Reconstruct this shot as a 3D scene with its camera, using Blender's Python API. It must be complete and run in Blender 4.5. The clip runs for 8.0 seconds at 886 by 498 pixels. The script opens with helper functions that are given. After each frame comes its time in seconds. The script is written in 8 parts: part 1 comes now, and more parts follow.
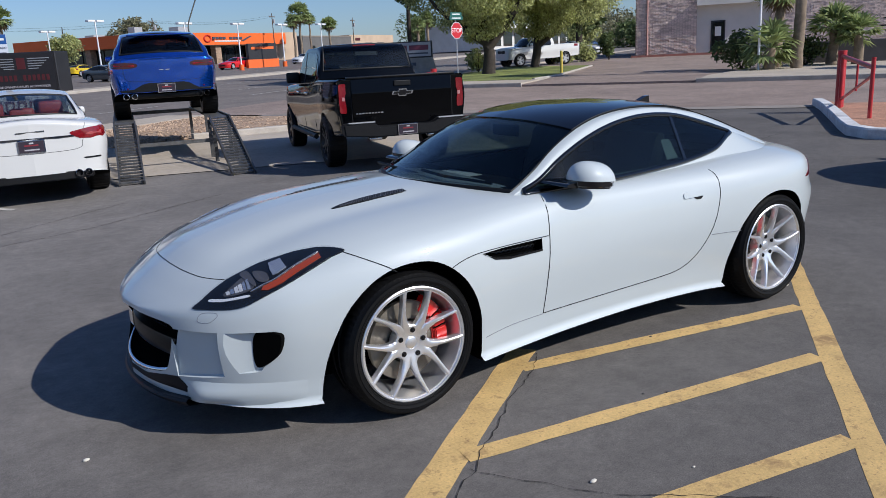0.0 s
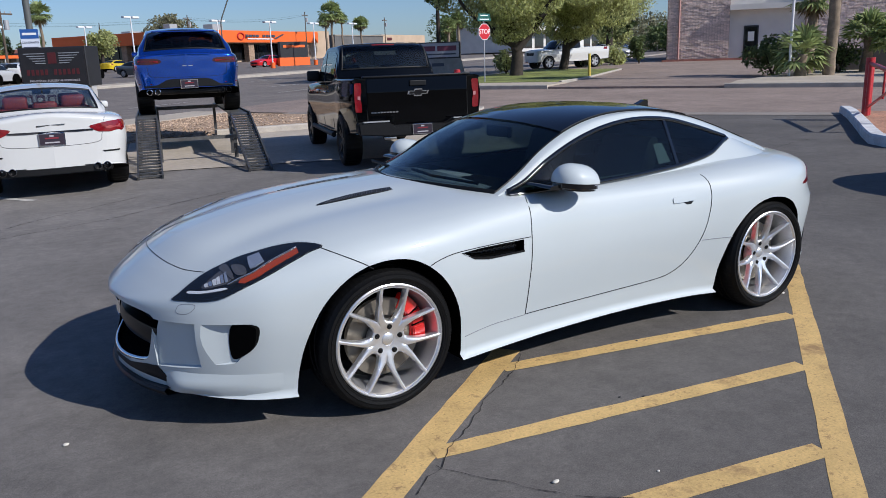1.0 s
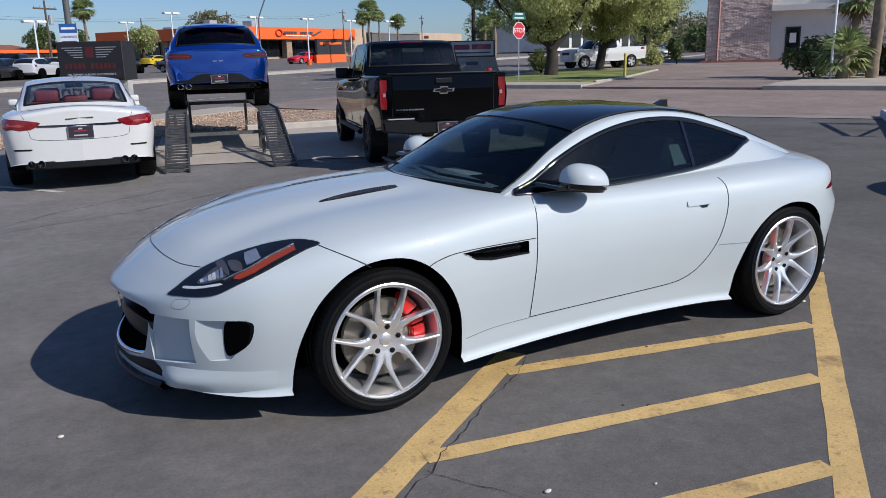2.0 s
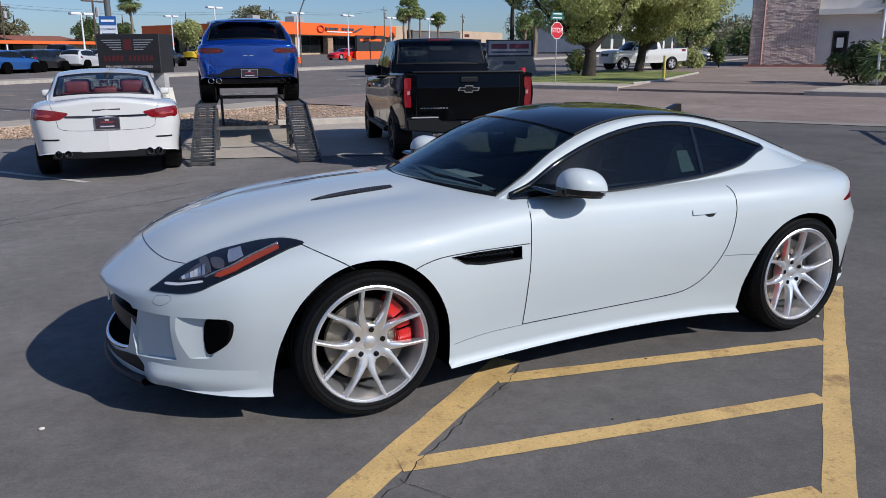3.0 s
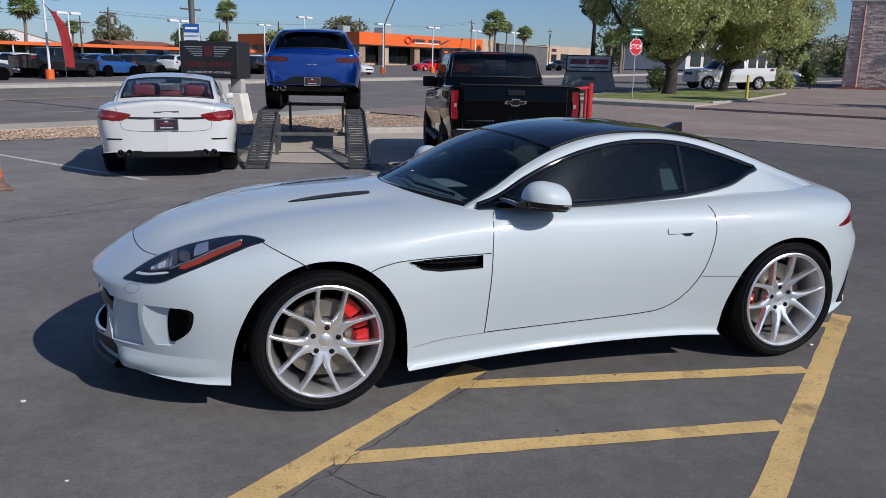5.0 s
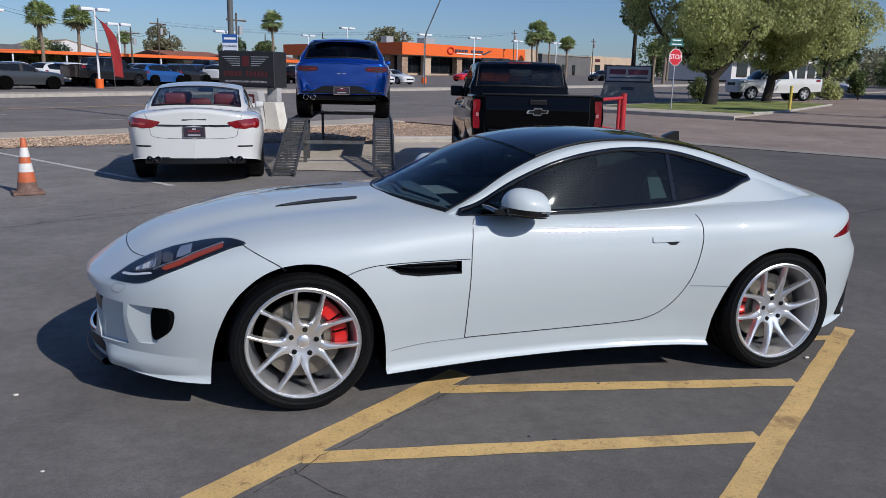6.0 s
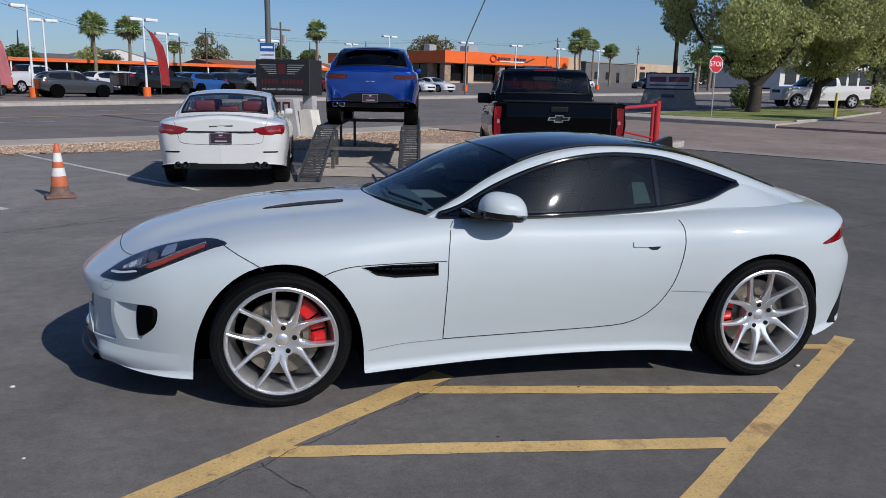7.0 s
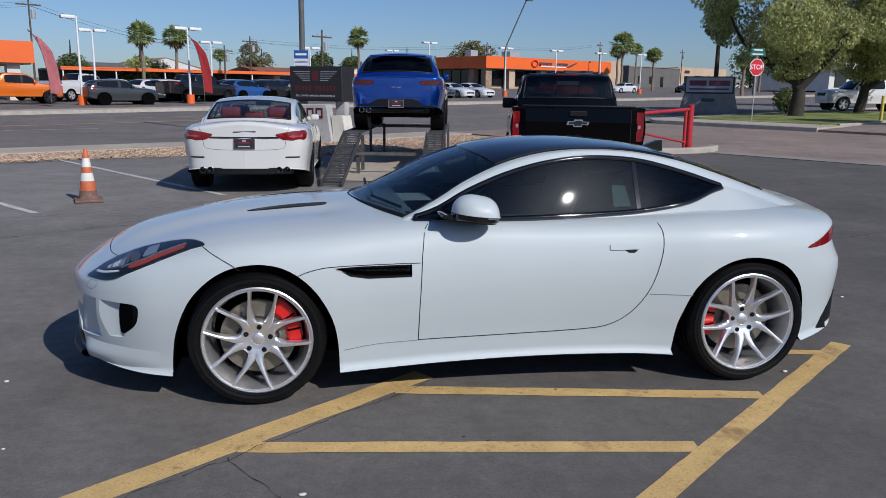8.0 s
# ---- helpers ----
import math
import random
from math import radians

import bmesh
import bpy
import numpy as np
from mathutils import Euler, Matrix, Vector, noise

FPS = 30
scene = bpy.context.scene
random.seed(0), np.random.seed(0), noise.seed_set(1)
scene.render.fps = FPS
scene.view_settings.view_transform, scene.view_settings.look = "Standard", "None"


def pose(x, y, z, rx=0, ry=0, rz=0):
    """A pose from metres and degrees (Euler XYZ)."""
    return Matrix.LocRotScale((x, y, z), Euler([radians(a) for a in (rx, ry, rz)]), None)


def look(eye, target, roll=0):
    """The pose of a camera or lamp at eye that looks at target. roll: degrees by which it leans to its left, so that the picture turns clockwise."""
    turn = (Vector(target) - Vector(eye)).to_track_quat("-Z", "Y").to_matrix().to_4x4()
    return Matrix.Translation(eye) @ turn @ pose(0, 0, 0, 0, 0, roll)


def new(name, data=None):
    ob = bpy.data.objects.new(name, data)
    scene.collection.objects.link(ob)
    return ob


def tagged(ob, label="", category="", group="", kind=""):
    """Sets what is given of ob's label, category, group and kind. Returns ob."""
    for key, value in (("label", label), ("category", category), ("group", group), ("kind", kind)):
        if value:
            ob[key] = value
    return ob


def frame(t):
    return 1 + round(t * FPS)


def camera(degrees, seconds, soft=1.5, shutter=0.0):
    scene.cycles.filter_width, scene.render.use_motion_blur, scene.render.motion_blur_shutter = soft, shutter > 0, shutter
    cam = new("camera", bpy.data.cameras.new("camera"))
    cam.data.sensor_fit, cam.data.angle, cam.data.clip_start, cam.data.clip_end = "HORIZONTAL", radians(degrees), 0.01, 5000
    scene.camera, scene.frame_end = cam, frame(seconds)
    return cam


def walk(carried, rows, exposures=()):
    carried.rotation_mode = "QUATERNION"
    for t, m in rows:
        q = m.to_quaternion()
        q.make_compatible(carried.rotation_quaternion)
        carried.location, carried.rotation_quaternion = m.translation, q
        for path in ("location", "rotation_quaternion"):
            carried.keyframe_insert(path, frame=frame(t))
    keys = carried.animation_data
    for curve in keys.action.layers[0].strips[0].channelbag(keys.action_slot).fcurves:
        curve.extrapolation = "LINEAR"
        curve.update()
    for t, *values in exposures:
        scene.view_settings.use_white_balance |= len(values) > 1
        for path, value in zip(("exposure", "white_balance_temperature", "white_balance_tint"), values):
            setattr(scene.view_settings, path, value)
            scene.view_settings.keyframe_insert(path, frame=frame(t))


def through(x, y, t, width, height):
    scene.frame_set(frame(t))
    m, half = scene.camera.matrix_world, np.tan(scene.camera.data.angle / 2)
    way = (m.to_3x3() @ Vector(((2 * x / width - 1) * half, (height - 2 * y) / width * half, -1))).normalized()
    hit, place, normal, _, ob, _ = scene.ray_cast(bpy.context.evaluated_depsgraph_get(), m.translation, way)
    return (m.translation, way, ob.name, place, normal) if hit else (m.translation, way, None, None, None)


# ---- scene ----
cam = camera(59.3, 8.0, 0.55)
PATH = [
    (0, (-1.661, -3.762, 1.613), (-0.621, -2.123, 1.131), -2.9),
    (0.5, (-1.578, -3.834, 1.608), (-0.562, -2.178, 1.13), -2.4),
    (1, (-1.487, -3.907, 1.601), (-0.506, -2.231, 1.124), -2.0),
    (1.5, (-1.407, -3.937, 1.592), (-0.463, -2.24, 1.115), -1.7),
    (2, (-1.322, -3.916, 1.584), (-0.415, -2.199, 1.106), -1.4),
    (3.5, (-0.975, -3.98, 1.582), (-0.193, -2.202, 1.103), 0.2),
    (4, (-0.867, -4.062, 1.583), (-0.131, -2.263, 1.11), 0.6),
    (5.5, (-0.483, -4.32, 1.583), (0.11, -2.461, 1.143), 1.2),
    (6, (-0.345, -4.38, 1.577), (0.197, -2.503, 1.148), 1.2),
    (6.5, (-0.209, -4.456, 1.559), (0.279, -2.562, 1.141), 1.2),
    (7, (-0.05, -4.528, 1.572), (0.387, -2.62, 1.16), 1.1),
    (7.5, (0.153, -4.579, 1.569), (0.537, -2.658, 1.163), 0.9),
    (8, (0.278, -4.647, 1.57), (0.609, -2.715, 1.17), 0.7),
]
walk(cam, [(t, look(eye, target, roll)) for t, eye, target, roll in PATH], ((0.0, -0.14, 6450, 10), (8.0, -0.43, 6450, 10)))

# ---- sky and sun ----
SUN_DIR = Vector((0.72, -1.15, 1.0)).normalized()
world = bpy.data.worlds.new("sky")
scene.world = world
world.use_nodes = True
wn = world.node_tree
sky = wn.nodes.new("ShaderNodeTexSky")
sky.sky_type = "NISHITA"
sky.sun_disc = False
sky.sun_elevation = math.asin(SUN_DIR.z)
sky.sun_rotation = math.atan2(SUN_DIR.x, SUN_DIR.y)
sky.air_density, sky.dust_density, sky.ozone_density = 1.0, 0.45, 4.0
wn.nodes["Background"].inputs["Strength"].default_value = 0.088
haze = wn.nodes.new("ShaderNodeMix")
haze.data_type, haze.blend_type = "RGBA", "MULTIPLY"
haze.inputs["Factor"].default_value = 1.0
haze.inputs["B"].default_value = (0.86, 1.01, 1.31, 1)
wn.links.new(sky.outputs["Color"], haze.inputs["A"])
wn.links.new(haze.outputs["Result"], wn.nodes["Background"].inputs["Color"])
sun = new("sun", bpy.data.lights.new("sun", "SUN"))
sun.data.energy, sun.data.angle, sun.data.color = 5.0, radians(0.53), (1.0, 0.975, 0.95)
sun.matrix_world = look(SUN_DIR * 60, (0, 0, 0))

# ---- materials ----
def mat(name, color, rough=0.6, metal=0.0, vary=0.0, scale=8.0, bump=0.0, bump_scale=60.0, coat=0.0, spec=0.5, fine=0.0, island=0.0, rnd=0.0):
    """A principled material whose colour drifts at a large and a fine scale, with an optional fine relief."""
    m = bpy.data.materials.new(name)
    m.use_nodes = True
    nt = m.node_tree
    b = nt.nodes["Principled BSDF"]
    b.inputs["Base Color"].default_value = (*color, 1)
    b.inputs["Roughness"].default_value = rough
    b.inputs["Metallic"].default_value = metal
    b.inputs["Coat Weight"].default_value = coat
    b.inputs["Coat Roughness"].default_value = 0.03
    b.inputs["Specular IOR Level"].default_value = spec
    tc = nt.nodes.new("ShaderNodeTexCoord")
    if vary or fine or rnd or island:
        val = None
        for sc, amt in ((scale, vary), (scale * 14, fine)):
            if not amt:
                continue
            nz = nt.nodes.new("ShaderNodeTexNoise")
            nz.inputs["Scale"].default_value = sc
            nz.inputs["Detail"].default_value = 6
            nt.links.new(tc.outputs["Object"], nz.inputs["Vector"])
            mp = nt.nodes.new("ShaderNodeMapRange")
            mp.inputs["From Min"].default_value, mp.inputs["From Max"].default_value = 0.3, 0.7
            mp.inputs["To Min"].default_value, mp.inputs["To Max"].default_value = 1 - amt, 1 + amt
            nt.links.new(nz.outputs["Fac"], mp.inputs["Value"])
            val = mul(nt, val, mp.outputs["Result"])
        for node, out, amt in (("ShaderNodeObjectInfo", "Random", rnd), ("ShaderNodeNewGeometry", "Random Per Island", island)):
            if amt:
                oi = nt.nodes.new(node)
                mp = nt.nodes.new("ShaderNodeMapRange")
                mp.inputs["To Min"].default_value, mp.inputs["To Max"].default_value = 1 - amt, 1 + amt
                nt.links.new(oi.outputs[out], mp.inputs["Value"])
                val = mul(nt, val, mp.outputs["Result"])
        vm = nt.nodes.new("ShaderNodeVectorMath")
        vm.operation = "SCALE"
        vm.inputs[0].default_value = color
        nt.links.new(val, vm.inputs["Scale"])
        nt.links.new(vm.outputs["Vector"], b.inputs["Base Color"])
    if bump:
        nz = nt.nodes.new("ShaderNodeTexNoise")
        nz.inputs["Scale"].default_value = bump_scale
        nz.inputs["Detail"].default_value = 5
        nt.links.new(tc.outputs["Object"], nz.inputs["Vector"])
        bp = nt.nodes.new("ShaderNodeBump")
        bp.inputs["Strength"].default_value = bump
        bp.inputs["Distance"].default_value = 0.01
        nt.links.new(nz.outputs["Fac"], bp.inputs["Height"])
        nt.links.new(bp.outputs["Normal"], b.inputs["Normal"])
    return m


def mul(nt, a, b):
    if a is None:
        return b
    mm = nt.nodes.new("ShaderNodeMath")
    mm.operation = "MULTIPLY"
    nt.links.new(a, mm.inputs[0])
    nt.links.new(b, mm.inputs[1])
    return mm.outputs[0]


def tint_glass(name, color, rough=0.0, glow=0.0):
    """Tinted automotive glass: each face lets the tint through and mirrors more at a slant; the last number mixes in a
    rough mirror that spreads a soft glow round the sun's glint.
    """
    m = bpy.data.materials.new(name)
    m.use_nodes = True
    nt = m.node_tree
    nt.nodes.remove(nt.nodes["Principled BSDF"])
    tr = nt.nodes.new("ShaderNodeBsdfTransparent")
    tr.inputs["Color"].default_value = (*color, 1)
    gl = nt.nodes.new("ShaderNodeBsdfGlossy")
    gl.inputs["Roughness"].default_value = rough
    lw = nt.nodes.new("ShaderNodeLayerWeight")
    lw.inputs["Blend"].default_value = 0.5
    pw = nt.nodes.new("ShaderNodeMath")
    pw.operation = "POWER"
    pw.inputs[1].default_value = 5.0
    nt.links.new(lw.outputs["Facing"], pw.inputs[0])
    fr = nt.nodes.new("ShaderNodeMath")
    fr.operation = "MULTIPLY_ADD"
    fr.inputs[1].default_value, fr.inputs[2].default_value = 0.96, 0.04
    nt.links.new(pw.outputs[0], fr.inputs[0])
    shine = gl
    if glow:
        dull = nt.nodes.new("ShaderNodeBsdfGlossy")
        dull.inputs["Roughness"].default_value = 0.24
        shine = nt.nodes.new("ShaderNodeMixShader")
        shine.inputs["Fac"].default_value = glow
        nt.links.new(gl.outputs[0], shine.inputs[1])
        nt.links.new(dull.outputs[0], shine.inputs[2])
    mx = nt.nodes.new("ShaderNodeMixShader")
    nt.links.new(fr.outputs[0], mx.inputs["Fac"])
    nt.links.new(tr.outputs[0], mx.inputs[1])
    nt.links.new(shine.outputs[0], mx.inputs[2])
    nt.links.new(mx.outputs[0], nt.nodes["Material Output"].inputs["Surface"])
    return m


def leaf_mat(name, color, through=0.35, vary=0.25, island=0.4):
    """Leaves: matt colour that shifts from spray to spray, with light shining through."""
    m = mat(name, color, 0.6, vary=vary, scale=0.5, island=island, spec=0.25)
    nt = m.node_tree
    b = nt.nodes["Principled BSDF"]
    t = nt.nodes.new("ShaderNodeBsdfTranslucent")
    nt.links.new(b.inputs["Base Color"].links[0].from_socket, t.inputs["Color"])
    mx = nt.nodes.new("ShaderNodeMixShader")
    mx.inputs["Fac"].default_value = through
    nt.links.new(b.outputs[0], mx.inputs[1])
    nt.links.new(t.outputs[0], mx.inputs[2])
    nt.links.new(mx.outputs[0], nt.nodes["Material Output"].inputs["Surface"])
    return m


M_WHITE = mat("white paint", (0.492, 0.536, 0.543), 0.45, vary=0.012, scale=2, coat=0.9, spec=0.3)
M_BLACKGLOSS = mat("gloss black", (0.003, 0.003, 0.0035), 0.06, coat=0.5)
M_BLACK = mat("black plastic", (0.006, 0.006, 0.0065), 0.5, vary=0.2, scale=30, spec=0.3)
M_WELL = mat("wheel well liner", (0.003, 0.003, 0.003), 1.0, vary=0.2, scale=20, spec=0.03)
M_RUBBER = mat("tyre rubber", (0.0035, 0.0035, 0.0038), 0.5, vary=0.2, scale=12, bump=0.15, bump_scale=90, spec=0.2)
M_SILVER = mat("silver alloy", (0.85, 0.85, 0.86), 0.34, metal=0.9, vary=0.05, scale=20, fine=0.04, coat=0.25)
M_REFLECTOR = mat("lamp reflector", (0.72, 0.73, 0.75), 0.16, metal=0.85, bump=1.0, bump_scale=28)
M_SATIN = mat("satin lamp bowl", (0.62, 0.63, 0.65), 0.4, metal=0.35, vary=0.15, scale=40)
M_PIPE = mat("milky light pipe", (0.60, 0.62, 0.66), 0.3, coat=0.4)
M_CLEARBAR = mat("frosted lamp bar", (0.17, 0.20, 0.27), 0.3, coat=0.5)
M_CHROME = mat("chrome", (0.75, 0.75, 0.76), 0.08, metal=1.0)
M_STEELDISC = mat("brake disc steel", (0.20, 0.175, 0.14), 0.5, metal=0.6, vary=0.15, scale=30)
M_CALIPER = mat("red caliper paint", (0.55, 0.012, 0.01), 0.3, coat=0.6, vary=0.05, scale=30)
M_GAP = mat("panel gap shadow rubber", (0.01, 0.01, 0.011), 0.9)
M_GLASS = tint_glass("tinted glass", (0.42, 0.49, 0.49), 0.014, 0.012)
M_WSGLASS = tint_glass("windscreen glass", (0.60, 0.66, 0.67))
M_LENS = tint_glass("clear lens", (1.0, 1.0, 1.0))
M_AMBER = mat("amber reflector", (0.30, 0.040, 0.012), 0.3, coat=0.5, bump=0.1, bump_scale=300)
M_REDLENS = mat("red lamp lens", (0.20, 0.006, 0.010), 0.12, coat=0.8, vary=0.25, scale=40)
M_LAMPDARK = mat("headlamp inner black", (0.006, 0.0065, 0.008), 0.3, vary=0.3, scale=40)
M_INTERIOR = mat("dark interior trim", (0.03, 0.029, 0.028), 0.7, vary=0.2, scale=14, bump=0.2, bump_scale=200)
M_LEATHER = mat("grey leather", (0.12, 0.11, 0.105), 0.5, vary=0.15, scale=10)
M_PAPER = mat("paper sheet", (0.78, 0.78, 0.74), 0.8, vary=0.05, scale=20)
M_PLATE = mat("licence plate print", (0.03, 0.02, 0.03), 0.4, vary=0.2, scale=40)


# ---- mesh tools ----
def part(name, bm, material, parent=None, label="", smooth=None):
    """Links a bmesh as one mesh object, under a thing or a part. smooth: the edge angle, in degrees, past which edges stay sharp."""
    me = bpy.data.meshes.new(name)
    bm.normal_update()
    bm.to_mesh(me)
    bm.free()
    for m in (material if isinstance(material, (list, tuple)) else [material]):
        me.materials.append(m)
    if smooth is not None:
        me.polygons.foreach_set("use_smooth", [True] * len(me.polygons))
        me.set_sharp_from_angle(angle=radians(smooth))
    ob = new(name, me)
    ob.parent = parent
    if label:
        ob["label"] = label
    return ob


def empty(name, m=None, label="", category="", group=""):
    e = new(name)
    e.empty_display_size = 0.2
    if m is not None:
        e.matrix_world = m
    return tagged(e, label, category, group)


def put_box(bm, x0, x1, y0, y1, z0, z1, m=None, bevel=0.0, seg=1):
    r = bmesh.ops.create_cube(bm, size=1.0)
    vs = r["verts"]
    for v in vs:
        v.co = Vector(((x0 + x1) / 2 + v.co.x * (x1 - x0), (y0 + y1) / 2 + v.co.y * (y1 - y0), (z0 + z1) / 2 + v.co.z * (z1 - z0)))
    if bevel:
        es = list({e for v in vs for e in v.link_edges})
        r = bmesh.ops.bevel(bm, geom=es, offset=bevel, segments=seg, affect="EDGES", profile=0.5)
        vs = list({v for f in r["faces"] for v in f.verts} | {v for v in vs if v.is_valid})
    if m is not None:
        for v in vs:
            v.co = m @ v.co
    return vs


def box(x0, x1, y0, y1, z0, z1, m=None, bevel=0.0, seg=1):
    bm = bmesh.new()
    put_box(bm, x0, x1, y0, y1, z0, z1, m, bevel, seg)
    return bm


def put_tube(bm, pts, radius, n=10, caps=True):
    """A round bar along points; radius is one number or one for each point."""
    pts = [Vector(p) for p in pts]
    rings = []
    for i, p in enumerate(pts):
        d = (pts[min(i + 1, len(pts) - 1)] - pts[max(i - 1, 0)]).normalized()
        a = d.orthogonal().normalized() if i == 0 else (rings_a - d * rings_a.dot(d)).normalized()
        rings_a = a
        b = d.cross(a)
        r = radius[i] if isinstance(radius, (list, tuple)) else radius
        rings.append([bm.verts.new(p + (a * math.cos(2 * math.pi * k / n) + b * math.sin(2 * math.pi * k / n)) * r) for k in range(n)])
    for r0, r1 in zip(rings, rings[1:]):
        for k in range(n):
            bm.faces.new((r0[k], r0[(k + 1) % n], r1[(k + 1) % n], r1[k]))
    if caps:
        bm.faces.new(rings[0][::-1])
        bm.faces.new(rings[-1])


def tube(pts, radius, n=10):
    bm = bmesh.new()
    put_tube(bm, pts, radius, n)
    return bm


def put_lathe(bm, profile, n=32, m=None, mat_index=0):
    """Turns (radius, along) points round the Y axis."""
    rings = []
    for r, y in profile:
        ring = [Vector((r * math.cos(2 * math.pi * k / n), y, r * math.sin(2 * math.pi * k / n))) for k in range(n)]
        rings.append([bm.verts.new(m @ p if m is not None else p) for p in ring])
    for r0, r1 in zip(rings, rings[1:]):
        for k in range(n):
            f = bm.faces.new((r0[k], r1[k], r1[(k + 1) % n], r0[(k + 1) % n]))
            f.material_index = mat_index


def put_prism(bm, poly, axis, a, b, mat_index=0):
    """A polygon, given in the two axes other than axis, carried from a to b along axis."""
    def at(p, v):
        return Vector({"x": (v, p[0], p[1]), "y": (p[0], v, p[1]), "z": (p[0], p[1], v)}[axis])
    lo = [bm.verts.new(at(p, a)) for p in poly]
    hi = [bm.verts.new(at(p, b)) for p in poly]
    fs = [bm.faces.new(lo), bm.faces.new(hi)]
    n = len(poly)
    for k in range(n):
        fs.append(bm.faces.new((lo[k], lo[(k + 1) % n], hi[(k + 1) % n], hi[k])))
    for f in fs:
        f.material_index = mat_index
    bmesh.ops.recalc_face_normals(bm, faces=fs)


def prism(poly, axis, a, b, mat_index=0):
    bm = bmesh.new()
    put_prism(bm, poly, axis, a, b, mat_index)
    return bm


def spline(vals):
    """A smooth curve through values at 0, 1, 2 ..."""
    v = list(vals)

    def f(k):
        i = min(max(int(k), 0), len(v) - 2)
        t = k - i
        p0, p1, p2, p3 = v[max(i - 1, 0)], v[i], v[i + 1], v[min(i + 2, len(v) - 1)]
        m1, m2 = (p2 - p0) / 2, (p3 - p1) / 2
        return p1 * (1 + 2 * t) * (1 - t) ** 2 + m1 * t * (1 - t) ** 2 + p2 * t * t * (3 - 2 * t) + m2 * t * t * (t - 1)
    return f


def smooth_line(pts, per=6, closed=False):
    """A smooth curve through 2D or 3D points."""
    cols = list(zip(*pts))
    if closed:
        cols = [c[-2:] + c + c[:3] for c in cols]
        fs = [spline(c) for c in cols]
        n = len(pts)
        return [tuple(f(2 + i / per) for f in fs) for i in range(n * per)]
    fs = [spline(c) for c in cols]
    n = (len(pts) - 1) * per
    return [tuple(f(i / per) for f in fs) for i in range(n + 1)]


from collections import defaultdict
from mathutils.bvhtree import BVHTree
from mathutils.geometry import delaunay_2d_cdt
from mathutils.kdtree import KDTree

AXES = {"y": (Vector((0, 1, 0)), lambda p, s: Vector((p[0], -9 * s, p[1])), 1), "z": (Vector((0, 0, -1)), lambda p, s: Vector((p[0], p[1], 4)), 1),
        "x": (Vector((1, 0, 0)), lambda p, s: Vector((-9 * s, p[0], p[1])), 1)}


def drop_on(bvh, p, axis, s, offset):
    """Where the line through a 2D point along axis first meets the surface, offset outwards. s = -1: from the far side."""
    d, start, _ = AXES[axis]
    d = d * (s if axis != "z" else 1)
    loc, nor, _, _ = bvh.ray_cast(start(p, s), d)
    if loc is None:
        return None, None
    if nor.dot(d) > 0:
        nor = -nor
    return loc + nor * offset, nor


def patch(bvh, poly, axis, s=1, offset=0.003, depth=0.015, step=0.05):
    """A skin of the outline poly laid on the surface, with its edge turned in to give it thickness."""
    n = len(poly)
    xs, ys = [p[0] for p in poly], [p[1] for p in poly]
    pts = [Vector(p) for p in poly]
    gx = min(xs) + step / 2
    while gx < max(xs):
        gy = min(ys) + step / 2
        while gy < max(ys):
            inside, near = False, 9.0
            for k in range(n):
                a, b = poly[k], poly[(k + 1) % n]
                if (a[1] > gy) != (b[1] > gy) and gx < (b[0] - a[0]) * (gy - a[1]) / (b[1] - a[1]) + a[0]:
                    inside = not inside
                near = min(near, math.hypot(a[0] - gx, a[1] - gy))
            if inside and near > step * 0.4:
                pts.append(Vector((gx, gy)))
            gy += step
        gx += step
    vs, es, fs, *_ = delaunay_2d_cdt(pts, [(k, (k + 1) % n) for k in range(n)], [], 1, 1e-5)
    bm = bmesh.new()
    made, nors = [], []
    for p in vs:
        loc, nor = drop_on(bvh, p, axis, s, offset)
        made.append(bm.verts.new(loc) if loc is not None else None)
        nors.append(nor)
    for f in fs:
        if all(made[i] is not None for i in f):
            try:
                bm.faces.new([made[i] for i in f])
            except ValueError:
                pass
    loose = [v for v in bm.verts if not v.link_faces]
    edge = [e for e in bm.edges if len(e.link_faces) == 1]
    low = {}
    for e in edge:
        for v in e.verts:
            if v not in low:
                i = made.index(v)
                low[v] = bm.verts.new(v.co - nors[i] * depth)
    for e in edge:
        a, b = e.verts
        bm.faces.new((a, b, low[b], low[a]))
    bmesh.ops.delete(bm, geom=loose, context="VERTS")
    bmesh.ops.recalc_face_normals(bm, faces=bm.faces)
    return bm


def ribbon(bvh, line, axis, s=1, width=0.006, offset=0.0012):
    """A thin band along a line laid on the surface: a shut line or a trim strip."""
    pts = []
    for p in line:
        loc, nor = drop_on(bvh, p, axis, s, offset)
        if loc is not None:
            pts.append((loc, nor))
    bm = bmesh.new()
    rows = []
    for i, (p, nrm) in enumerate(pts):
        d = pts[min(i + 1, len(pts) - 1)][0] - pts[max(i - 1, 0)][0]
        side = d.cross(nrm).normalized() * width / 2
        dn = nrm * (offset + 0.004)
        rows.append([bm.verts.new(q) for q in (p - side - dn, p - side, p + side, p + side - dn)])
    for a, b in zip(rows, rows[1:]):
        for k in range(3):
            bm.faces.new((a[k], a[k + 1], b[k + 1], b[k]))
    bmesh.ops.recalc_face_normals(bm, faces=bm.faces)
    return bm


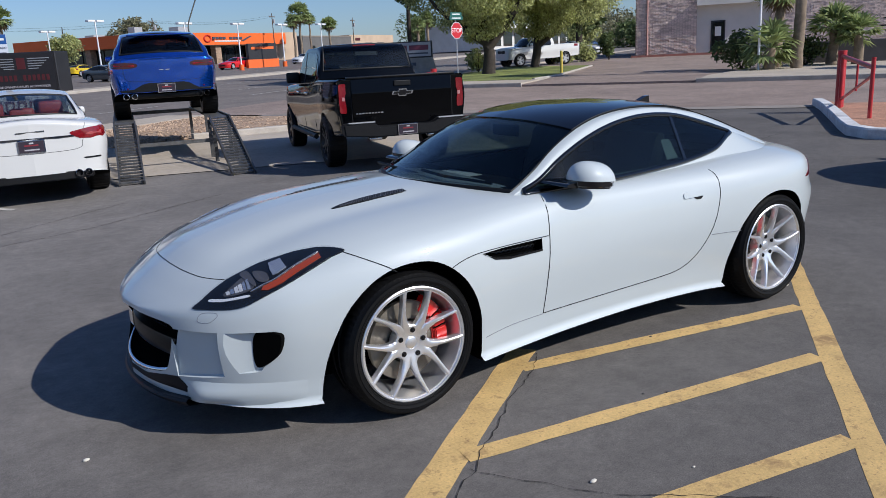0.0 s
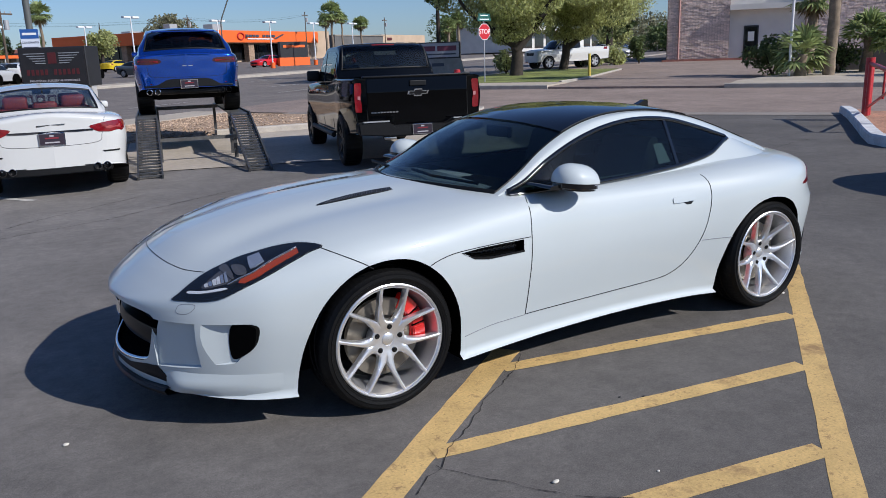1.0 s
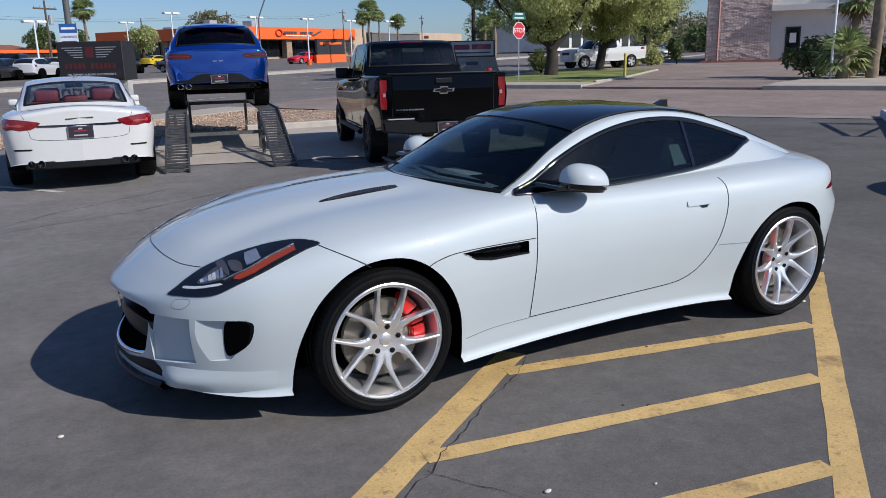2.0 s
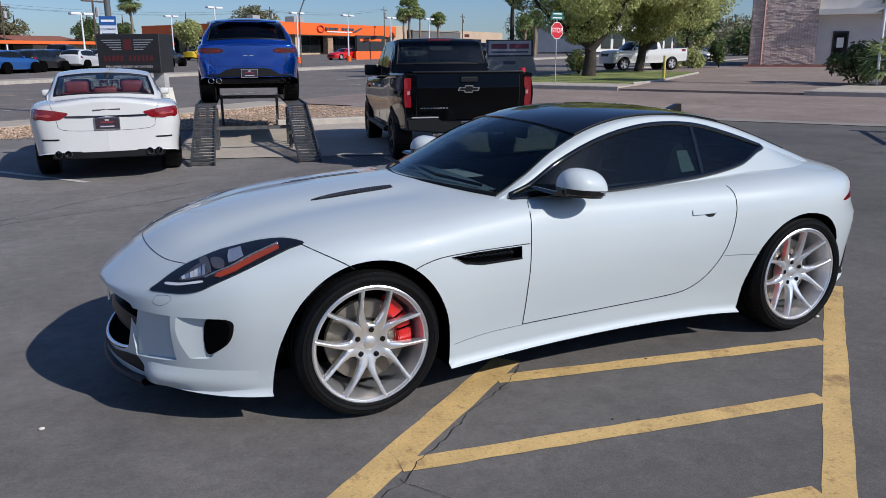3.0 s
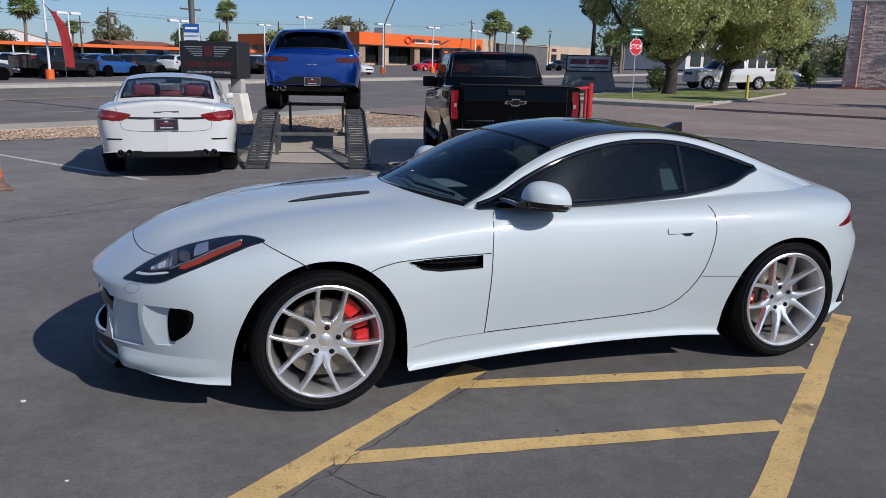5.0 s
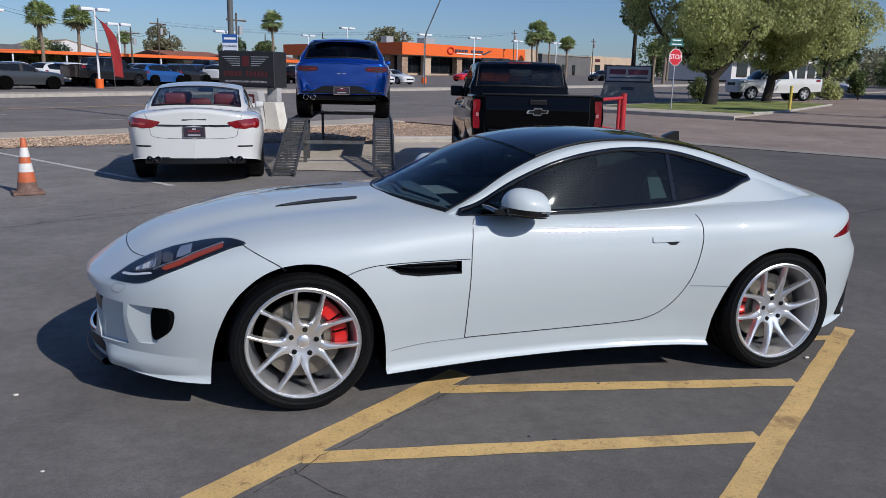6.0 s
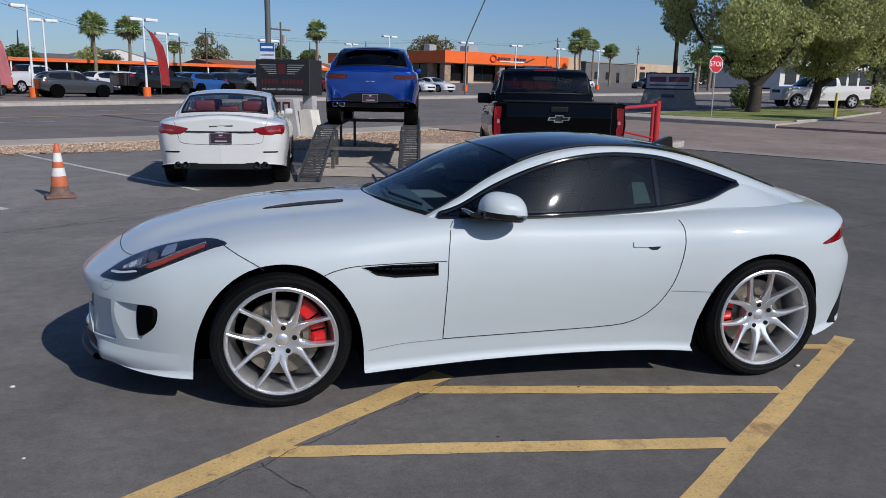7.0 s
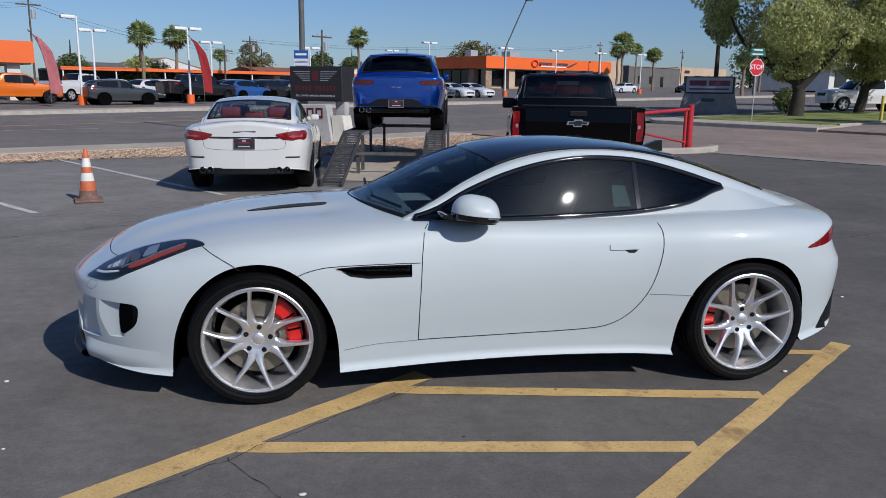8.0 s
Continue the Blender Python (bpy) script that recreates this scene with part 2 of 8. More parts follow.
def boolean(bm, cutters, op="DIFFERENCE"):
    """bm cut by (or met with) each closed cutter bmesh in turn; a new bmesh. Both inputs are used up."""
    me = bpy.data.meshes.new("work")
    bm.to_mesh(me)
    bm.free()
    for mt in (M_WHITE, M_WELL, M_WHITE):
        me.materials.append(mt)
    ob = new("work", me)
    obs = []
    for c in cutters:
        cm = bpy.data.meshes.new("cut")
        c.to_mesh(cm)
        c.free()
        for mt in (M_WHITE, M_WELL, M_WHITE):
            cm.materials.append(mt)
        co = new("cut", cm)
        md = ob.modifiers.new("cut", "BOOLEAN")
        md.operation, md.solver, md.object = op, "EXACT", co
        obs.append(co)
    dg = bpy.context.evaluated_depsgraph_get()
    dg.update()
    res = bpy.data.meshes.new_from_object(ob.evaluated_get(dg))
    out = bmesh.new()
    out.from_mesh(res)
    for o in (ob, *obs):
        d = o.data
        bpy.data.objects.remove(o)
        bpy.data.meshes.remove(d)
    bpy.data.meshes.remove(res)
    return out


class Skin:
    """Remembers the smooth normals of an uncut surface, to give them back to the pieces that are cut from it."""
    def __init__(self, bm):
        bm.normal_update()
        self.bvh = BVHTree.FromBMesh(bm)
        self.kd = KDTree(len(bm.verts))
        self.nor = []
        for i, v in enumerate(bm.verts):
            self.kd.insert(v.co, i)
            self.nor.append(v.normal.copy())
        self.kd.balance()

    def normal(self, co):
        n = Vector()
        for _, i, d in self.kd.find_n(co, 4):
            n += self.nor[i] / (d + 1e-4)
        return n.normalized()

    def restore(self, ob, slot=0, limit=0.6):
        me = ob.data
        me.polygons.foreach_set("use_smooth", [True] * len(me.polygons))
        cache, out = {}, []
        near = defaultdict(list)
        for p in me.polygons:
            if p.material_index == 2:
                for vi in p.vertices:
                    near[vi].append(p.normal)
        for p in me.polygons:
            for vi in p.vertices:
                if p.material_index == slot:
                    n = cache.get(vi)
                    if n is None:
                        n = cache[vi] = self.normal(me.vertices[vi].co)
                    out.append(n if n.dot(p.normal) > limit else p.normal)
                elif p.material_index == 2:
                    out.append(sum((q for q in near[vi] if q.dot(p.normal) > 0.75), Vector()).normalized())
                else:
                    out.append(p.normal)
        me.normals_split_custom_set(out)


# ---- car shapes ----
def hull(c, nu=120, sub=(3, 2, 3, 3, 3, 3, 4, 4, 5), yc=0.0, sill=((0.10, 0.0), (0.055, 0.03), (0.045, 0.19), (0.022, 0.38), (0.0, 0.63), (0.028, 0.90))):
    """A closed car body below the windows. c: curves along the length, nose to tail: xs, h (plan outline and half width), xc (the same
    section on the centre line), zs (shoulder height), zc (centre height), zb (underside), ci (how far the crown lies in from the side)."""
    f = {k: spline(v) for k, v in c.items()}
    last = len(c["xs"]) - 1
    cols = []
    for i in range(nu + 1):
        k = last * i / nu
        g = {n: fn(k) for n, fn in f.items()}
        H = max(g["h"], 0.0)
        sc = min(1.0, H / 0.35)
        zb, zs, zc = g["zb"], g["zs"], g["zc"]
        cr = max(H - g["ci"] * sc, 0.0)
        ctl = [(0.0, zb)] + [(max(H - o * sc, 0), zb + (zs - zb) * t) for o, t in sill]
        ctl += [(cr, zs), (cr * 0.62, zs + (zc - zs) * 0.55), (cr * 0.28, zs + (zc - zs) * 0.9), (0.0, zc)]
        fh, fz = spline([p[0] for p in ctl]), spline([p[1] for p in ctl])
        col = []
        for j in range(len(ctl) - 1):
            n = sub[min(j, len(sub) - 1)]
            for s in range(n):
                q = j + s / n
                col.append((fh(q), fz(q)))
        col.append((0.0, zc))
        out = []
        for h, z in col:
            w = min(1.0, max(h, 0) / H) if H > 1e-4 else 0.0
            out.append((g["xc"] + (g["xs"] - g["xc"]) * w ** 1.6, max(h, 0.0), z))
        cols.append(out)
    bm = bmesh.new()
    m = len(cols[0])
    for s in (-1, 1):
        vv = [[bm.verts.new((x, yc + s * h, z)) for x, h, z in col] for col in cols]
        for a, b in zip(vv, vv[1:]):
            for j in range(m - 1):
                q = (a[j], a[j + 1], b[j + 1], b[j])
                bm.faces.new(q if s < 0 else q[::-1])
    bmesh.ops.remove_doubles(bm, verts=bm.verts, dist=0.0008)
    bmesh.ops.dissolve_degenerate(bm, edges=bm.edges, dist=0.0005)
    bmesh.ops.recalc_face_normals(bm, faces=bm.faces)
    return bm


def cabin(c, nu=100, sub=(3, 8, 5, 12), yc=0.0, flat=0.0):
    """The upper body as a grid of rows: sunk base, belt, window top, roof rail, centre. Returns points[side][i][j], the first row of each
    band, and a function from a place along the body to the column index."""
    f = {k: spline(v) for k, v in c.items()}
    last = len(c["xs"]) - 1
    cols, ks = [], []
    for i in range(nu + 1):
        k = last * i / nu
        g = {n: fn(k) for n, fn in f.items()}
        ctl = [(g.get("h0", g["hb"]), g["z0"]), (g["hb"], g["zb"]), (g["hw"], g["zw"]), (g["hr"], g["zr"]), (g["hr"] * 0.5, g["zr"] + (g["zt"] - g["zr"]) * 0.78), (0.0, g["zt"])]
        fh, fz = spline([p[0] for p in ctl]), spline([p[1] for p in ctl])
        col = []
        for j, n in enumerate((sub[0], sub[1], sub[2], sub[3] // 2, sub[3] // 2)):
            for s in range(n):
                q = j + s / n
                if j == 0:
                    h, z = ctl[0][0] + (ctl[1][0] - ctl[0][0]) * s / n, ctl[0][1] + (ctl[1][1] - ctl[0][1]) * s / n
                else:
                    h, z = fh(q), fz(q)
                    if j == 1:
                        h += flat * (ctl[1][0] + (ctl[2][0] - ctl[1][0]) * s / n - h)
                        z += flat * (ctl[1][1] + (ctl[2][1] - ctl[1][1]) * s / n - z)
                col.append((h, z))
        col.append((0.0, g["zt"]))
        out = []
        for h, z in col:
            w = min(1.0, h / g["hr"]) if g["hr"] > 1e-4 else 0
            out.append((g["xc"] + (g["xs"] - g["xc"]) * w ** 1.7, h, z))
        cols.append(out)
    rows = [0, sub[0], sub[0] + sub[1], sub[0] + sub[1] + sub[2], len(cols[0]) - 1]
    pts = {s: [[Vector((x, yc + s * h, z)) for x, h, z in col] for col in cols] for s in (-1, 1)}
    return pts, rows


def sheet(pts, sides, i0, i1, j0, j1, thick=0.0):
    """The part of a cabin grid between columns i0..i1 and rows j0..j1 (a function of the column may give a row), with thickness inwards."""
    bm = bmesh.new()
    for s in sides:
        g = pts[s]
        vv = {}

        def vert(i, j):
            if (i, j) not in vv:
                vv[(i, j)] = bm.verts.new(g[i][j])
            return vv[(i, j)]
        for i in range(i0, i1):
            for j in range(j0, j1):
                q = [vert(i, j), vert(i, j + 1), vert(i + 1, j + 1), vert(i + 1, j)]
                bm.faces.new(q if s < 0 else q[::-1])
    bmesh.ops.remove_doubles(bm, verts=bm.verts, dist=0.0005)
    bmesh.ops.dissolve_degenerate(bm, edges=bm.edges, dist=0.0002)
    if thick:
        bm.normal_update()
        bmesh.ops.solidify(bm, geom=bm.faces, thickness=thick)
    return bm

# ---- the lie of the land: a runs along the main road, b across it ----
E1, E2 = Vector((0.848, 0.53, 0)), Vector((-0.53, 0.848, 0))
ROAD_YAW = math.degrees(math.atan2(0.53, 0.848))


def gz(x, y):
    """Height of the ground: level round the lot, rising very gently beyond."""
    return 0.015 * max(0.0, 0.55 * x + 0.835 * y - 18.0)


def ab(a, b, dz=0.0):
    p = E1 * a + E2 * b
    return Vector((p.x, p.y, gz(p.x, p.y) + dz))


def land(name, poly, dz, material, label, category, step=6.0, thick=0.0, rough_edge=0.0, kind="structure", parent=None):
    """A sheet that follows the land inside the outline poly (in x, y); with thick, its rim is closed downwards."""
    line = []
    for p, q in zip(poly, poly[1:] + poly[:1]):
        n = max(1, int(math.hypot(q[0] - p[0], q[1] - p[1]) / step))
        line += [(p[0] + (q[0] - p[0]) * i / n, p[1] + (q[1] - p[1]) * i / n) for i in range(n)]
    if rough_edge:
        line = [(p[0] + random.uniform(-1, 1) * rough_edge, p[1] + random.uniform(-1, 1) * rough_edge) for p in line]
    n = len(line)
    pts = [Vector(p) for p in line]
    xs, ys = [p[0] for p in line], [p[1] for p in line]
    nx, ny = int((max(xs) - min(xs)) / step), int((max(ys) - min(ys)) / step)
    for i in range(1, nx):
        for j in range(1, ny):
            pts.append(Vector((min(xs) + i * step, min(ys) + j * step)))
    vs, es, fs, *_ = delaunay_2d_cdt(pts, [(k, (k + 1) % n) for k in range(n)], [], 2, 1e-5)
    bm = bmesh.new()
    made = [bm.verts.new((p.x, p.y, gz(p.x, p.y) + dz)) for p in vs]
    for f in fs:
        try:
            fc = bm.faces.new([made[i] for i in f])
        except ValueError:
            continue
    bm.normal_update()
    for f in bm.faces:
        if f.normal.z < 0:
            f.normal_flip()
    if thick:
        edge = [e for e in bm.edges if len(e.link_faces) == 1]
        low = {}
        for e in edge:
            for v in e.verts:
                if v not in low:
                    low[v] = bm.verts.new(v.co - Vector((0, 0, thick)))
        for e in edge:
            bm.faces.new((e.verts[0], e.verts[1], low[e.verts[1]], low[e.verts[0]]))
        bmesh.ops.recalc_face_normals(bm, faces=bm.faces)
    bmesh.ops.delete(bm, geom=[v for v in bm.verts if not v.link_faces], context="VERTS")
    ob = part(name, bm, material, parent)
    if not parent:
        tagged(ob, label, category, kind=kind)
    return ob


def abpoly(*pts):
    return [tuple(ab(a, b).xy) for a, b in pts]


def asphalt(name, color, crack=1.0, fade=0.0):
    """Worn asphalt: stone grain, cloudy fading, oily patches and hairline cracks with a little relief; fade: how much
    paler it gets towards -x and +y.
    """
    m = bpy.data.materials.new(name)
    m.use_nodes = True
    nt = m.node_tree
    b = nt.nodes["Principled BSDF"]
    b.inputs["Roughness"].default_value = 0.82
    b.inputs["Specular IOR Level"].default_value = 0.35
    tc = nt.nodes.new("ShaderNodeTexCoord")

    def noise_tex(scale, detail=6, rough=0.6, dist=0.0):
        n = nt.nodes.new("ShaderNodeTexNoise")
        n.inputs["Scale"].default_value = scale
        n.inputs["Detail"].default_value = detail
        n.inputs["Roughness"].default_value = rough
        n.inputs["Distortion"].default_value = dist
        nt.links.new(tc.outputs["Object"], n.inputs["Vector"])
        return n.outputs["Fac"]

    def rng(v, f0, f1, t0, t1):
        r = nt.nodes.new("ShaderNodeMapRange")
        for k, x in zip(("From Min", "From Max", "To Min", "To Max"), (f0, f1, t0, t1)):
            r.inputs[k].default_value = x
        nt.links.new(v, r.inputs["Value"])
        return r.outputs["Result"]
    cloud = rng(noise_tex(0.35, 4, 0.55), 0.3, 0.7, 0.83, 1.17)
    patch_ = rng(noise_tex(1.7, 8, 0.65, 0.6), 0.35, 0.7, 0.86, 1.14)
    grain = rng(noise_tex(160, 3, 0.7), 0.3, 0.7, 0.68, 1.32)
    coarse = mul(nt, rng(noise_tex(48, 3, 0.6), 0.35, 0.65, 0.90, 1.10), rng(noise_tex(11, 4, 0.6), 0.35, 0.65, 0.90, 1.10))
    val = mul(nt, mul(nt, mul(nt, cloud, patch_), grain), coarse)
    spk = nt.nodes.new("ShaderNodeTexVoronoi")
    spk.inputs["Scale"].default_value = 22.0
    nt.links.new(tc.outputs["Object"], spk.inputs["Vector"])
    if fade:
        sx = nt.nodes.new("ShaderNodeSeparateXYZ")
        nt.links.new(tc.outputs["Object"], sx.inputs[0])
        along = nt.nodes.new("ShaderNodeMath")
        along.operation = "MULTIPLY_ADD"
        along.inputs[1].default_value = -0.6
        nt.links.new(sx.outputs["Y"], along.inputs[0])
        nt.links.new(sx.outputs["X"], along.inputs[2])
        val = mul(nt, val, rng(along.outputs[0], -6.0, 2.0, 1.0 + fade, 1.0 - fade * 0.18))
    val = mul(nt, val, rng(spk.outputs["Distance"], 0.04, 0.08, 1.35, 1.0))
    if crack:
        vo = nt.nodes.new("ShaderNodeTexVoronoi")
        vo.feature = "DISTANCE_TO_EDGE"
        vo.inputs["Scale"].default_value = 0.32
        mixv = nt.nodes.new("ShaderNodeMix")
        mixv.data_type = "VECTOR"
        mixv.inputs["Factor"].default_value = 0.12
        nz = nt.nodes.new("ShaderNodeTexNoise")
        nz.inputs["Scale"].default_value = 1.6
        nz.inputs["Detail"].default_value = 8
        nt.links.new(tc.outputs["Object"], nz.inputs["Vector"])
        nt.links.new(tc.outputs["Object"], mixv.inputs["A"])
        nt.links.new(nz.outputs["Color"], mixv.inputs["B"])
        nt.links.new(mixv.outputs["Result"], vo.inputs["Vector"])
        gate = rng(noise_tex(0.6, 3), 0.52, 0.60, 0.0, 1.0)
        line = rng(vo.outputs["Distance"], 0.0, 0.006, 1.0, 0.0)
        dark = rng(mul(nt, gate, line), 0.0, 1.0, 1.0, 1.0 - 0.55 * crack)
        val = mul(nt, val, dark)
    vm = nt.nodes.new("ShaderNodeVectorMath")
    vm.operation = "SCALE"
    vm.inputs[0].default_value = color
    nt.links.new(val, vm.inputs["Scale"])
    nt.links.new(vm.outputs["Vector"], b.inputs["Base Color"])
    bp = nt.nodes.new("ShaderNodeBump")
    bp.inputs["Strength"].default_value = 0.5
    bp.inputs["Distance"].default_value = 0.004
    nt.links.new(noise_tex(220, 3, 0.7), bp.inputs["Height"])
    nt.links.new(bp.outputs["Normal"], b.inputs["Normal"])
    return m


def worn_paint(name, color, under, wear=0.5):
    """Road paint rubbed through to the asphalt in patches."""
    m = mat(name, color, 0.75, vary=0.12, scale=6, fine=0.12, bump=0.3, bump_scale=180)
    nt = m.node_tree
    b = nt.nodes["Principled BSDF"]
    src = b.inputs["Base Color"].links[0].from_socket
    tc = nt.nodes.new("ShaderNodeTexCoord")
    acc = None
    for sc, lo, hi in ((2.5, 0.56, 0.66), (11.0, 0.58, 0.66), (45.0, 0.56, 0.66)):
        n = nt.nodes.new("ShaderNodeTexNoise")
        n.inputs["Scale"].default_value = sc
        n.inputs["Detail"].default_value = 9
        n.inputs["Roughness"].default_value = 0.72
        nt.links.new(tc.outputs["Object"], n.inputs["Vector"])
        r = nt.nodes.new("ShaderNodeMapRange")
        r.inputs["From Min"].default_value, r.inputs["From Max"].default_value = lo, hi
        r.inputs["To Max"].default_value = wear
        nt.links.new(n.outputs["Fac"], r.inputs["Value"])
        if acc is None:
            acc = r.outputs["Result"]
        else:
            mx = nt.nodes.new("ShaderNodeMath")
            mx.operation = "MAXIMUM"
            nt.links.new(acc, mx.inputs[0])
            nt.links.new(r.outputs["Result"], mx.inputs[1])
            acc = mx.outputs[0]
    mix = nt.nodes.new("ShaderNodeMix")
    mix.data_type = "RGBA"
    mix.inputs["B"].default_value = (*under, 1)
    nt.links.new(acc, mix.inputs["Factor"])
    nt.links.new(src, mix.inputs["A"])
    nt.links.new(mix.outputs["Result"], b.inputs["Base Color"])
    return m


M_LOT = asphalt("lot asphalt", (0.130, 0.119, 0.109), 0.0, 0.65)
M_ROAD = asphalt("road asphalt", (0.18, 0.155, 0.138), 0.4)
M_SIDE = asphalt("side street asphalt", (0.27, 0.208, 0.175), 0.4)
M_GUTTER = mat("gutter concrete", (0.27, 0.235, 0.205), 0.9, vary=0.15, scale=0.8, fine=0.12, bump=0.3, bump_scale=60)
M_FARLOT = asphalt("far lot asphalt", (0.17, 0.146, 0.13), 0.3)
M_CONC = mat("concrete", (0.42, 0.36, 0.29), 0.85, vary=0.12, scale=0.8, fine=0.1, bump=0.3, bump_scale=60)
M_KERB = mat("kerb concrete", (0.40, 0.36, 0.31), 0.85, vary=0.15, scale=3, fine=0.1, bump=0.3, bump_scale=40)
M_GRAVEL = mat("desert gravel", (0.36, 0.25, 0.17), 0.95, vary=0.2, scale=2, fine=0.35, bump=1.0, bump_scale=35)
M_REDGRAVEL = mat("red gravel", (0.42, 0.22, 0.14), 0.95, vary=0.2, scale=3, fine=0.4, bump=1.0, bump_scale=45)
M_GRASS = mat("lawn", (0.165, 0.19, 0.05), 0.9, vary=0.45, scale=0.8, fine=0.4, bump=0.8, bump_scale=60)
M_DIRT = mat("dry dirt", (0.30, 0.22, 0.15), 0.95, vary=0.2, scale=0.3, fine=0.2)
M_YELLOW = worn_paint("yellow road paint", (0.60, 0.40, 0.155), (0.24, 0.14, 0.065), 0.8)
M_WHITELINE = worn_paint("white road paint", (0.55, 0.53, 0.49), (0.13, 0.12, 0.12), 0.8)

def ground_sheet():
    """The one ground that reaches the horizon: close spacing near by, wide far off."""
    def grade(c):
        near = [c + 6 * i for i in range(-30, 31)]
        far = [180 * 1.5 ** i for i in range(1, 7)]
        return [c - d for d in reversed(far)] + near + [c + d for d in far]
    bm = bmesh.new()
    gx, gy = grade(20), grade(40)
    vv = [[bm.verts.new((x, y, gz(x, y) - 0.08)) for y in gy] for x in gx]
    for a, b in zip(vv, vv[1:]):
        for j in range(len(gy) - 1):
            bm.faces.new((a[j], b[j], b[j + 1], a[j + 1]))
    return tagged(part("ground", bm, M_DIRT), "dry desert ground that reaches the horizon", "ground", kind="structure")


ground_sheet()
land("lot", [(-60, -40), (40, -40)] + abpoly((17.1, -20), (17.1, 13.6)) + [tuple(ab(6.0, 13.6).xy)] + abpoly((2.5, 14.0), (-60, 14.4)), 0.0, M_LOT, "faded grey asphalt of a car lot with cracks", "asphalt lot", 3)
land("road_main", abpoly((-160, 17.4), (17.1, 17.4), (28.5, 17.4), (220, 17.4), (220, 40), (-160, 40)), -0.004, M_ROAD, "wide brown-grey asphalt main road", "road", 3.5)
land("road_side", abpoly((17.1, -90), (28.5, -90), (28.5, 17.4), (17.1, 17.4)), -0.006, M_SIDE, "grey-brown asphalt side street", "road", 3)
land("gutter", abpoly((17.0, -20), (17.75, -20), (17.75, 13.0), (17.0, 13.0)), 0.012, M_GUTTER, "worn concrete gutter strip beside the lot", "gutter", 3)
land("gravel_strip", abpoly((-60, 14.2), (2.5, 13.9), (6.5, 13.4), (9.5, 11.0), (14.5, 8.3), (16.4, 8.3), (16.4, 15.6), (-60, 15.6)), 0.03, M_GRAVEL, "tan desert gravel verge along the road", "gravel", 2.0, 0.05)
land("pavement_near", abpoly((-160, 15.6), (16.6, 15.6), (16.6, 17.3), (-160, 17.3)), 0.06, M_CONC, "pale tan concrete pavement beside the road", "pavement", 3, 0.08)
land("pad", [(0.35, 9.1), (2.9, 8.35), (6.6, 6.9), (8.9, 12.0), (3.2, 16.5), (1.5, 15.2)], 0.012, M_CONC, "tan concrete display pad", "pad", 2)
land("pavement_far", abpoly((-160, 40), (24, 40), (240, 40), (240, 43.5), (-160, 43.5)), 0.13, M_CONC, "pale concrete pavement across the main road", "pavement", 6, 0.16)
land("far_lot", abpoly((-160, 43.5), (240, 43.5), (240, 140), (-160, 140)), 0.125, M_FARLOT, "asphalt sales lot across the road", "asphalt lot", 10, 0.12)
land("pavement_corner", abpoly((28.5, 9.0), (31.2, 9.0), (31.2, 16.6), (240, 16.6), (240, 17.4), (30, 17.4), (28.5, 16.2)), 0.14, M_CONC, "concrete corner pavement", "pavement", 3, 0.16)
land("lawn", abpoly((31.2, 9.9), (36.0, 9.5), (46, 10.5), (47.0, 13.0), (47.5, 16.6), (31.2, 16.6)), 0.15, M_GRASS, "short green lawn on the street corner", "lawn", 1.5, 0.1)
land("drive", abpoly((28.5, 1.7), (31, 1.7), (61, -6), (66, -6), (66, 16.6), (47.4, 16.6), (46.9, 10.4), (36, 9.4), (31.2, 9.0), (28.5, 9.0)), 0.08, M_SIDE, "grey-brown asphalt driveway of the neighbouring building", "driveway", 4, 0.1)
land("planter", abpoly((28.5, -60), (30.5, -60), (61, -60), (61, -6), (31, 1.7), (28.5, 1.7)), 0.13, M_CONC, "dusty tan planting strip and pavement", "planting strip", 3, 0.16)
land("far_ground_corner", abpoly((66, -60), (240, -60), (240, 16.6), (66, 16.6)), 0.1, M_FARLOT, "asphalt behind the brick building", "asphalt", 10, 0.1)

# kerbs
def kerb(name, pts_ab, h=0.15, w=0.16, dz=0.0, material=None, label="weathered concrete kerb"):
    bm = bmesh.new()
    rws = []
    for i, p in enumerate(pts_ab):
        q0, q1 = Vector(pts_ab[max(i - 1, 0)]), Vector(pts_ab[min(i + 1, len(pts_ab) - 1)])
        d = (q1 - q0).normalized()
        nrm = Vector((-d.y, d.x))
        prof = ((-w / 2, -0.1), (-w / 2, h - 0.025), (-w / 2 + 0.025, h), (w / 2 - 0.025, h), (w / 2, h - 0.025), (w / 2, -0.1))
        rws.append([bm.verts.new(ab(p[0] + nrm.x * o, p[1] + nrm.y * o, dz + z)) for o, z in prof])
    for a, b in zip(rws, rws[1:]):
        for k in range(5):
            bm.faces.new((a[k], a[k + 1], b[k + 1], b[k]))
    bm.faces.new(rws[0])
    bm.faces.new(rws[-1][::-1])
    bmesh.ops.recalc_face_normals(bm, faces=bm.faces)
    return tagged(part(name, bm, material or M_KERB, None, smooth=40), label, "kerb", kind="structure")


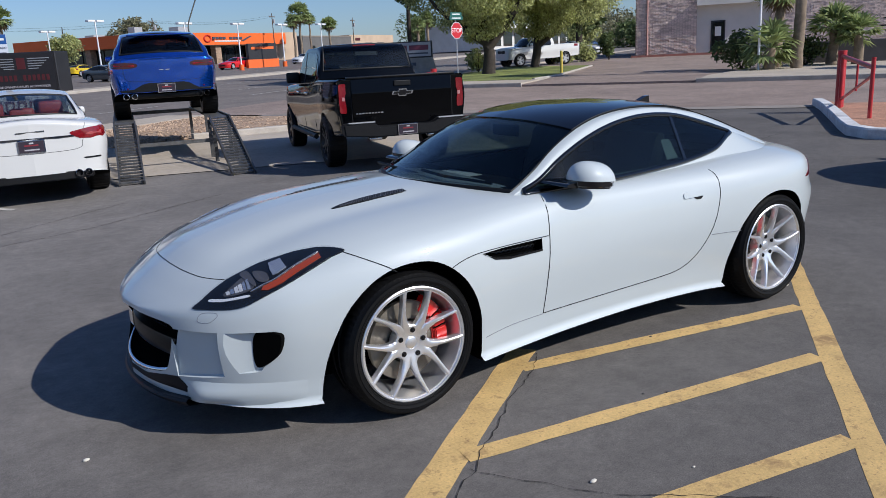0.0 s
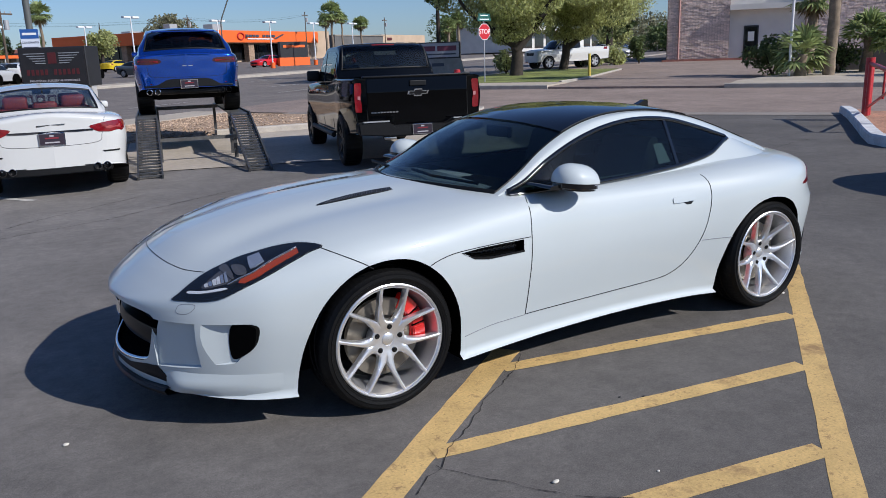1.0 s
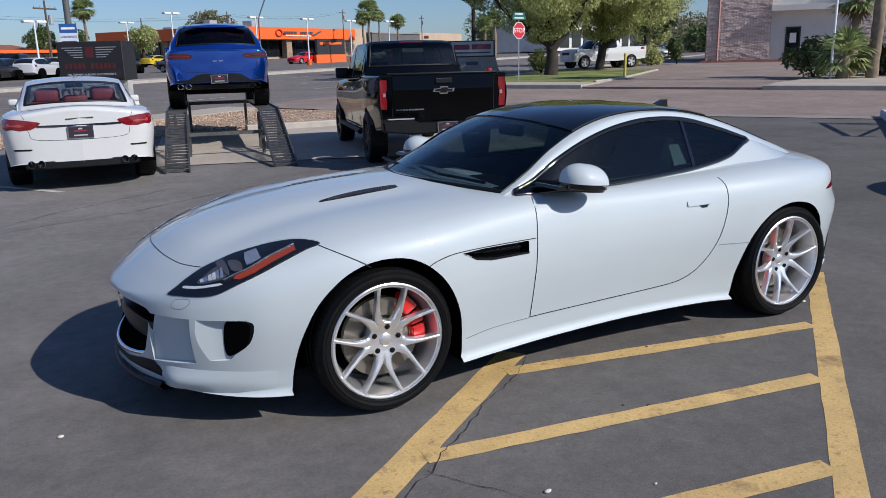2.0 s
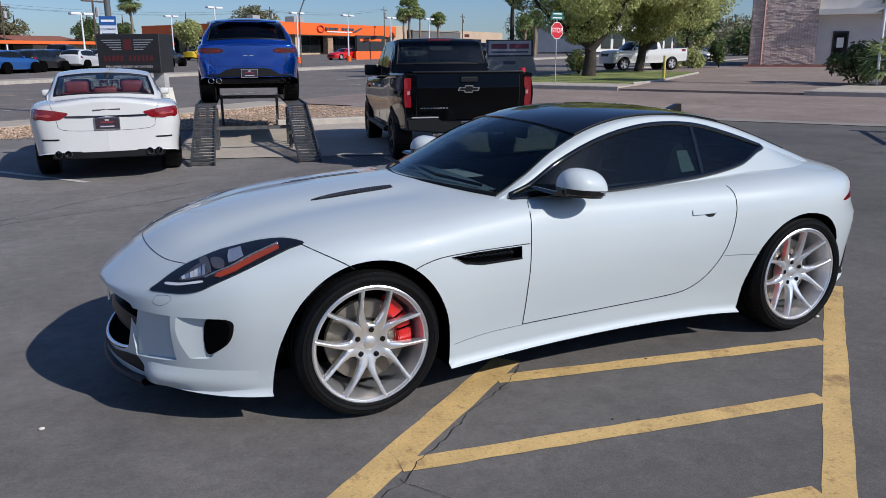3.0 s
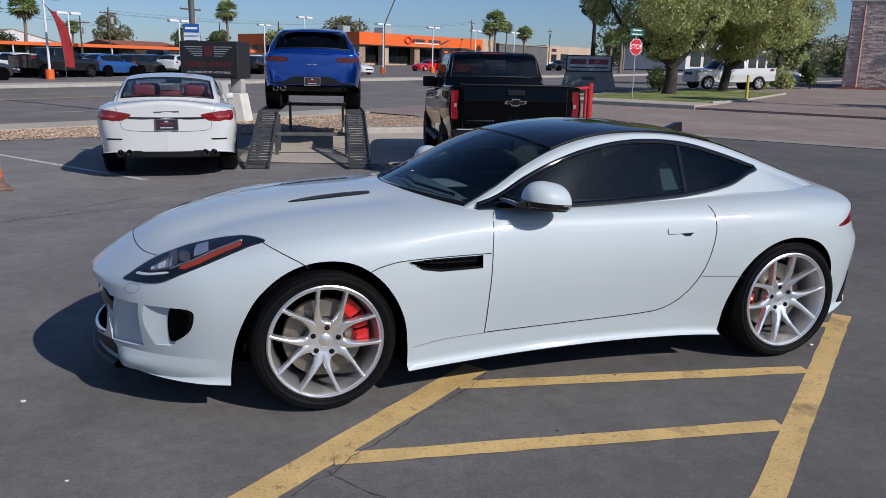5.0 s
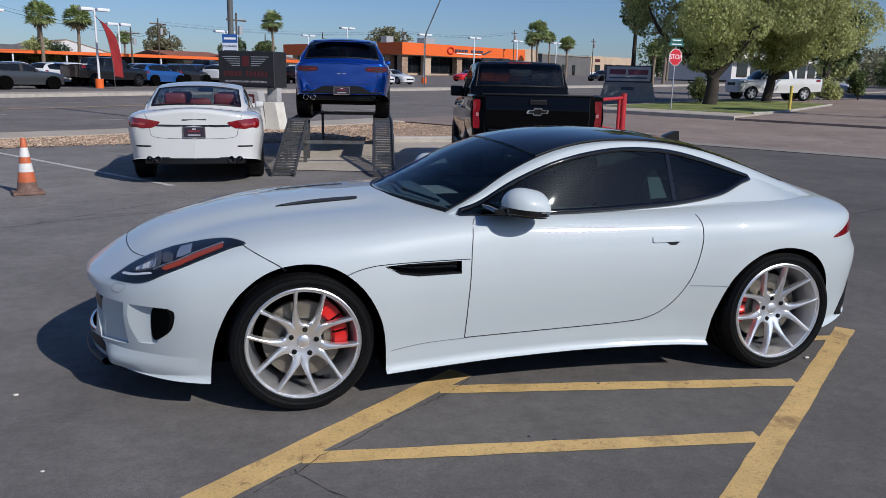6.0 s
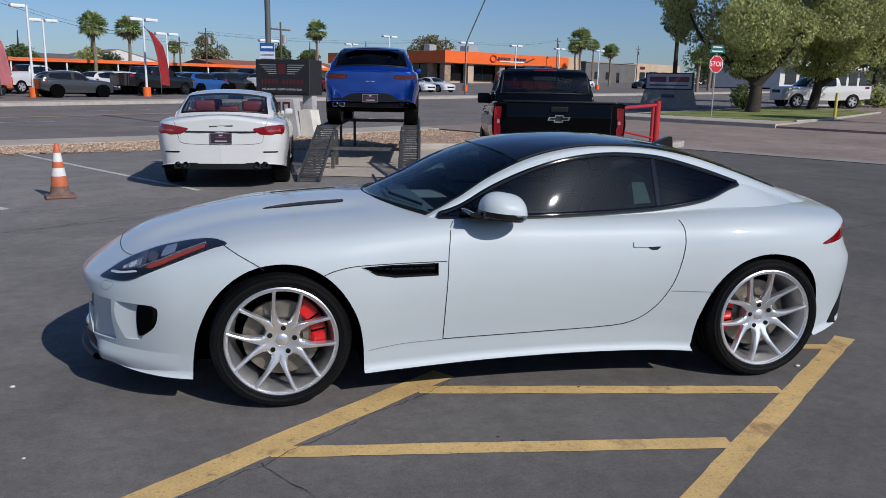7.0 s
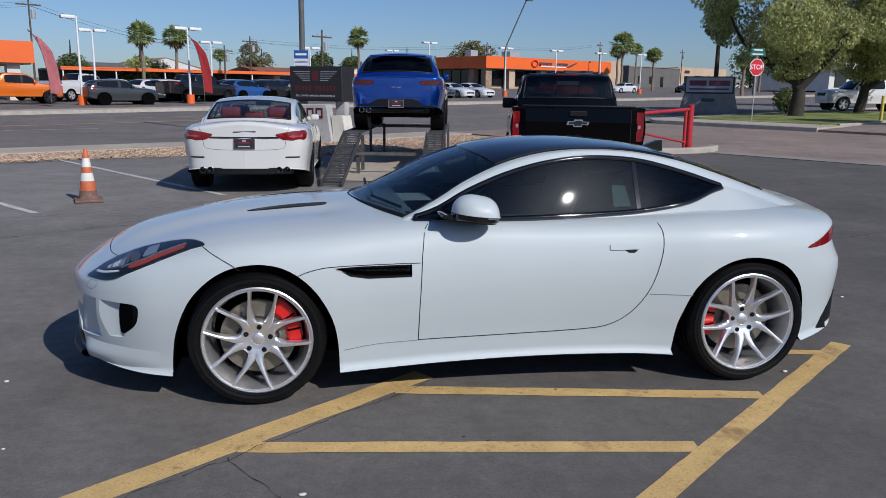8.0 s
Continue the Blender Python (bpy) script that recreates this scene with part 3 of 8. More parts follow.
kerb("kerb_main_far", [(-160 + 10 * i, 40.0) for i in range(41)], 0.17)
kerb("kerb_side_far", [(28.5, 8.9 + 0.9 * i) for i in range(9)], 0.17)
kerb("kerb_planter", [(28.5, 1.8 - 3.0 * i) for i in range(20)], 0.17)
kerb("kerb_lawn", [(32.0, 9.55), (34.5, 9.35), (36.0, 9.4), (41.0, 9.9), (46.0, 10.4)], 0.16)
isl = [(17.7, -2.42), (17.3, -2.47), (16.4, -2.58), (15.0, -2.68), (13.5, -2.78), (12.2, -2.86), (11.2, -2.95), (10.7, -3.2), (10.5, -3.8), (10.45, -6.0), (10.4, -8.0), (10.4, -10.0), (10.4, -12.0)]
kerb("kerb_island", isl, 0.17, 0.24, 0.0, mat("white kerb", (0.60, 0.60, 0.60), 0.8, vary=0.2, scale=4, fine=0.1), "white-painted concrete island kerb")
land("island_gravel", abpoly(*([(p[0] + 0.05, p[1] - 0.1) for p in isl[:-4]] + [(10.6, -12), (16.9, -12), (16.9, -3.0)])), 0.11, M_REDGRAVEL, "reddish gravel inside the island kerb", "gravel", 0.8)
kerb("kerb_gate", smooth_line([(17.9, 7.2), (17.2, 7.0), (16.0, 7.25), (14.6, 8.0), (13.0, 9.0), (10.5, 10.6)], 4), 0.15, 0.24, 0.0, None, "pale concrete kerb nose beside the gate")


# ---- painted lines ----
def stripe(p, q, w, material, label, dz=0.005, name="painted_line", ext=0.0):
    p, q = Vector(p), Vector(q)
    d = (q - p).normalized()
    n = Vector((-d.y, d.x)) * w / 2
    bm = bmesh.new()
    steps = max(2, int((q - p).length / 0.12))
    rws = []
    for i in range(steps + 1):
        c = p + (q - p) * i / steps
        j0, j1 = random.uniform(-0.004, 0.004), random.uniform(-0.004, 0.004)
        rws.append([bm.verts.new((*(c + n + d * 0 + n.normalized() * j0), gz(*c) + dz)), bm.verts.new((*(c - n + n.normalized() * j1), gz(*c) + dz))])
    for a, b in zip(rws, rws[1:]):
        bm.faces.new((a[1], b[1], b[0], a[0]))
    return tagged(part(name, bm, material), label, "painted line", "yellow hatch lines" if material is M_YELLOW else "white road lines", "structure")


YL = "worn yellow hatch line painted on the asphalt"
stripe((-0.74, -1.785), (0.88, -0.537), 0.150, M_YELLOW, YL, 0.0015)
stripe((3.625, -0.350), (0.60, -2.818), 0.118, M_YELLOW, YL, 0.0015)
stripe((0.70, -0.746), (2.62, -1.085), 0.104, M_YELLOW, YL, 0.003)
stripe((-0.06, -1.327), (1.98, -1.610), 0.104, M_YELLOW, YL, 0.003)
stripe((-0.60, -1.92), (1.27, -2.195), 0.110, M_YELLOW, YL, 0.003)
stripe((2.95, -0.42), (3.42, -0.505), 0.085, M_YELLOW, YL, 0.003)
WL = "faded white line painted on the asphalt"
stripe((-5.1, 13.35), (-1.0, 7.24), 0.10, M_WHITELINE, WL)
stripe((-6.6, 10.0), (-3.13, 5.69), 0.10, M_WHITELINE, WL)
for k in range(-3, 12):
    for bb in (22.0, 26.5, 33.5):
        stripe(ab(k * 9.0 + (bb - 22), bb).xy, ab(k * 9.0 + 3.2 + (bb - 22), bb).xy, 0.12, M_WHITELINE, WL, 0.012)
for bb in (29.7, 30.0):
    stripe(ab(-60, bb).xy, ab(15, bb).xy, 0.12, M_YELLOW, "yellow centre line of the main road", 0.012)


# cracks and seams in the lot: thin dark strips that wander
def crack(pts_c, w, seed, label="dark crack in the asphalt"):
    rng = random.Random(seed)
    line = []
    for p, q in zip(pts_c, pts_c[1:]):
        n = max(2, int(math.hypot(q[0] - p[0], q[1] - p[1]) / 0.035))
        line += [(p[0] + (q[0] - p[0]) * i / n, p[1] + (q[1] - p[1]) * i / n) for i in range(n)]
    off = 0.0
    bm = bmesh.new()
    rws = []
    for i, p in enumerate(line):
        off = off * 0.85 + rng.uniform(-0.012, 0.012)
        d = Vector(line[min(i + 1, len(line) - 1)]) - Vector(line[max(i - 1, 0)])
        n = Vector((-d.y, d.x)).normalized()
        c = Vector(p) + n * off
        h = w * rng.uniform(0.12, 0.8) / 2
        rws.append([bm.verts.new((*(c + n * h), 0.0045)), bm.verts.new((*(c - n * h), 0.0045))])
    for a, b in zip(rws, rws[1:]):
        bm.faces.new((a[1], b[1], b[0], a[0]))
    return tagged(part("crack", bm, M_CRACK), label, "crack", "cracks in the asphalt", "structure")


M_CRACK = mat("crack shadow", (0.036, 0.033, 0.031), 0.98, spec=0.1)
crack([(0.90, -0.645), (0.763, -0.776), (0.528, -0.951), (0.345, -1.085), (0.152, -1.217), (0.011, -1.328), (-0.09, -1.45), (-0.204, -1.505), (-0.30, -1.60)], 0.008, 1)
crack([(-0.11, -1.43), (-0.04, -1.56), (0.04, -1.68), (0.12, -1.787), (0.226, -1.90), (0.341, -2.02), (0.50, -2.16), (0.72, -2.34)], 0.006, 2)
crack([(-0.30, -1.60), (-0.40, -1.66), (-0.52, -1.78)], 0.006, 3)
crack([(-4.0, 3.2), (-2.2, 4.5), (-0.4, 5.2), (1.4, 6.3)], 0.018, 4)
crack([(-2.2, 4.5), (-1.2, 5.6), (0.2, 6.6)], 0.015, 5)
crack([(-4.2, 5.0), (-2.8, 5.5), (-1.6, 6.1)], 0.015, 6)
crack([(6.0, 3.0), (8.5, 4.0), (11.0, 4.6)], 0.016, 9)


# loose stones of the gravel verge
def gravel_stones(n, seed):
    rng = random.Random(seed)
    vs, fs = [], []
    for _ in range(n):
        a, b = rng.uniform(-14, 16.2), rng.uniform(13.5, 15.55)
        if a > 2.5 and rng.random() < 0.5:
            b = rng.uniform(max(8.6, 13.9 - (a - 2.5) * 0.42), 15.5)
        r = rng.uniform(0.012, 0.038)
        c = ab(a, b, 0.035 + r * 0.2)
        k = len(vs)
        t = rng.uniform(0, 1.6)
        for q in range(4):
            vs.append(c + Vector((math.cos(t + q * 1.57) * r * rng.uniform(0.7, 1.4), math.sin(t + q * 1.57) * r * rng.uniform(0.7, 1.2), rng.uniform(-0.2, 0.2) * r)))
        vs += [c + Vector((0, 0, r * rng.uniform(0.5, 0.9))), c - Vector((0, 0, r * 0.6))]
        for q in range(4):
            fs += [(k + q, k + (q + 1) % 4, k + 4), (k + (q + 1) % 4, k + q, k + 5)]
    me = bpy.data.meshes.new("gravel_stones")
    me.from_pydata([tuple(v) for v in vs], [], fs)
    me.materials.append(mat("loose desert stones", (0.42, 0.30, 0.21), 0.9, island=0.45))
    return tagged(new("gravel_stones", me), "loose tan and brown desert stones", "gravel", kind="stuff")


gravel_stones(16000, 3)

# ---- the white coupe ----
M_ALLOY0 = mat("dark grey mesh", (0.10, 0.10, 0.11), 0.4, metal=0.4)
M_ALLOY2N = mat("grey seam", (0.22, 0.23, 0.25), 0.6)
YC = 0.05            # centre line of the coupe
AXLE = 2.622
coupe = empty("sports_coupe", pose(0, 0, 0), "glossy white two-door sports coupe with black roof, parked across yellow stripes", "car")
C_HULL = {
    "xs": (-1.055, -1.015, -0.94, -0.81, -0.62, -0.42, -0.10, 0.25, 0.60, 1.0, 1.5, 2.0, 2.4, 2.75, 3.05, 3.27, 3.39, 3.44),
    "h": (0.0, 0.26, 0.47, 0.65, 0.79, 0.87, 0.935, 0.945, 0.915, 0.897, 0.895, 0.915, 0.955, 0.955, 0.875, 0.73, 0.47, 0.0),
    "xc": (-1.055, -1.048, -1.02, -0.96, -0.86, -0.68, -0.33, 0.06, 0.45, 0.93, 1.48, 2.0, 2.42, 2.8, 3.12, 3.32, 3.42, 3.44),
    "zs": (0.565, 0.57, 0.585, 0.625, 0.695, 0.755, 0.835, 0.868, 0.888, 0.898, 0.89, 0.895, 0.925, 0.935, 0.908, 0.875, 0.85, 0.835),
    "zc": (0.565, 0.58, 0.605, 0.65, 0.715, 0.805, 0.89, 0.935, 0.955, 0.96, 0.95, 0.95, 0.95, 0.958, 0.955, 0.930, 0.89, 0.865),
    "zb": (0.20, 0.20, 0.19, 0.175, 0.155, 0.145, 0.14, 0.14, 0.15, 0.165, 0.175, 0.17, 0.15, 0.16, 0.20, 0.25, 0.28, 0.30),
    "ci": (0.0, 0.06, 0.08, 0.10, 0.13, 0.15, 0.18, 0.18, 0.15, 0.12, 0.12, 0.13, 0.19, 0.24, 0.22, 0.15, 0.08, 0.0),
}
C_CABIN = {
    "xs": (0.60, 0.76, 0.92, 1.10, 1.32, 1.55, 1.80, 2.08, 2.35, 2.60, 2.85, 3.05, 3.20, 3.30),
    "xc": (0.34, 0.50, 0.74, 0.98, 1.22, 1.48, 1.77, 2.08, 2.38, 2.66, 2.92, 3.15, 3.30, 3.38),
    "zt": (0.88, 0.945, 1.055, 1.168, 1.242, 1.279, 1.290, 1.273, 1.224, 1.148, 1.055, 0.98, 0.94, 0.90),
    "zr": (0.845, 0.918, 0.998, 1.100, 1.190, 1.242, 1.258, 1.243, 1.193, 1.118, 1.035, 0.966, 0.91, 0.87),
    "hr": (0.69, 0.675, 0.65, 0.606, 0.563, 0.530, 0.507, 0.492, 0.487, 0.485, 0.462, 0.45, 0.44, 0.43),
    "zw": (0.84, 0.905, 0.955, 1.05, 1.135, 1.19, 1.213, 1.195, 1.13, 1.050, 0.985, 0.925, 0.86, 0.82),
    "hw": (0.72, 0.712, 0.70, 0.673, 0.640, 0.609, 0.583, 0.566, 0.564, 0.580, 0.560, 0.55, 0.54, 0.53),
    "zb": (0.835, 0.895, 0.902, 0.905, 0.908, 0.912, 0.918, 0.932, 0.972, 1.040, 0.975, 0.915, 0.85, 0.81),
    "hb": (0.73, 0.728, 0.742, 0.753, 0.751, 0.738, 0.719, 0.696, 0.676, 0.600, 0.572, 0.56, 0.55, 0.54),
    "h0": (0.73, 0.728, 0.742, 0.75, 0.75, 0.748, 0.745, 0.745, 0.775, 0.80, 0.80, 0.75, 0.66, 0.58),
    "z0": (0.80, 0.84, 0.84, 0.84, 0.84, 0.84, 0.84, 0.85, 0.87, 0.885, 0.885, 0.86, 0.80, 0.76),
}
base = hull(C_HULL, nu=170, sub=(3, 2, 3, 3, 3, 3, 4, 8, 8), yc=YC, sill=((0.112, 0.0), (0.072, 0.03), (0.052, 0.19), (0.023, 0.38), (0.0, 0.63), (0.028, 0.90)))


def ease(a, b, x):
    t = min(1.0, max(0.0, (x - a) / (b - a)))
    return t * t * (3 - 2 * t)


# shallow valleys either side of the raised middle of the bonnet
base.normal_update()
for v in base.verts:
    if v.normal.z > 0.25 and v.co.z > 0.6 and v.co.x < 0.62:
        v.co.z -= (0.014 * math.exp(-((abs(v.co.y - YC) - 0.40) / 0.11) ** 2) + 0.004) * ease(-0.86, -0.45, v.co.x) * ease(0.60, 0.30, v.co.x)
# the rear bumper: a crease under the lamps, a ledge below it and a kicked-out lower edge
LEDGE = ((0.0, 0.035), (0.30, 0.035), (0.44, 0.022), (0.56, 0.022), (0.66, 0.012), (0.74, -0.045), (0.80, -0.025), (0.88, 0.0), (2.0, 0.0))
for v in base.verts:
    if v.co.x > 2.9:
        for (z0, d0), (z1, d1) in zip(LEDGE, LEDGE[1:]):
            if z0 <= v.co.z < z1:
                v.co.x += (d0 + (d1 - d0) * ease(z0, z1, v.co.z)) * ease(2.92, 3.25, v.co.x)
                break
skin = Skin(base)


ARCH_F = smooth_line([(-0.44, -0.2), (-0.43, 0.08), (-0.420, 0.25), (-0.388, 0.405), (-0.308, 0.568), (-0.172, 0.688), (-0.02, 0.731), (0.135, 0.711), (0.270, 0.613), (0.362, 0.460), (0.398, 0.30), (0.405, 0.08), (0.405, -0.2)], 5)
ARCH_R = smooth_line([(2.21, -0.2), (2.215, 0.08), (2.22, 0.25), (2.243, 0.39), (2.310, 0.555), (2.435, 0.668), (2.60, 0.712), (2.79, 0.672), (2.925, 0.555), (2.990, 0.40), (3.010, 0.25), (3.015, 0.08), (3.015, -0.2)], 5)
cuts = []
for s in (-1, 1):
    for arch in (ARCH_F, ARCH_R):
        cuts.append(prism(arch, "y", min(YC + s * 0.52, YC + s * 1.3), max(YC + s * 0.52, YC + s * 1.3), 1))
# the radiator mouth
mouth = smooth_line([(YC - 0.435, 0.535), (YC - 0.445, 0.47), (YC - 0.415, 0.38), (YC - 0.36, 0.305), (YC - 0.2, 0.275), (YC, 0.268), (YC + 0.2, 0.275), (YC + 0.36, 0.305), (YC + 0.415, 0.38), (YC + 0.445, 0.47), (YC + 0.435, 0.535), (YC + 0.2, 0.552), (YC, 0.556), (YC - 0.2, 0.552)], 4, True)
cuts.append(prism(mouth, "x", -1.6, -0.86, 1))
# side air intakes: a channel that starts flush beside the mouth and deepens outwards, its floor lip sloping
def channel_cut(s):
    fl = smooth_line([(-0.935, -0.385), (-0.900, -0.44), (-0.845, -0.515), (-0.785, -0.583)], 6) + [(-0.822, -0.604)]
    fl += smooth_line([(-0.822, -0.604), (-0.765, -0.628), (-0.692, -0.663), (-0.625, -0.712), (-0.588, -0.775), (-0.580, -0.85)], 6)[1:]
    bm = bmesh.new()
    rws = []
    n = len(fl) - 1
    for k, (x, y) in enumerate(fl):
        t = k / n
        zf = 0.298 + 0.05 * min(1.0, t * 1.2) + max(0.0, x + 0.66) / 0.075 * 0.12
        ox, oy = x - 0.16 - 0.05 * (1 - t), y - 0.14 - 0.08 * t
        if s > 0:
            y, oy = 2 * YC - y, 2 * YC - oy
        rws.append([bm.verts.new(p) for p in ((x, y, zf), (x, y, zf + 0.03), (x, y, 0.517), (ox, oy, 0.528), (ox, oy, zf - 0.11))])
    for a, b in zip(rws, rws[1:]):
        for k in range(5):
            bm.faces.new((a[k], a[(k + 1) % 5], b[(k + 1) % 5], b[k]))
    bm.faces.new(rws[0])
    bm.faces.new(rws[-1][::-1])
    for f in bm.faces:
        f.material_index = 2
    bmesh.ops.recalc_face_normals(bm, faces=bm.faces)
    return bm


cuts += [channel_cut(-1), channel_cut(1)]
# side vent behind the front wheel
vent = [(0.385, 0.703), (0.50, 0.708), (0.772, 0.708), (0.772, 0.645), (0.55, 0.650), (0.47, 0.665)]
cuts.append(prism(vent, "y", -1.3, YC - 0.855, 1))
body = boolean(base, cuts)

# the door, cut out of the body as a piece of its own
DOOR = [(0.812, 0.295)] + smooth_line([(0.812, 0.295), (1.28, 0.303), (1.70, 0.318), (1.86, 0.345), (1.97, 0.42), (2.05, 0.54), (2.10, 0.70), (2.115, 0.82), (2.10, 0.90), (2.06, 0.99)], 6)[1:] + [(0.86, 0.99), (0.845, 0.90), (0.822, 0.70)]


def copy_bm(bm):
    return bm.copy()


door_bm = boolean(copy_bm(body), [prism(DOOR, "y", -1.5, YC - 0.62, 1)], "INTERSECT")
body = boolean(body, [prism(DOOR, "y", -1.5, YC - 0.62, 1)])


def open_cabin(bm):
    """Takes away the skin under the windows, where the cabin is."""
    gone = [f for f in bm.faces if f.normal.z > 0.5 and f.calc_center_median().z > 0.80 and 0.80 < f.calc_center_median().x < 2.70 and abs(f.calc_center_median().y - YC) < 0.64]
    bmesh.ops.delete(bm, geom=gone, context="FACES")


# the clamshell bonnet, another piece of its own
BON_SIDE = [(-1.0, 1.3), (-1.0, 0.60), (-0.80, 0.660), (-0.70, 0.694), (-0.58, 0.750), (-0.46, 0.788), (-0.35, 0.808), (-0.272, 0.810), (-0.20, 0.775), (-0.12, 0.735), (-0.075, 0.705), (-0.03, 0.60), (0.17, 0.60), (0.205, 0.672), (0.25, 0.69), (0.32, 0.706), (0.40, 0.714), (0.60, 0.716), (0.8205, 0.716), (0.838, 0.86), (0.85, 0.92), (0.90, 1.3)]
BON_PLAN = [(-0.70, -0.56), (-0.75, -0.46), (-0.79, -0.36), (-0.825, -0.2), (-0.84, 0.0), (-0.825, 0.2), (-0.79, 0.36), (-0.75, 0.46), (-0.70, 0.56), (-0.55, 0.75), (-0.3, 1.3), (0.87, 1.3), (0.86, 0.80), (0.66, 0.40), (0.60, 0.0), (0.66, -0.40), (0.86, -0.80), (0.87, -1.3), (-0.3, -1.3), (-0.55, -0.75)]


def bonnet_block():
    return boolean(prism(BON_SIDE, "y", -1.6, 1.7, 1), [prism([(x, YC + y) for x, y in BON_PLAN], "z", 0.35, 1.4, 1)], "INTERSECT")


bonnet_bm = boolean(copy_bm(body), [bonnet_block()], "INTERSECT")
body = boolean(body, [bonnet_block()])
body.normal_update()
open_cabin(body)
for f in body.faces:
    if f.normal.z < -0.75 and f.calc_center_median().z < 0.24:
        f.material_index = 1
ob = part("body", body, [M_WHITE, M_WELL, M_WHITE], coupe)
skin.restore(ob)
ob = part("bonnet", bonnet_bm, [M_WHITE, M_WELL, M_WHITE], coupe, "long white clamshell bonnet")
skin.restore(ob)
ob = part("door", door_bm, [M_WHITE, M_WELL, M_WHITE], coupe)
skin.restore(ob)
door_part = ob

pts, rows = cabin(C_CABIN, nu=144, yc=YC, flat=0.55)


def col_at(x, j=0, s=-1):
    return min(range(len(pts[s])), key=lambda i: abs(pts[s][i][j].x - x))


NI = len(pts[-1]) - 1
i_base = col_at(0.50, rows[4])
i_ws = col_at(1.16, rows[4])      # top edge of the windscreen
i_roof = col_at(2.36, rows[4])    # end of the black roof
i_rg = col_at(3.02, rows[4])      # end of the rear glass
i_a, i_b0, i_b1, i_q = col_at(0.80, rows[1]), col_at(2.045, rows[1]), col_at(2.078, rows[1]), col_at(2.575, rows[1])
bands = bmesh.new()


def add_sheet(bm, *a):
    t = sheet(pts, (-1, 1), *a)
    me = bpy.data.meshes.new("t")
    t.to_mesh(me)
    t.free()
    bm.from_mesh(me)
    bpy.data.meshes.remove(me)


add_sheet(bands, 0, NI, rows[0], rows[1])
add_sheet(bands, 0, NI, rows[2], rows[3])
add_sheet(bands, 0, i_a, rows[1], rows[2])
add_sheet(bands, i_q, NI, rows[1], rows[2])
add_sheet(bands, i_rg, NI, rows[3], rows[4])
bmesh.ops.remove_doubles(bands, verts=bands.verts, dist=0.0005)
part("roof_frame", bands, M_WHITE, coupe, smooth=50)
part("windscreen", sheet(pts, (-1, 1), i_base, i_ws, rows[3], rows[4], 0.005), M_WSGLASS, coupe, "dark raked windscreen", 60)
part("roof_panel", sheet(pts, (-1, 1), i_ws, i_roof, rows[3], rows[4], 0.012), M_BLACKGLOSS, coupe, "gloss black roof panel", 60)
part("rear_window", sheet(pts, (-1, 1), i_roof, i_rg, rows[3], rows[4], 0.006), M_BLACKGLOSS, coupe, smooth=60)
for s in (-1, 1):
    part("side_window", sheet(pts, (s,), i_a, i_b0, rows[1], rows[2], 0.005), M_GLASS, coupe, "dark tinted side window", 60)
    part("quarter_window", sheet(pts, (s,), i_b1, i_q, rows[1], rows[2], 0.005), M_GLASS, coupe, "dark tinted side window", 60)
    part("window_pillar", sheet(pts, (s,), i_b0, i_b1, rows[1], rows[2], 0.008), M_BLACKGLOSS, coupe, smooth=60)
    # black trim round the side glass
    bm = bmesh.new()
    loop = [pts[s][i][rows[1]] for i in range(i_a, i_q + 1)] + [pts[s][i][rows[2]] for i in range(i_q, i_a - 1, -2)]
    loop = [p + Vector((0, s * 0.003, 0.002)) for p in loop]
    put_tube(bm, loop + loop[:1], 0.0145, 8)
    part("window_trim", bm, M_BLACKGLOSS, coupe, smooth=60)
    # edge where the roof panel meets the rail
    part("roof_seam", tube([pts[s][i][rows[3]] for i in range(i_base, i_roof + 1, 2)], 0.006, 6), M_BLACK, coupe, smooth=60)
part("screen_header", tube([pts[-1][i_ws][j] for j in range(rows[3], rows[4] + 1)] + [pts[1][i_ws][j] for j in range(rows[4] - 1, rows[3] - 1, -1)], 0.004, 6), M_BLACK, coupe, smooth=60)
part("screen_seal", tube([pts[-1][i_base][j] for j in range(rows[3], rows[4] + 1)] + [pts[1][i_base][j] for j in range(rows[4] - 1, rows[3] - 1, -1)], 0.014, 6), M_BLACK, coupe, smooth=60)

# shut lines
SB = skin.bvh
for s in (1, -1):
    side_lines = [
        [p for p in DOOR[:55] if p[1] < 0.898],
        [(0.812, 0.295), (0.816, 0.50), (0.826, 0.75), (0.838, 0.850), (0.848, 0.878), (0.868, 0.894)],
        smooth_line([(-0.275, 0.808), (-0.20, 0.775), (-0.12, 0.735), (-0.075, 0.705)], 8),
        smooth_line([(0.205, 0.672), (0.25, 0.69), (0.32, 0.706), (0.40, 0.712), (0.60, 0.714), (0.815, 0.714)], 6),
        smooth_line([(2.055, 0.515), (2.15, 0.512), (2.29, 0.505)], 6),
        smooth_line([(0.425, 0.262), (0.60, 0.285), (0.81, 0.292)], 6),
    ]
    for ln in side_lines:
        fine_ln = []
        for a, b in zip(ln, ln[1:]):
            n = max(1, int(math.hypot(b[0] - a[0], b[1] - a[1]) / 0.02))
            fine_ln += [(a[0] + (b[0] - a[0]) * q / n, a[1] + (b[1] - a[1]) * q / n) for q in range(n)]
        fine_ln.append(ln[-1])
        soft = ln in side_lines[4:]
        part("shut_line", ribbon(SB, fine_ln, "y", s, 0.0025 if soft else 0.0034, 0.0022), M_ALLOY2N if soft else M_GAP, coupe)
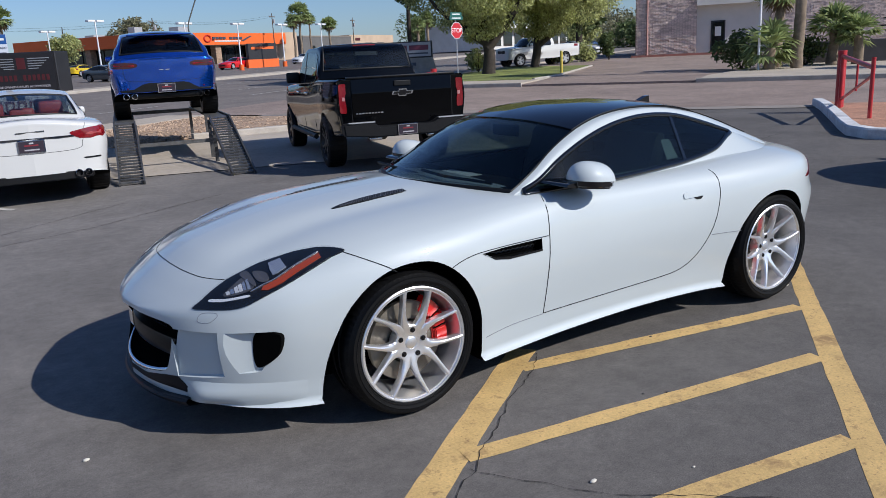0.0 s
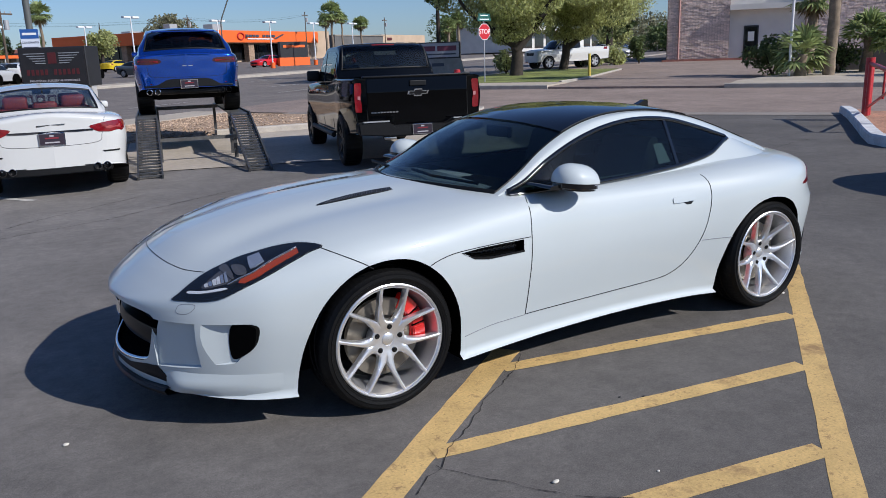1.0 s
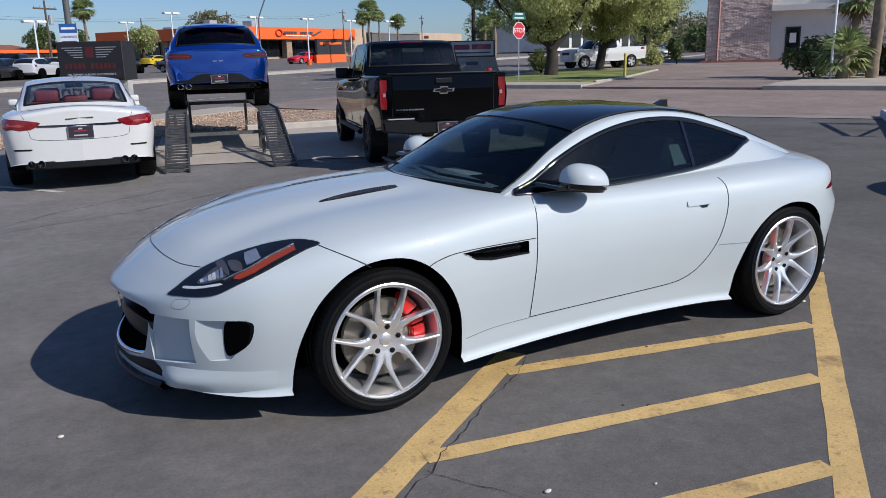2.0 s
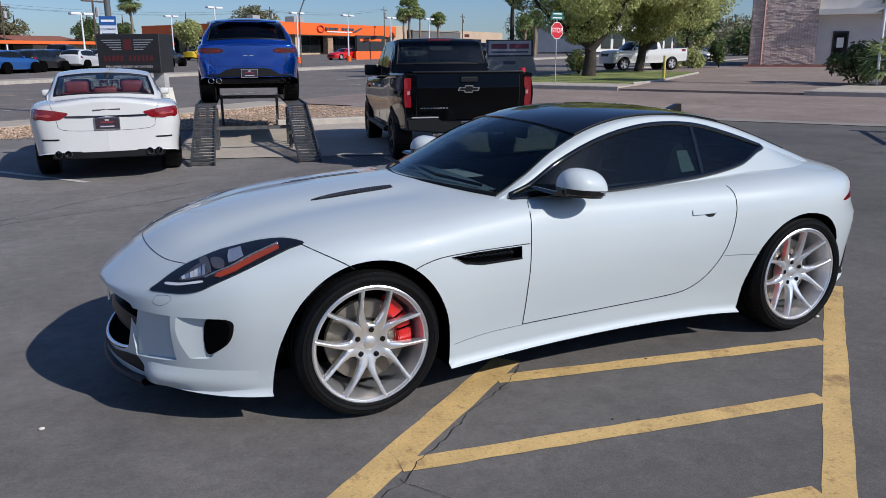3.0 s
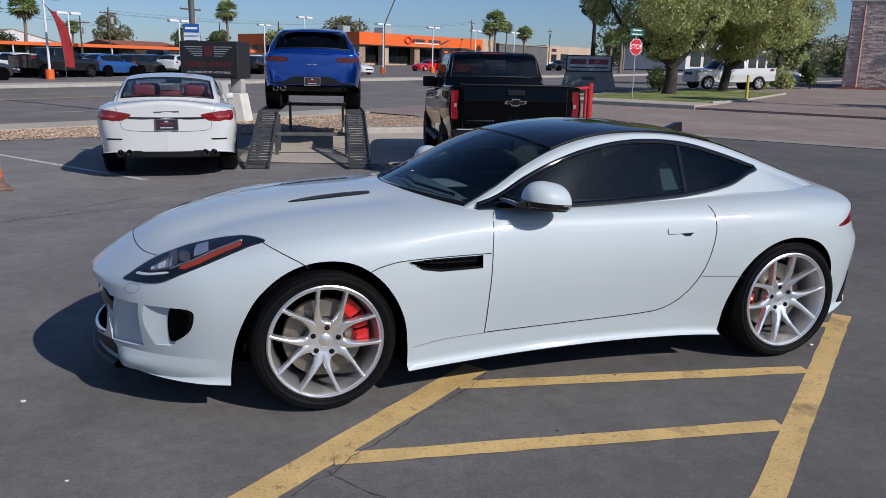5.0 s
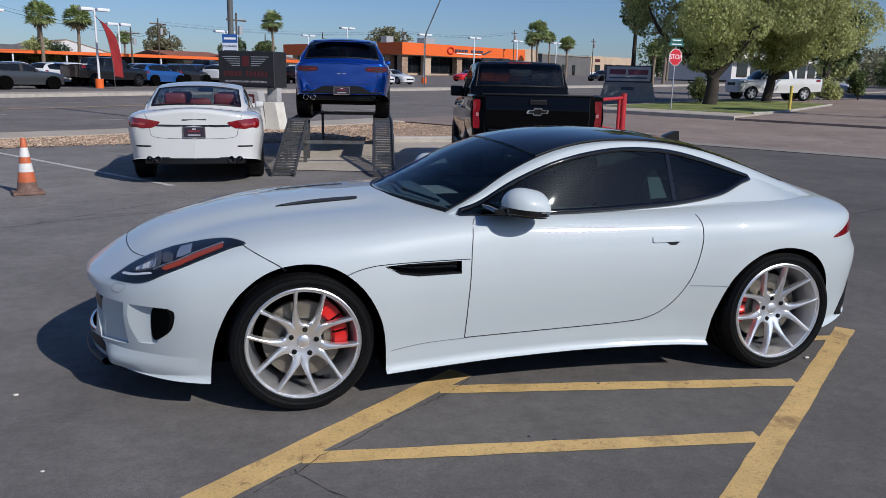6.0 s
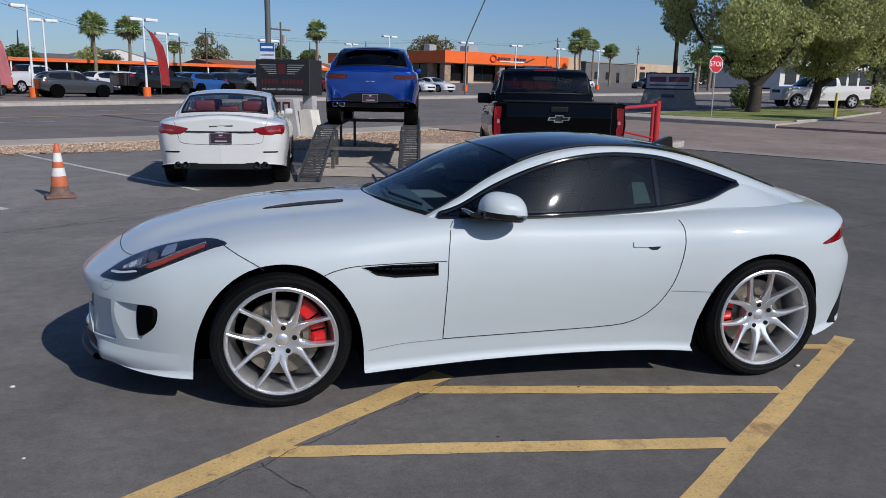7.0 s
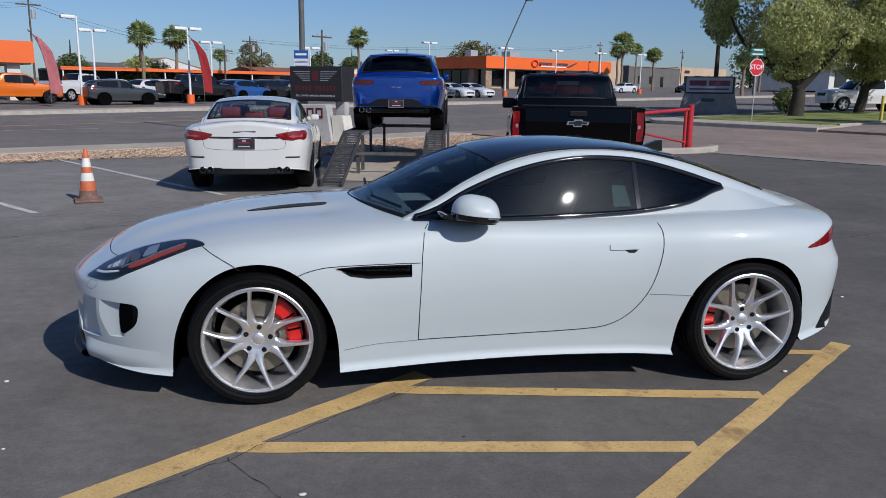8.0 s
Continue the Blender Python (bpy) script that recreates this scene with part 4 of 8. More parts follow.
front_seam = smooth_line([(-0.715, YC - 0.53), (-0.75, YC - 0.46), (-0.79, YC - 0.36), (-0.825, YC - 0.2), (-0.84, YC), (-0.825, YC + 0.2), (-0.79, YC + 0.36), (-0.75, YC + 0.46), (-0.715, YC + 0.53)], 8)
part("shut_line", ribbon(SB, front_seam, "z", 1, 0.0036), M_GAP, coupe)

# bonnet vents, with a raised lip and mesh
for s in (-1, 1):
    po = [(-0.075, YC + s * 0.297), (0.02, YC + s * 0.263), (0.20, YC + s * 0.247), (0.345, YC + s * 0.250), (0.36, YC + s * 0.270), (0.33, YC + s * 0.297), (0.10, YC + s * 0.307)]
    v = part("bonnet_vent", patch(SB, smooth_line(po, 4, True), "z", 1, 0.003, 0.02, 0.04), M_BLACK, coupe, "black mesh bonnet vent")
    bm = bmesh.new()
    for q in range(26):
        x = -0.03 + q * 0.0145
        wv_ = 0.012 + 0.030 * min(1, max(0, x + 0.03) / 0.2)
        for o in (0.0, 1.0):
            a, _ = drop_on(SB, (x, YC + s * (0.303 - wv_ * o)), "z", 1, 0.006)
            b, _ = drop_on(SB, (x + 0.022, YC + s * (0.303 - wv_ * (1 - o))), "z", 1, 0.006)
            put_tube(bm, [a, b], 0.0022, 4)
    part("vent_mesh", bm, M_ALLOY0, v)

# side vents: back plate, honeycomb, lower blade
bm = box(0.38, 0.775, YC - 0.86, YC - 0.85, 0.64, 0.712)
for q in range(9):
    for r in range(2):
        c = Vector((0.49 + q * 0.030 + r * 0.015, YC - 0.872, 0.672 + r * 0.018))
        put_tube(bm, [c + Vector((0.013 * math.cos(a * math.pi / 3), 0, 0.010 * math.sin(a * math.pi / 3))) for a in range(7)], 0.0024, 4)
part("side_vent", bm, M_BLACKGLOSS, coupe, "gloss black side vent with honeycomb mesh")
part("vent_blade", patch(SB, [(0.385, 0.703), (0.40, 0.692), (0.47, 0.668), (0.56, 0.655), (0.772, 0.655), (0.772, 0.645), (0.55, 0.645), (0.46, 0.661)], "y", 1, 0.002, 0.012, 0.03), M_BLACKGLOSS, coupe)

# door handle, flush
hp = smooth_line([(1.822, 0.768), (1.84, 0.790), (1.97, 0.792), (1.988, 0.778), (1.97, 0.762), (1.84, 0.757)], 4, True)
h = part("door_handle", patch(SB, hp, "y", 1, 0.006, 0.012, 0.02), M_WHITE, door_part, "flush body-coloured handle", 40)
part("handle_recess", patch(SB, [(1.90, 0.757), (1.975, 0.757), (1.955, 0.742), (1.925, 0.742)], "y", 1, 0.002, 0.01, 0.02), M_BLACK, door_part)

# headlamps: dark housing, bright bowl, light pipe, amber strip, clear lens
HL = smooth_line([(-0.868, 0.612), (-0.829, 0.612), (-0.746, 0.617), (-0.688, 0.632), (-0.614, 0.668), (-0.505, 0.714), (-0.394, 0.757), (-0.313, 0.786), (-0.246, 0.806), (-0.306, 0.815), (-0.40, 0.803), (-0.506, 0.779), (-0.595, 0.755), (-0.696, 0.717), (-0.77, 0.680), (-0.834, 0.638)], 4, True)
for s in (1, -1):
    hl = part("headlamp", patch(SB, HL, "y", s, 0.003, 0.02, 0.018), M_LAMPDARK, coupe, "slanted dark headlamp with amber strip", 40)
    part("amber_strip", patch(SB, [(-0.622, 0.688), (-0.610, 0.700), (-0.555, 0.720), (-0.466, 0.756), (-0.345, 0.797), (-0.350, 0.785), (-0.455, 0.747), (-0.543, 0.710), (-0.601, 0.688)], "y", s, 0.007, 0.006, 0.02), M_AMBER, hl, "amber side reflector")
    part("strip_edge", ribbon(SB, smooth_line([(-0.660, 0.682), (-0.612, 0.703), (-0.555, 0.723), (-0.466, 0.759), (-0.345, 0.800)], 6), "y", s, 0.005, 0.0085), M_REFLECTOR, hl)
    part("light_pipe", patch(SB, smooth_line([(-0.805, 0.640), (-0.754, 0.646), (-0.677, 0.664), (-0.677, 0.670), (-0.75, 0.654), (-0.797, 0.648)], 4, True), "y", s, 0.007, 0.005, 0.02), M_PIPE, hl)
    bowl = part("lamp_bowl", patch(SB, smooth_line([(-0.752, 0.667), (-0.70, 0.700), (-0.655, 0.722), (-0.632, 0.722), (-0.640, 0.700), (-0.672, 0.682), (-0.733, 0.664)], 4, True), "y", s, 0.005, 0.006, 0.02), M_ALLOY0, hl, "faceted reflector bowl")
    for k, mt in enumerate((M_SATIN, M_REFLECTOR, M_SATIN, M_SATIN, M_REFLECTOR, M_CLEARBAR)):
        t0, t1 = k / 6 + 0.012, k / 6 + (0.155 if k < 4 else 0.13)
        quad = [(-0.742 + 0.09 * t, 0.6655 + 0.026 * t) for t in (t0, t1)] + [(-0.742 + 0.102 * t, 0.673 + 0.048 * t) for t in (t1, t0)]
        part("reflector_facet", patch(SB, quad, "y", s, 0.0075, 0.004, 0.02), mt, bowl)
    part("projector", patch(SB, smooth_line([(-0.615, 0.736), (-0.59, 0.742), (-0.572, 0.738), (-0.578, 0.722), (-0.60, 0.712), (-0.618, 0.716)], 5, True), "y", s, 0.008, 0.008, 0.02), M_ALLOY0, hl)
    part("projector_rim", patch(SB, smooth_line([(-0.66, 0.726), (-0.63, 0.739), (-0.625, 0.728), (-0.63, 0.706), (-0.64, 0.700), (-0.648, 0.712)], 4, True), "y", s, 0.007, 0.006, 0.02), M_ALLOY0, hl)
    part("lamp_divider", patch(SB, [(-0.538, 0.764), (-0.487, 0.778), (-0.492, 0.757), (-0.535, 0.740), (-0.556, 0.734), (-0.552, 0.748)], "y", s, 0.008, 0.006, 0.02), M_CLEARBAR, hl, "frosted pale light bar")
    part("lens", patch(SB, HL, "y", s, 0.010, 0.008, 0.018), M_LENS, hl, "clear lens cover", 50)
    # round cover of the towing eye
    tow = smooth_line([(-0.862, 0.562), (-0.831, 0.560), (-0.800, 0.585), (-0.800, 0.602), (-0.839, 0.600), (-0.858, 0.585)], 5, True)
    part("tow_cover", ribbon(SB, tow + tow[:1], "y", s, 0.002, 0.0008), M_ALLOY2N, coupe)

# front end: grille mesh, frame, bar, fins, intake inserts, splitter
bm = box(-0.875, -0.865, YC - 0.42, YC + 0.42, 0.26, 0.56)
for q in range(17):
    y = YC - 0.4 + q * 0.05
    put_tube(bm, [(-0.89, y - 0.06, 0.27), (-0.89, y + 0.06, 0.56)], 0.006, 4)
    put_tube(bm, [(-0.89, y + 0.06, 0.27), (-0.89, y - 0.06, 0.56)], 0.006, 4)
gr = part("grille", bm, M_BLACKGLOSS, coupe, "black mesh grille with a broad bar")
bar = [(-1.000 + 0.55 * (y * y), YC + y, 0.415 - 0.1 * y * y) for y in [(-0.38 + 0.04 * q) for q in range(20)]]
bm = bmesh.new()
rws = []
for p in bar:
    rws.append([bm.verts.new((p[0] + dx, p[1], p[2] + dz)) for dx, dz in ((0.05, 0.05), (0.0, 0.042), (-0.014, 0.0), (0.0, -0.045), (0.05, -0.05))])
for a, b in zip(rws, rws[1:]):
    for k in range(4):
        bm.faces.new((a[k], a[k + 1], b[k + 1], b[k]))
part("grille_bar", bm, mat("dark grey bar", (0.003, 0.0035, 0.005), 0.3, spec=0.2), gr, smooth=40)
part("badge", box(-1.03, -1.02, YC - 0.035, YC + 0.035, 0.44, 0.52, None, 0.008, 2), M_CHROME, gr)
rim = [(-1.045 + 0.42 * (p[0] - YC) ** 2 / 0.6, p[0], p[1]) for p in mouth]
part("chrome_lip", tube([p for p in rim if p[2] < 0.40], 0.011, 8), M_CHROME, gr, smooth=60)
# flat black plates stand for the unlit depth of the side intakes
for s in (-1, 1):
    hole = smooth_line([(-0.664, 0.512), (-0.60, 0.513), (-0.588, 0.485), (-0.602, 0.42), (-0.635, 0.375), (-0.672, 0.356), (-0.680, 0.43)], 5, True)
    bm = bmesh.new()
    for xx, zz in hole:
        t = (xx + 0.66) / 0.07
        bm.verts.new((xx - 0.006, YC + s * (0.735 + 0.083 * t + 0.008), zz))
    bm.faces.new(list(bm.verts))
    r = bmesh.ops.extrude_face_region(bm, geom=list(bm.faces))
    for v in [g for g in r["geom"] if isinstance(g, bmesh.types.BMVert)]:
        v.co += Vector((0.02, -s * 0.015, 0))
    bmesh.ops.recalc_face_normals(bm, faces=bm.faces)
    part("intake_mesh", bm, M_WELL, coupe, "black plate standing for the dark depth of the air intake")
sp = []
for q in range(41):
    t = -1 + q / 20
    u = t * 0.76
    sp.append((-1.06 + 0.18 * u * u + 0.08 * u ** 4, YC + u * 0.66))
bm = bmesh.new()
rws = [[bm.verts.new((x + dx, y, z)) for dx, z in ((0.10, 0.20), (-0.004, 0.198), (-0.012, 0.185), (0.0, 0.165), (0.10, 0.155))] for x, y in sp]
for a, b in zip(rws, rws[1:]):
    for k in range(4):
        bm.faces.new((a[k], a[k + 1], b[k + 1], b[k]))
M_SPLIT = mat("satin dark splitter", (0.005, 0.007, 0.012), 0.4, spec=0.2)
part("splitter", bm, M_SPLIT, coupe, smooth=40)
val = [(-0.50, 0.215), (-0.485, 0.245), (-0.44, 0.292), (-0.36, 0.285), (-0.2, 0.256), (0.0, 0.249), (0.2, 0.256), (0.36, 0.285), (0.44, 0.292), (0.485, 0.245), (0.50, 0.215)]
part("valance", patch(SB, [(YC + y, z) for y, z in val], "x", 1, 0.004, 0.015, 0.03), M_SPLIT, coupe, "dark valance under the grille", 40)

# flared lip under the intakes
for s in (1, -1):
    bm = bmesh.new()
    rws = []
    for q in range(25):
        t = q / 24
        x = -0.925 + 0.44 * t
        w = min(1.0, t * 9) * (1 - t) * (1 - 0.4 * t)
        row = []
        for z, o in ((0.292, -0.004), (0.272, 0.006), (0.250, 0.022), (0.232, 0.032), (0.215, 0.033), (0.185, 0.022), (0.168, -0.004)):
            p, n = drop_on(SB, (x, z), "y", s, 0.0)
            if p is None:
                break
            n = Vector((n.x, n.y, 0)).normalized()
            row.append(bm.verts.new(p + n * (max(o, 0) * w + min(o, 0))))
        if len(row) == 7:
            rws.append(row)
    for a, b in zip(rws, rws[1:]):
        for k in range(6):
            bm.faces.new((a[k], a[k + 1], b[k + 1], b[k]))
    bmesh.ops.recalc_face_normals(bm, faces=bm.faces)
    part("front_lip", bm, M_WHITE, coupe, "", 60)

# rear: lamps, black lower bumper
for s in (1, -1):
    tl = smooth_line([(2.955, 0.750), (3.08, 0.792), (3.22, 0.836), (3.35, 0.850), (3.375, 0.80), (3.30, 0.776), (3.12, 0.752)], 5, True)
    part("tail_lamp", patch(SB, tl, "y", s, 0.004, 0.015, 0.03), M_REDLENS, coupe, "red wrap-round tail lamp", 40)
    db = [(3.13, 0.19), (3.155, 0.25), (3.185, 0.31), (3.22, 0.36), (3.26, 0.41), (3.31, 0.44), (3.36, 0.45), (3.42, 0.44), (3.42, 0.36), (3.38, 0.28), (3.30, 0.19)]
    part("lower_bumper", patch(SB, db, "y", s, 0.006, 0.015, 0.03), M_BLACK, coupe, "black lower rear bumper", 40)
# shark-fin aerial
bm = prism([(2.33, 1.225), (2.39, 1.252), (2.455, 1.276), (2.48, 1.278), (2.49, 1.18)], "y", YC - 0.02, YC + 0.02)
part("aerial", bm, M_BLACKGLOSS, coupe, "black shark-fin aerial")

# mirrors: a domed white cap with a flat sole, a gloss black tray below and a bright lamp strip at its rear edge
for s in (-1, 1):
    def mirror_shell(up, down, grow):
        bm = bmesh.new()
        bmesh.ops.create_uvsphere(bm, u_segments=32, v_segments=20, radius=1.0)
        for v in bm.verts:
            x, y, z = v.co
            # blunt towards the rear, drawn out to the front
            w = (1 - abs(x) ** (2.0 if x < 0 else 4.5)) ** 0.5 / max(1e-3, (1 - x * x) ** 0.5) if abs(x) < 0.999 else 0
            up_here = up * (1.0 + 0.10 * -x)
            v.co = Vector((1.092 + 0.122 * grow * x, YC + s * 0.900 + y * w * 0.112 * grow, 0.962 + z * w * (up_here if z > 0 else down) - 0.012 * x))
        return bm
    mr = part("wing_mirror", mirror_shell(0.096, -0.006, 1.0), M_WHITE, coupe, "white wing mirror on a black foot", 60)
    plan = [(1.092 + 0.124 * math.cos(a) * (1.0 if math.cos(a) < 0 else 0.97), YC + s * 0.900 + 0.114 * (abs(math.sin(a)) ** (0.8 if math.cos(a) > 0 else 1.0)) * (1 if math.sin(a) > 0 else -1)) for a in [2 * math.pi * q / 36 for q in range(36)]]
    bm = prism(plan, "z", 0.924, 0.962)
    bmesh.ops.bevel(bm, geom=[e for e in bm.edges if e.verts[0].co.z < 0.93 and e.verts[1].co.z < 0.93], offset=0.012, segments=3, affect="EDGES")
    for v in bm.verts:
        v.co.z -= 0.10 * (v.co.x - 1.092)
    part("mirror_tray", bm, M_BLACKGLOSS, mr, "gloss black lower tray", 40)
    strip = [(1.092 + 0.127 * math.cos(a), YC + s * (0.900 + 0.1165 * math.sin(a)), 0.956 - 0.012 * math.cos(a)) for a in [radians(-10 + 9 * q) for q in range(10)]]
    part("mirror_lamp", tube(strip, 0.003, 6), M_ALLOY2N, mr, smooth=60)
    ft = smooth_line([(0.92, 0.945), (1.0, 0.932), (1.12, 0.922), (1.17, 0.930), (1.17, 0.948), (1.08, 0.955), (0.94, 0.962)], 4, True)
    part("mirror_foot", prism(ft, "y", min(YC + s * 0.70, YC + s * 0.93), max(YC + s * 0.70, YC + s * 0.93)), M_BLACKGLOSS, mr, smooth=50)

# wipers
for y0, y1 in ((-0.52, -0.02), (0.02, 0.5)):
    bm = bmesh.new()
    put_tube(bm, [(0.665 + 0.12 * (y0 / 0.6) ** 2, YC + y0, 0.945), (0.62, YC + (y0 + y1) / 2, 0.975), (0.63, YC + y1, 0.985)], 0.009, 6)
    part("wiper", bm, M_BLACK, coupe)

# cabin: tub, dashboard, seats, wheel, mirror, papers
bm = box(0.80, 2.75, YC - 0.60, YC + 0.60, 0.28, 0.32)
put_box(bm, 0.78, 0.82, YC - 0.62, YC + 0.62, 0.28, 0.86)
put_box(bm, 2.55, 2.60, YC - 0.60, YC + 0.60, 0.28, 0.92)
put_box(bm, 2.30, 2.75, YC - 0.55, YC + 0.55, 0.80, 0.86)
part("cabin_tub", bm, M_INTERIOR, coupe)
bm = bmesh.new()
dash = smooth_line([(0.66, 0.86), (0.75, 0.895), (0.95, 0.915), (1.10, 0.905), (1.16, 0.84), (1.12, 0.70), (0.90, 0.60), (0.70, 0.70)], 4, True)
put_prism(bm, dash, "y", YC - 0.62, YC + 0.62)
part("dashboard", bm, mat("black dashboard", (0.010, 0.010, 0.011), 0.8, vary=0.2, scale=14, spec=0.15), coupe, smooth=50)
for s in (-1, 1):
    bm = bmesh.new()
    back = smooth_line([(1.72, 0.42), (1.80, 0.70), (1.90, 0.95), (1.95, 1.08), (2.01, 1.09), (2.02, 1.0), (1.96, 0.80), (1.88, 0.42)], 4, True)
    put_prism(bm, back, "y", YC + s * 0.37 - 0.20, YC + s * 0.37 + 0.20)
    put_box(bm, 1.35, 1.82, YC + s * 0.37 - 0.23, YC + s * 0.37 + 0.23, 0.32, 0.50, None, 0.05, 3)
    part("seat", bm, M_LEATHER, coupe, smooth=50)
bm = bmesh.new()
ang = [2 * math.pi * q / 24 for q in range(25)]
put_tube(bm, [(1.22 + 0.055 * math.sin(a), YC - 0.37 + 0.18 * math.cos(a), 0.85 + 0.165 * math.sin(a)) for a in ang], 0.016, 8)
part("steering_wheel", bm, M_INTERIOR, coupe, smooth=60)
part("rear_view_mirror", box(1.24, 1.27, YC - 0.12, YC + 0.12, 1.12, 1.19, None, 0.01, 2), M_INTERIOR, coupe)
part("dash_paper", box(0.80, 0.99, YC - 0.10, YC + 0.22, 0.92, 0.924, Matrix.Translation((0, 0, 0.0))), M_PAPER, coupe, "white paper sheet on the dashboard")
pw = [pts[-1][i][j] for i, j in ((col_at(1.925, rows[1]), rows[1] + 1), (col_at(2.01, rows[1]), rows[1] + 1), (col_at(2.0, rows[1]), rows[1] + 4), (col_at(1.915, rows[1]), rows[1] + 4))]
bm = bmesh.new()
vs = [bm.verts.new(p + Vector((0, 0.008, 0))) for p in pw]
bm.faces.new(vs)
r = bmesh.ops.extrude_face_region(bm, geom=list(bm.faces))
for v in [g for g in r["geom"] if isinstance(g, bmesh.types.BMVert)]:
    v.co += Vector((0, 0.002, 0))
part("window_sticker", bm, M_PAPER, coupe, "white price sheet inside the side window")


# ---- the coupe's wheels ----
def put_tread(bm, profile, n):
    """A turned tyre whose rows dip by their third number at every other pair of steps, for the tread notches."""
    rings = []
    for rad, y, dip in profile:
        ring = []
        for k in range(n):
            q = rad - (dip if k % 3 == 0 else 0.0)
            ring.append(bm.verts.new((q * math.cos(2 * math.pi * k / n), y, q * math.sin(2 * math.pi * k / n))))
        rings.append(ring)
    for r0, r1 in zip(rings, rings[1:]):
        for k in range(n):
            bm.faces.new((r0[k], r1[k], r1[(k + 1) % n], r0[(k + 1) % n]))


def alloy_wheel(name, parent, m, r=0.343, rim=0.272, width=0.255, turn=82, concave=0.05, lip=0.012, oa=22, span=39, inset=0.0):
    """A ten-spoke alloy in five forks, with a round-bottomed pocket over each nut; its outer face lies at y = 0 and looks to -y."""
    bm = bmesh.new()
    put_lathe(bm, [(rim, lip), (rim + 0.002, 0.0), (rim - 0.004, -0.004), (rim - 0.009, -0.003), (rim - 0.011, 0.002), (rim - 0.013, 0.004), (rim - 0.019, 0.004), (rim - 0.021, 0.010), (rim - 0.024, 0.03), (rim - 0.032, 0.055), (rim - 0.036, 0.075), (rim - 0.045, width * 0.8), (rim, width)], 96)
    bmesh.ops.recalc_face_normals(bm, faces=bm.faces)
    w = part(name, bm, M_SILVER, parent, "brushed silver forked ten-spoke alloy wheel", 30)
    w.matrix_world = m
    end = rim - 0.010

    def depth(rad):
        return concave * (1 - min(1.0, max(0.0, (rad - 0.045) / (end - 0.045)))) ** 1.25 - 0.001
    bm = bmesh.new()
    put_lathe(bm, [(0.001, concave - 0.004), (0.024, concave - 0.0035), (0.029, concave - 0.001), (0.031, concave + 0.002), (0.033, concave - 0.0005), (0.046, depth(0.046)), (0.070, depth(0.070)), (0.082, depth(0.082) + 0.0015), (0.086, depth(0.086) + 0.005), (0.088, depth(0.088) + 0.014), (0.0885, concave + 0.05)], 60)
    part("hub", bm, M_SILVER, w, "hub with a plain centre cap", 35)
    # half a fork: its crotch edge and its pocket edge, each as (along the fork, aside)
    h36 = radians(36)

    def from_nut(along, side):
        a = h36 - math.atan2(side, along)
        q = math.hypot(along, side)
        return (q * math.cos(a), q * math.sin(a))
    crotch = smooth_line([(0.055, 0.0), (0.092, 0.0), (0.108, 0.0012), (0.122, 0.0088), (0.152, 0.0268), (0.195, 0.0545), (0.2475, 0.0862)], 4)
    pocket = smooth_line([from_nut(*p) for p in ((0.055, 0.010), (0.078, 0.0105), (0.089, 0.0155), (0.104, 0.0275), (0.146, 0.0440), (0.195, 0.0520), (0.256, 0.0560))], 4)
    for q in range(5):
        pc = radians(turn + 36 + 72 * q)
        er, et = Vector((math.cos(pc), 0, math.sin(pc))), Vector((-math.sin(pc), 0, math.cos(pc)))
        for o in (-1, 1):
            bm = bmesh.new()
            ringv = []
            for (va, vs_), (ua, us) in zip(crotch, pocket):
                row = []
                for f, dy in ((0.0, 0.036), (0.0, 0.007), (0.14, 0.0012), (0.30, 0.0), (0.62, 0.0), (0.80, 0.0022), (1.0, 0.011), (1.0, 0.036)):
                    al, sd = va + (ua - va) * f, vs_ + (us - vs_) * f
                    c = er * al + et * (o * sd)
                    k = min(1.0, max(0.0, (math.hypot(al, sd) - 0.074) / 0.03))
                    row.append(bm.verts.new((c.x, depth(math.hypot(al, sd)) + dy * (k if dy < 0.03 else 1.0), c.z)))
                ringv.append(row)
            for a, b in zip(ringv, ringv[1:]):
                for k in range(7):
                    bm.faces.new((a[k], a[k + 1], b[k + 1], b[k]))
            bmesh.ops.recalc_face_normals(bm, faces=bm.faces)
            part("spoke", bm, M_SILVER, w, "", 24)
    bm = bmesh.new()
    sh = r - rim
    put_tread(bm, [(rim - 0.002, lip, 0), (rim + 0.004, 0.003, 0), (rim + sh * 0.12, -0.004, 0), (rim + sh * 0.14, -0.007, 0), (rim + sh * 0.20, -0.007, 0), (rim + sh * 0.22, -0.010, 0), (rim + sh * 0.36, -0.0125, 0), (rim + sh * 0.38, -0.0145, 0), (rim + sh * 0.41, -0.0145, 0), (rim + sh * 0.43, -0.012, 0), (rim + sh * 0.62, -0.011, 0), (r - 0.022, 0.000, 0), (r - 0.013, 0.009, 0.0), (r - 0.0115, 0.011, 0.002), (r - 0.003, 0.028, 0.003), (r, 0.05, 0.003), (r, 0.072, 0.0), (r - 0.007, 0.075, 0), (r - 0.007, 0.086, 0), (r, 0.089, 0), (r, 0.092, 0.004), (r, 0.127, 0.004), (r, 0.130, 0.0), (r - 0.007, 0.133, 0), (r - 0.007, 0.144, 0), (r, 0.147, 0), (r, width - 0.04, 0), (r - 0.02, width, 0), (rim, width, 0)], 228)
    part("tyre", bm, M_RUBBER, w, "low-profile black tyre", 30)
    bm = bmesh.new()
    put_lathe(bm, [(0.07, 0.095 + inset), (0.10, 0.100 + inset), (0.104, 0.082 + inset), (0.187, 0.082 + inset), (0.188, 0.11 + inset), (0.10, 0.11 + inset)], 64)
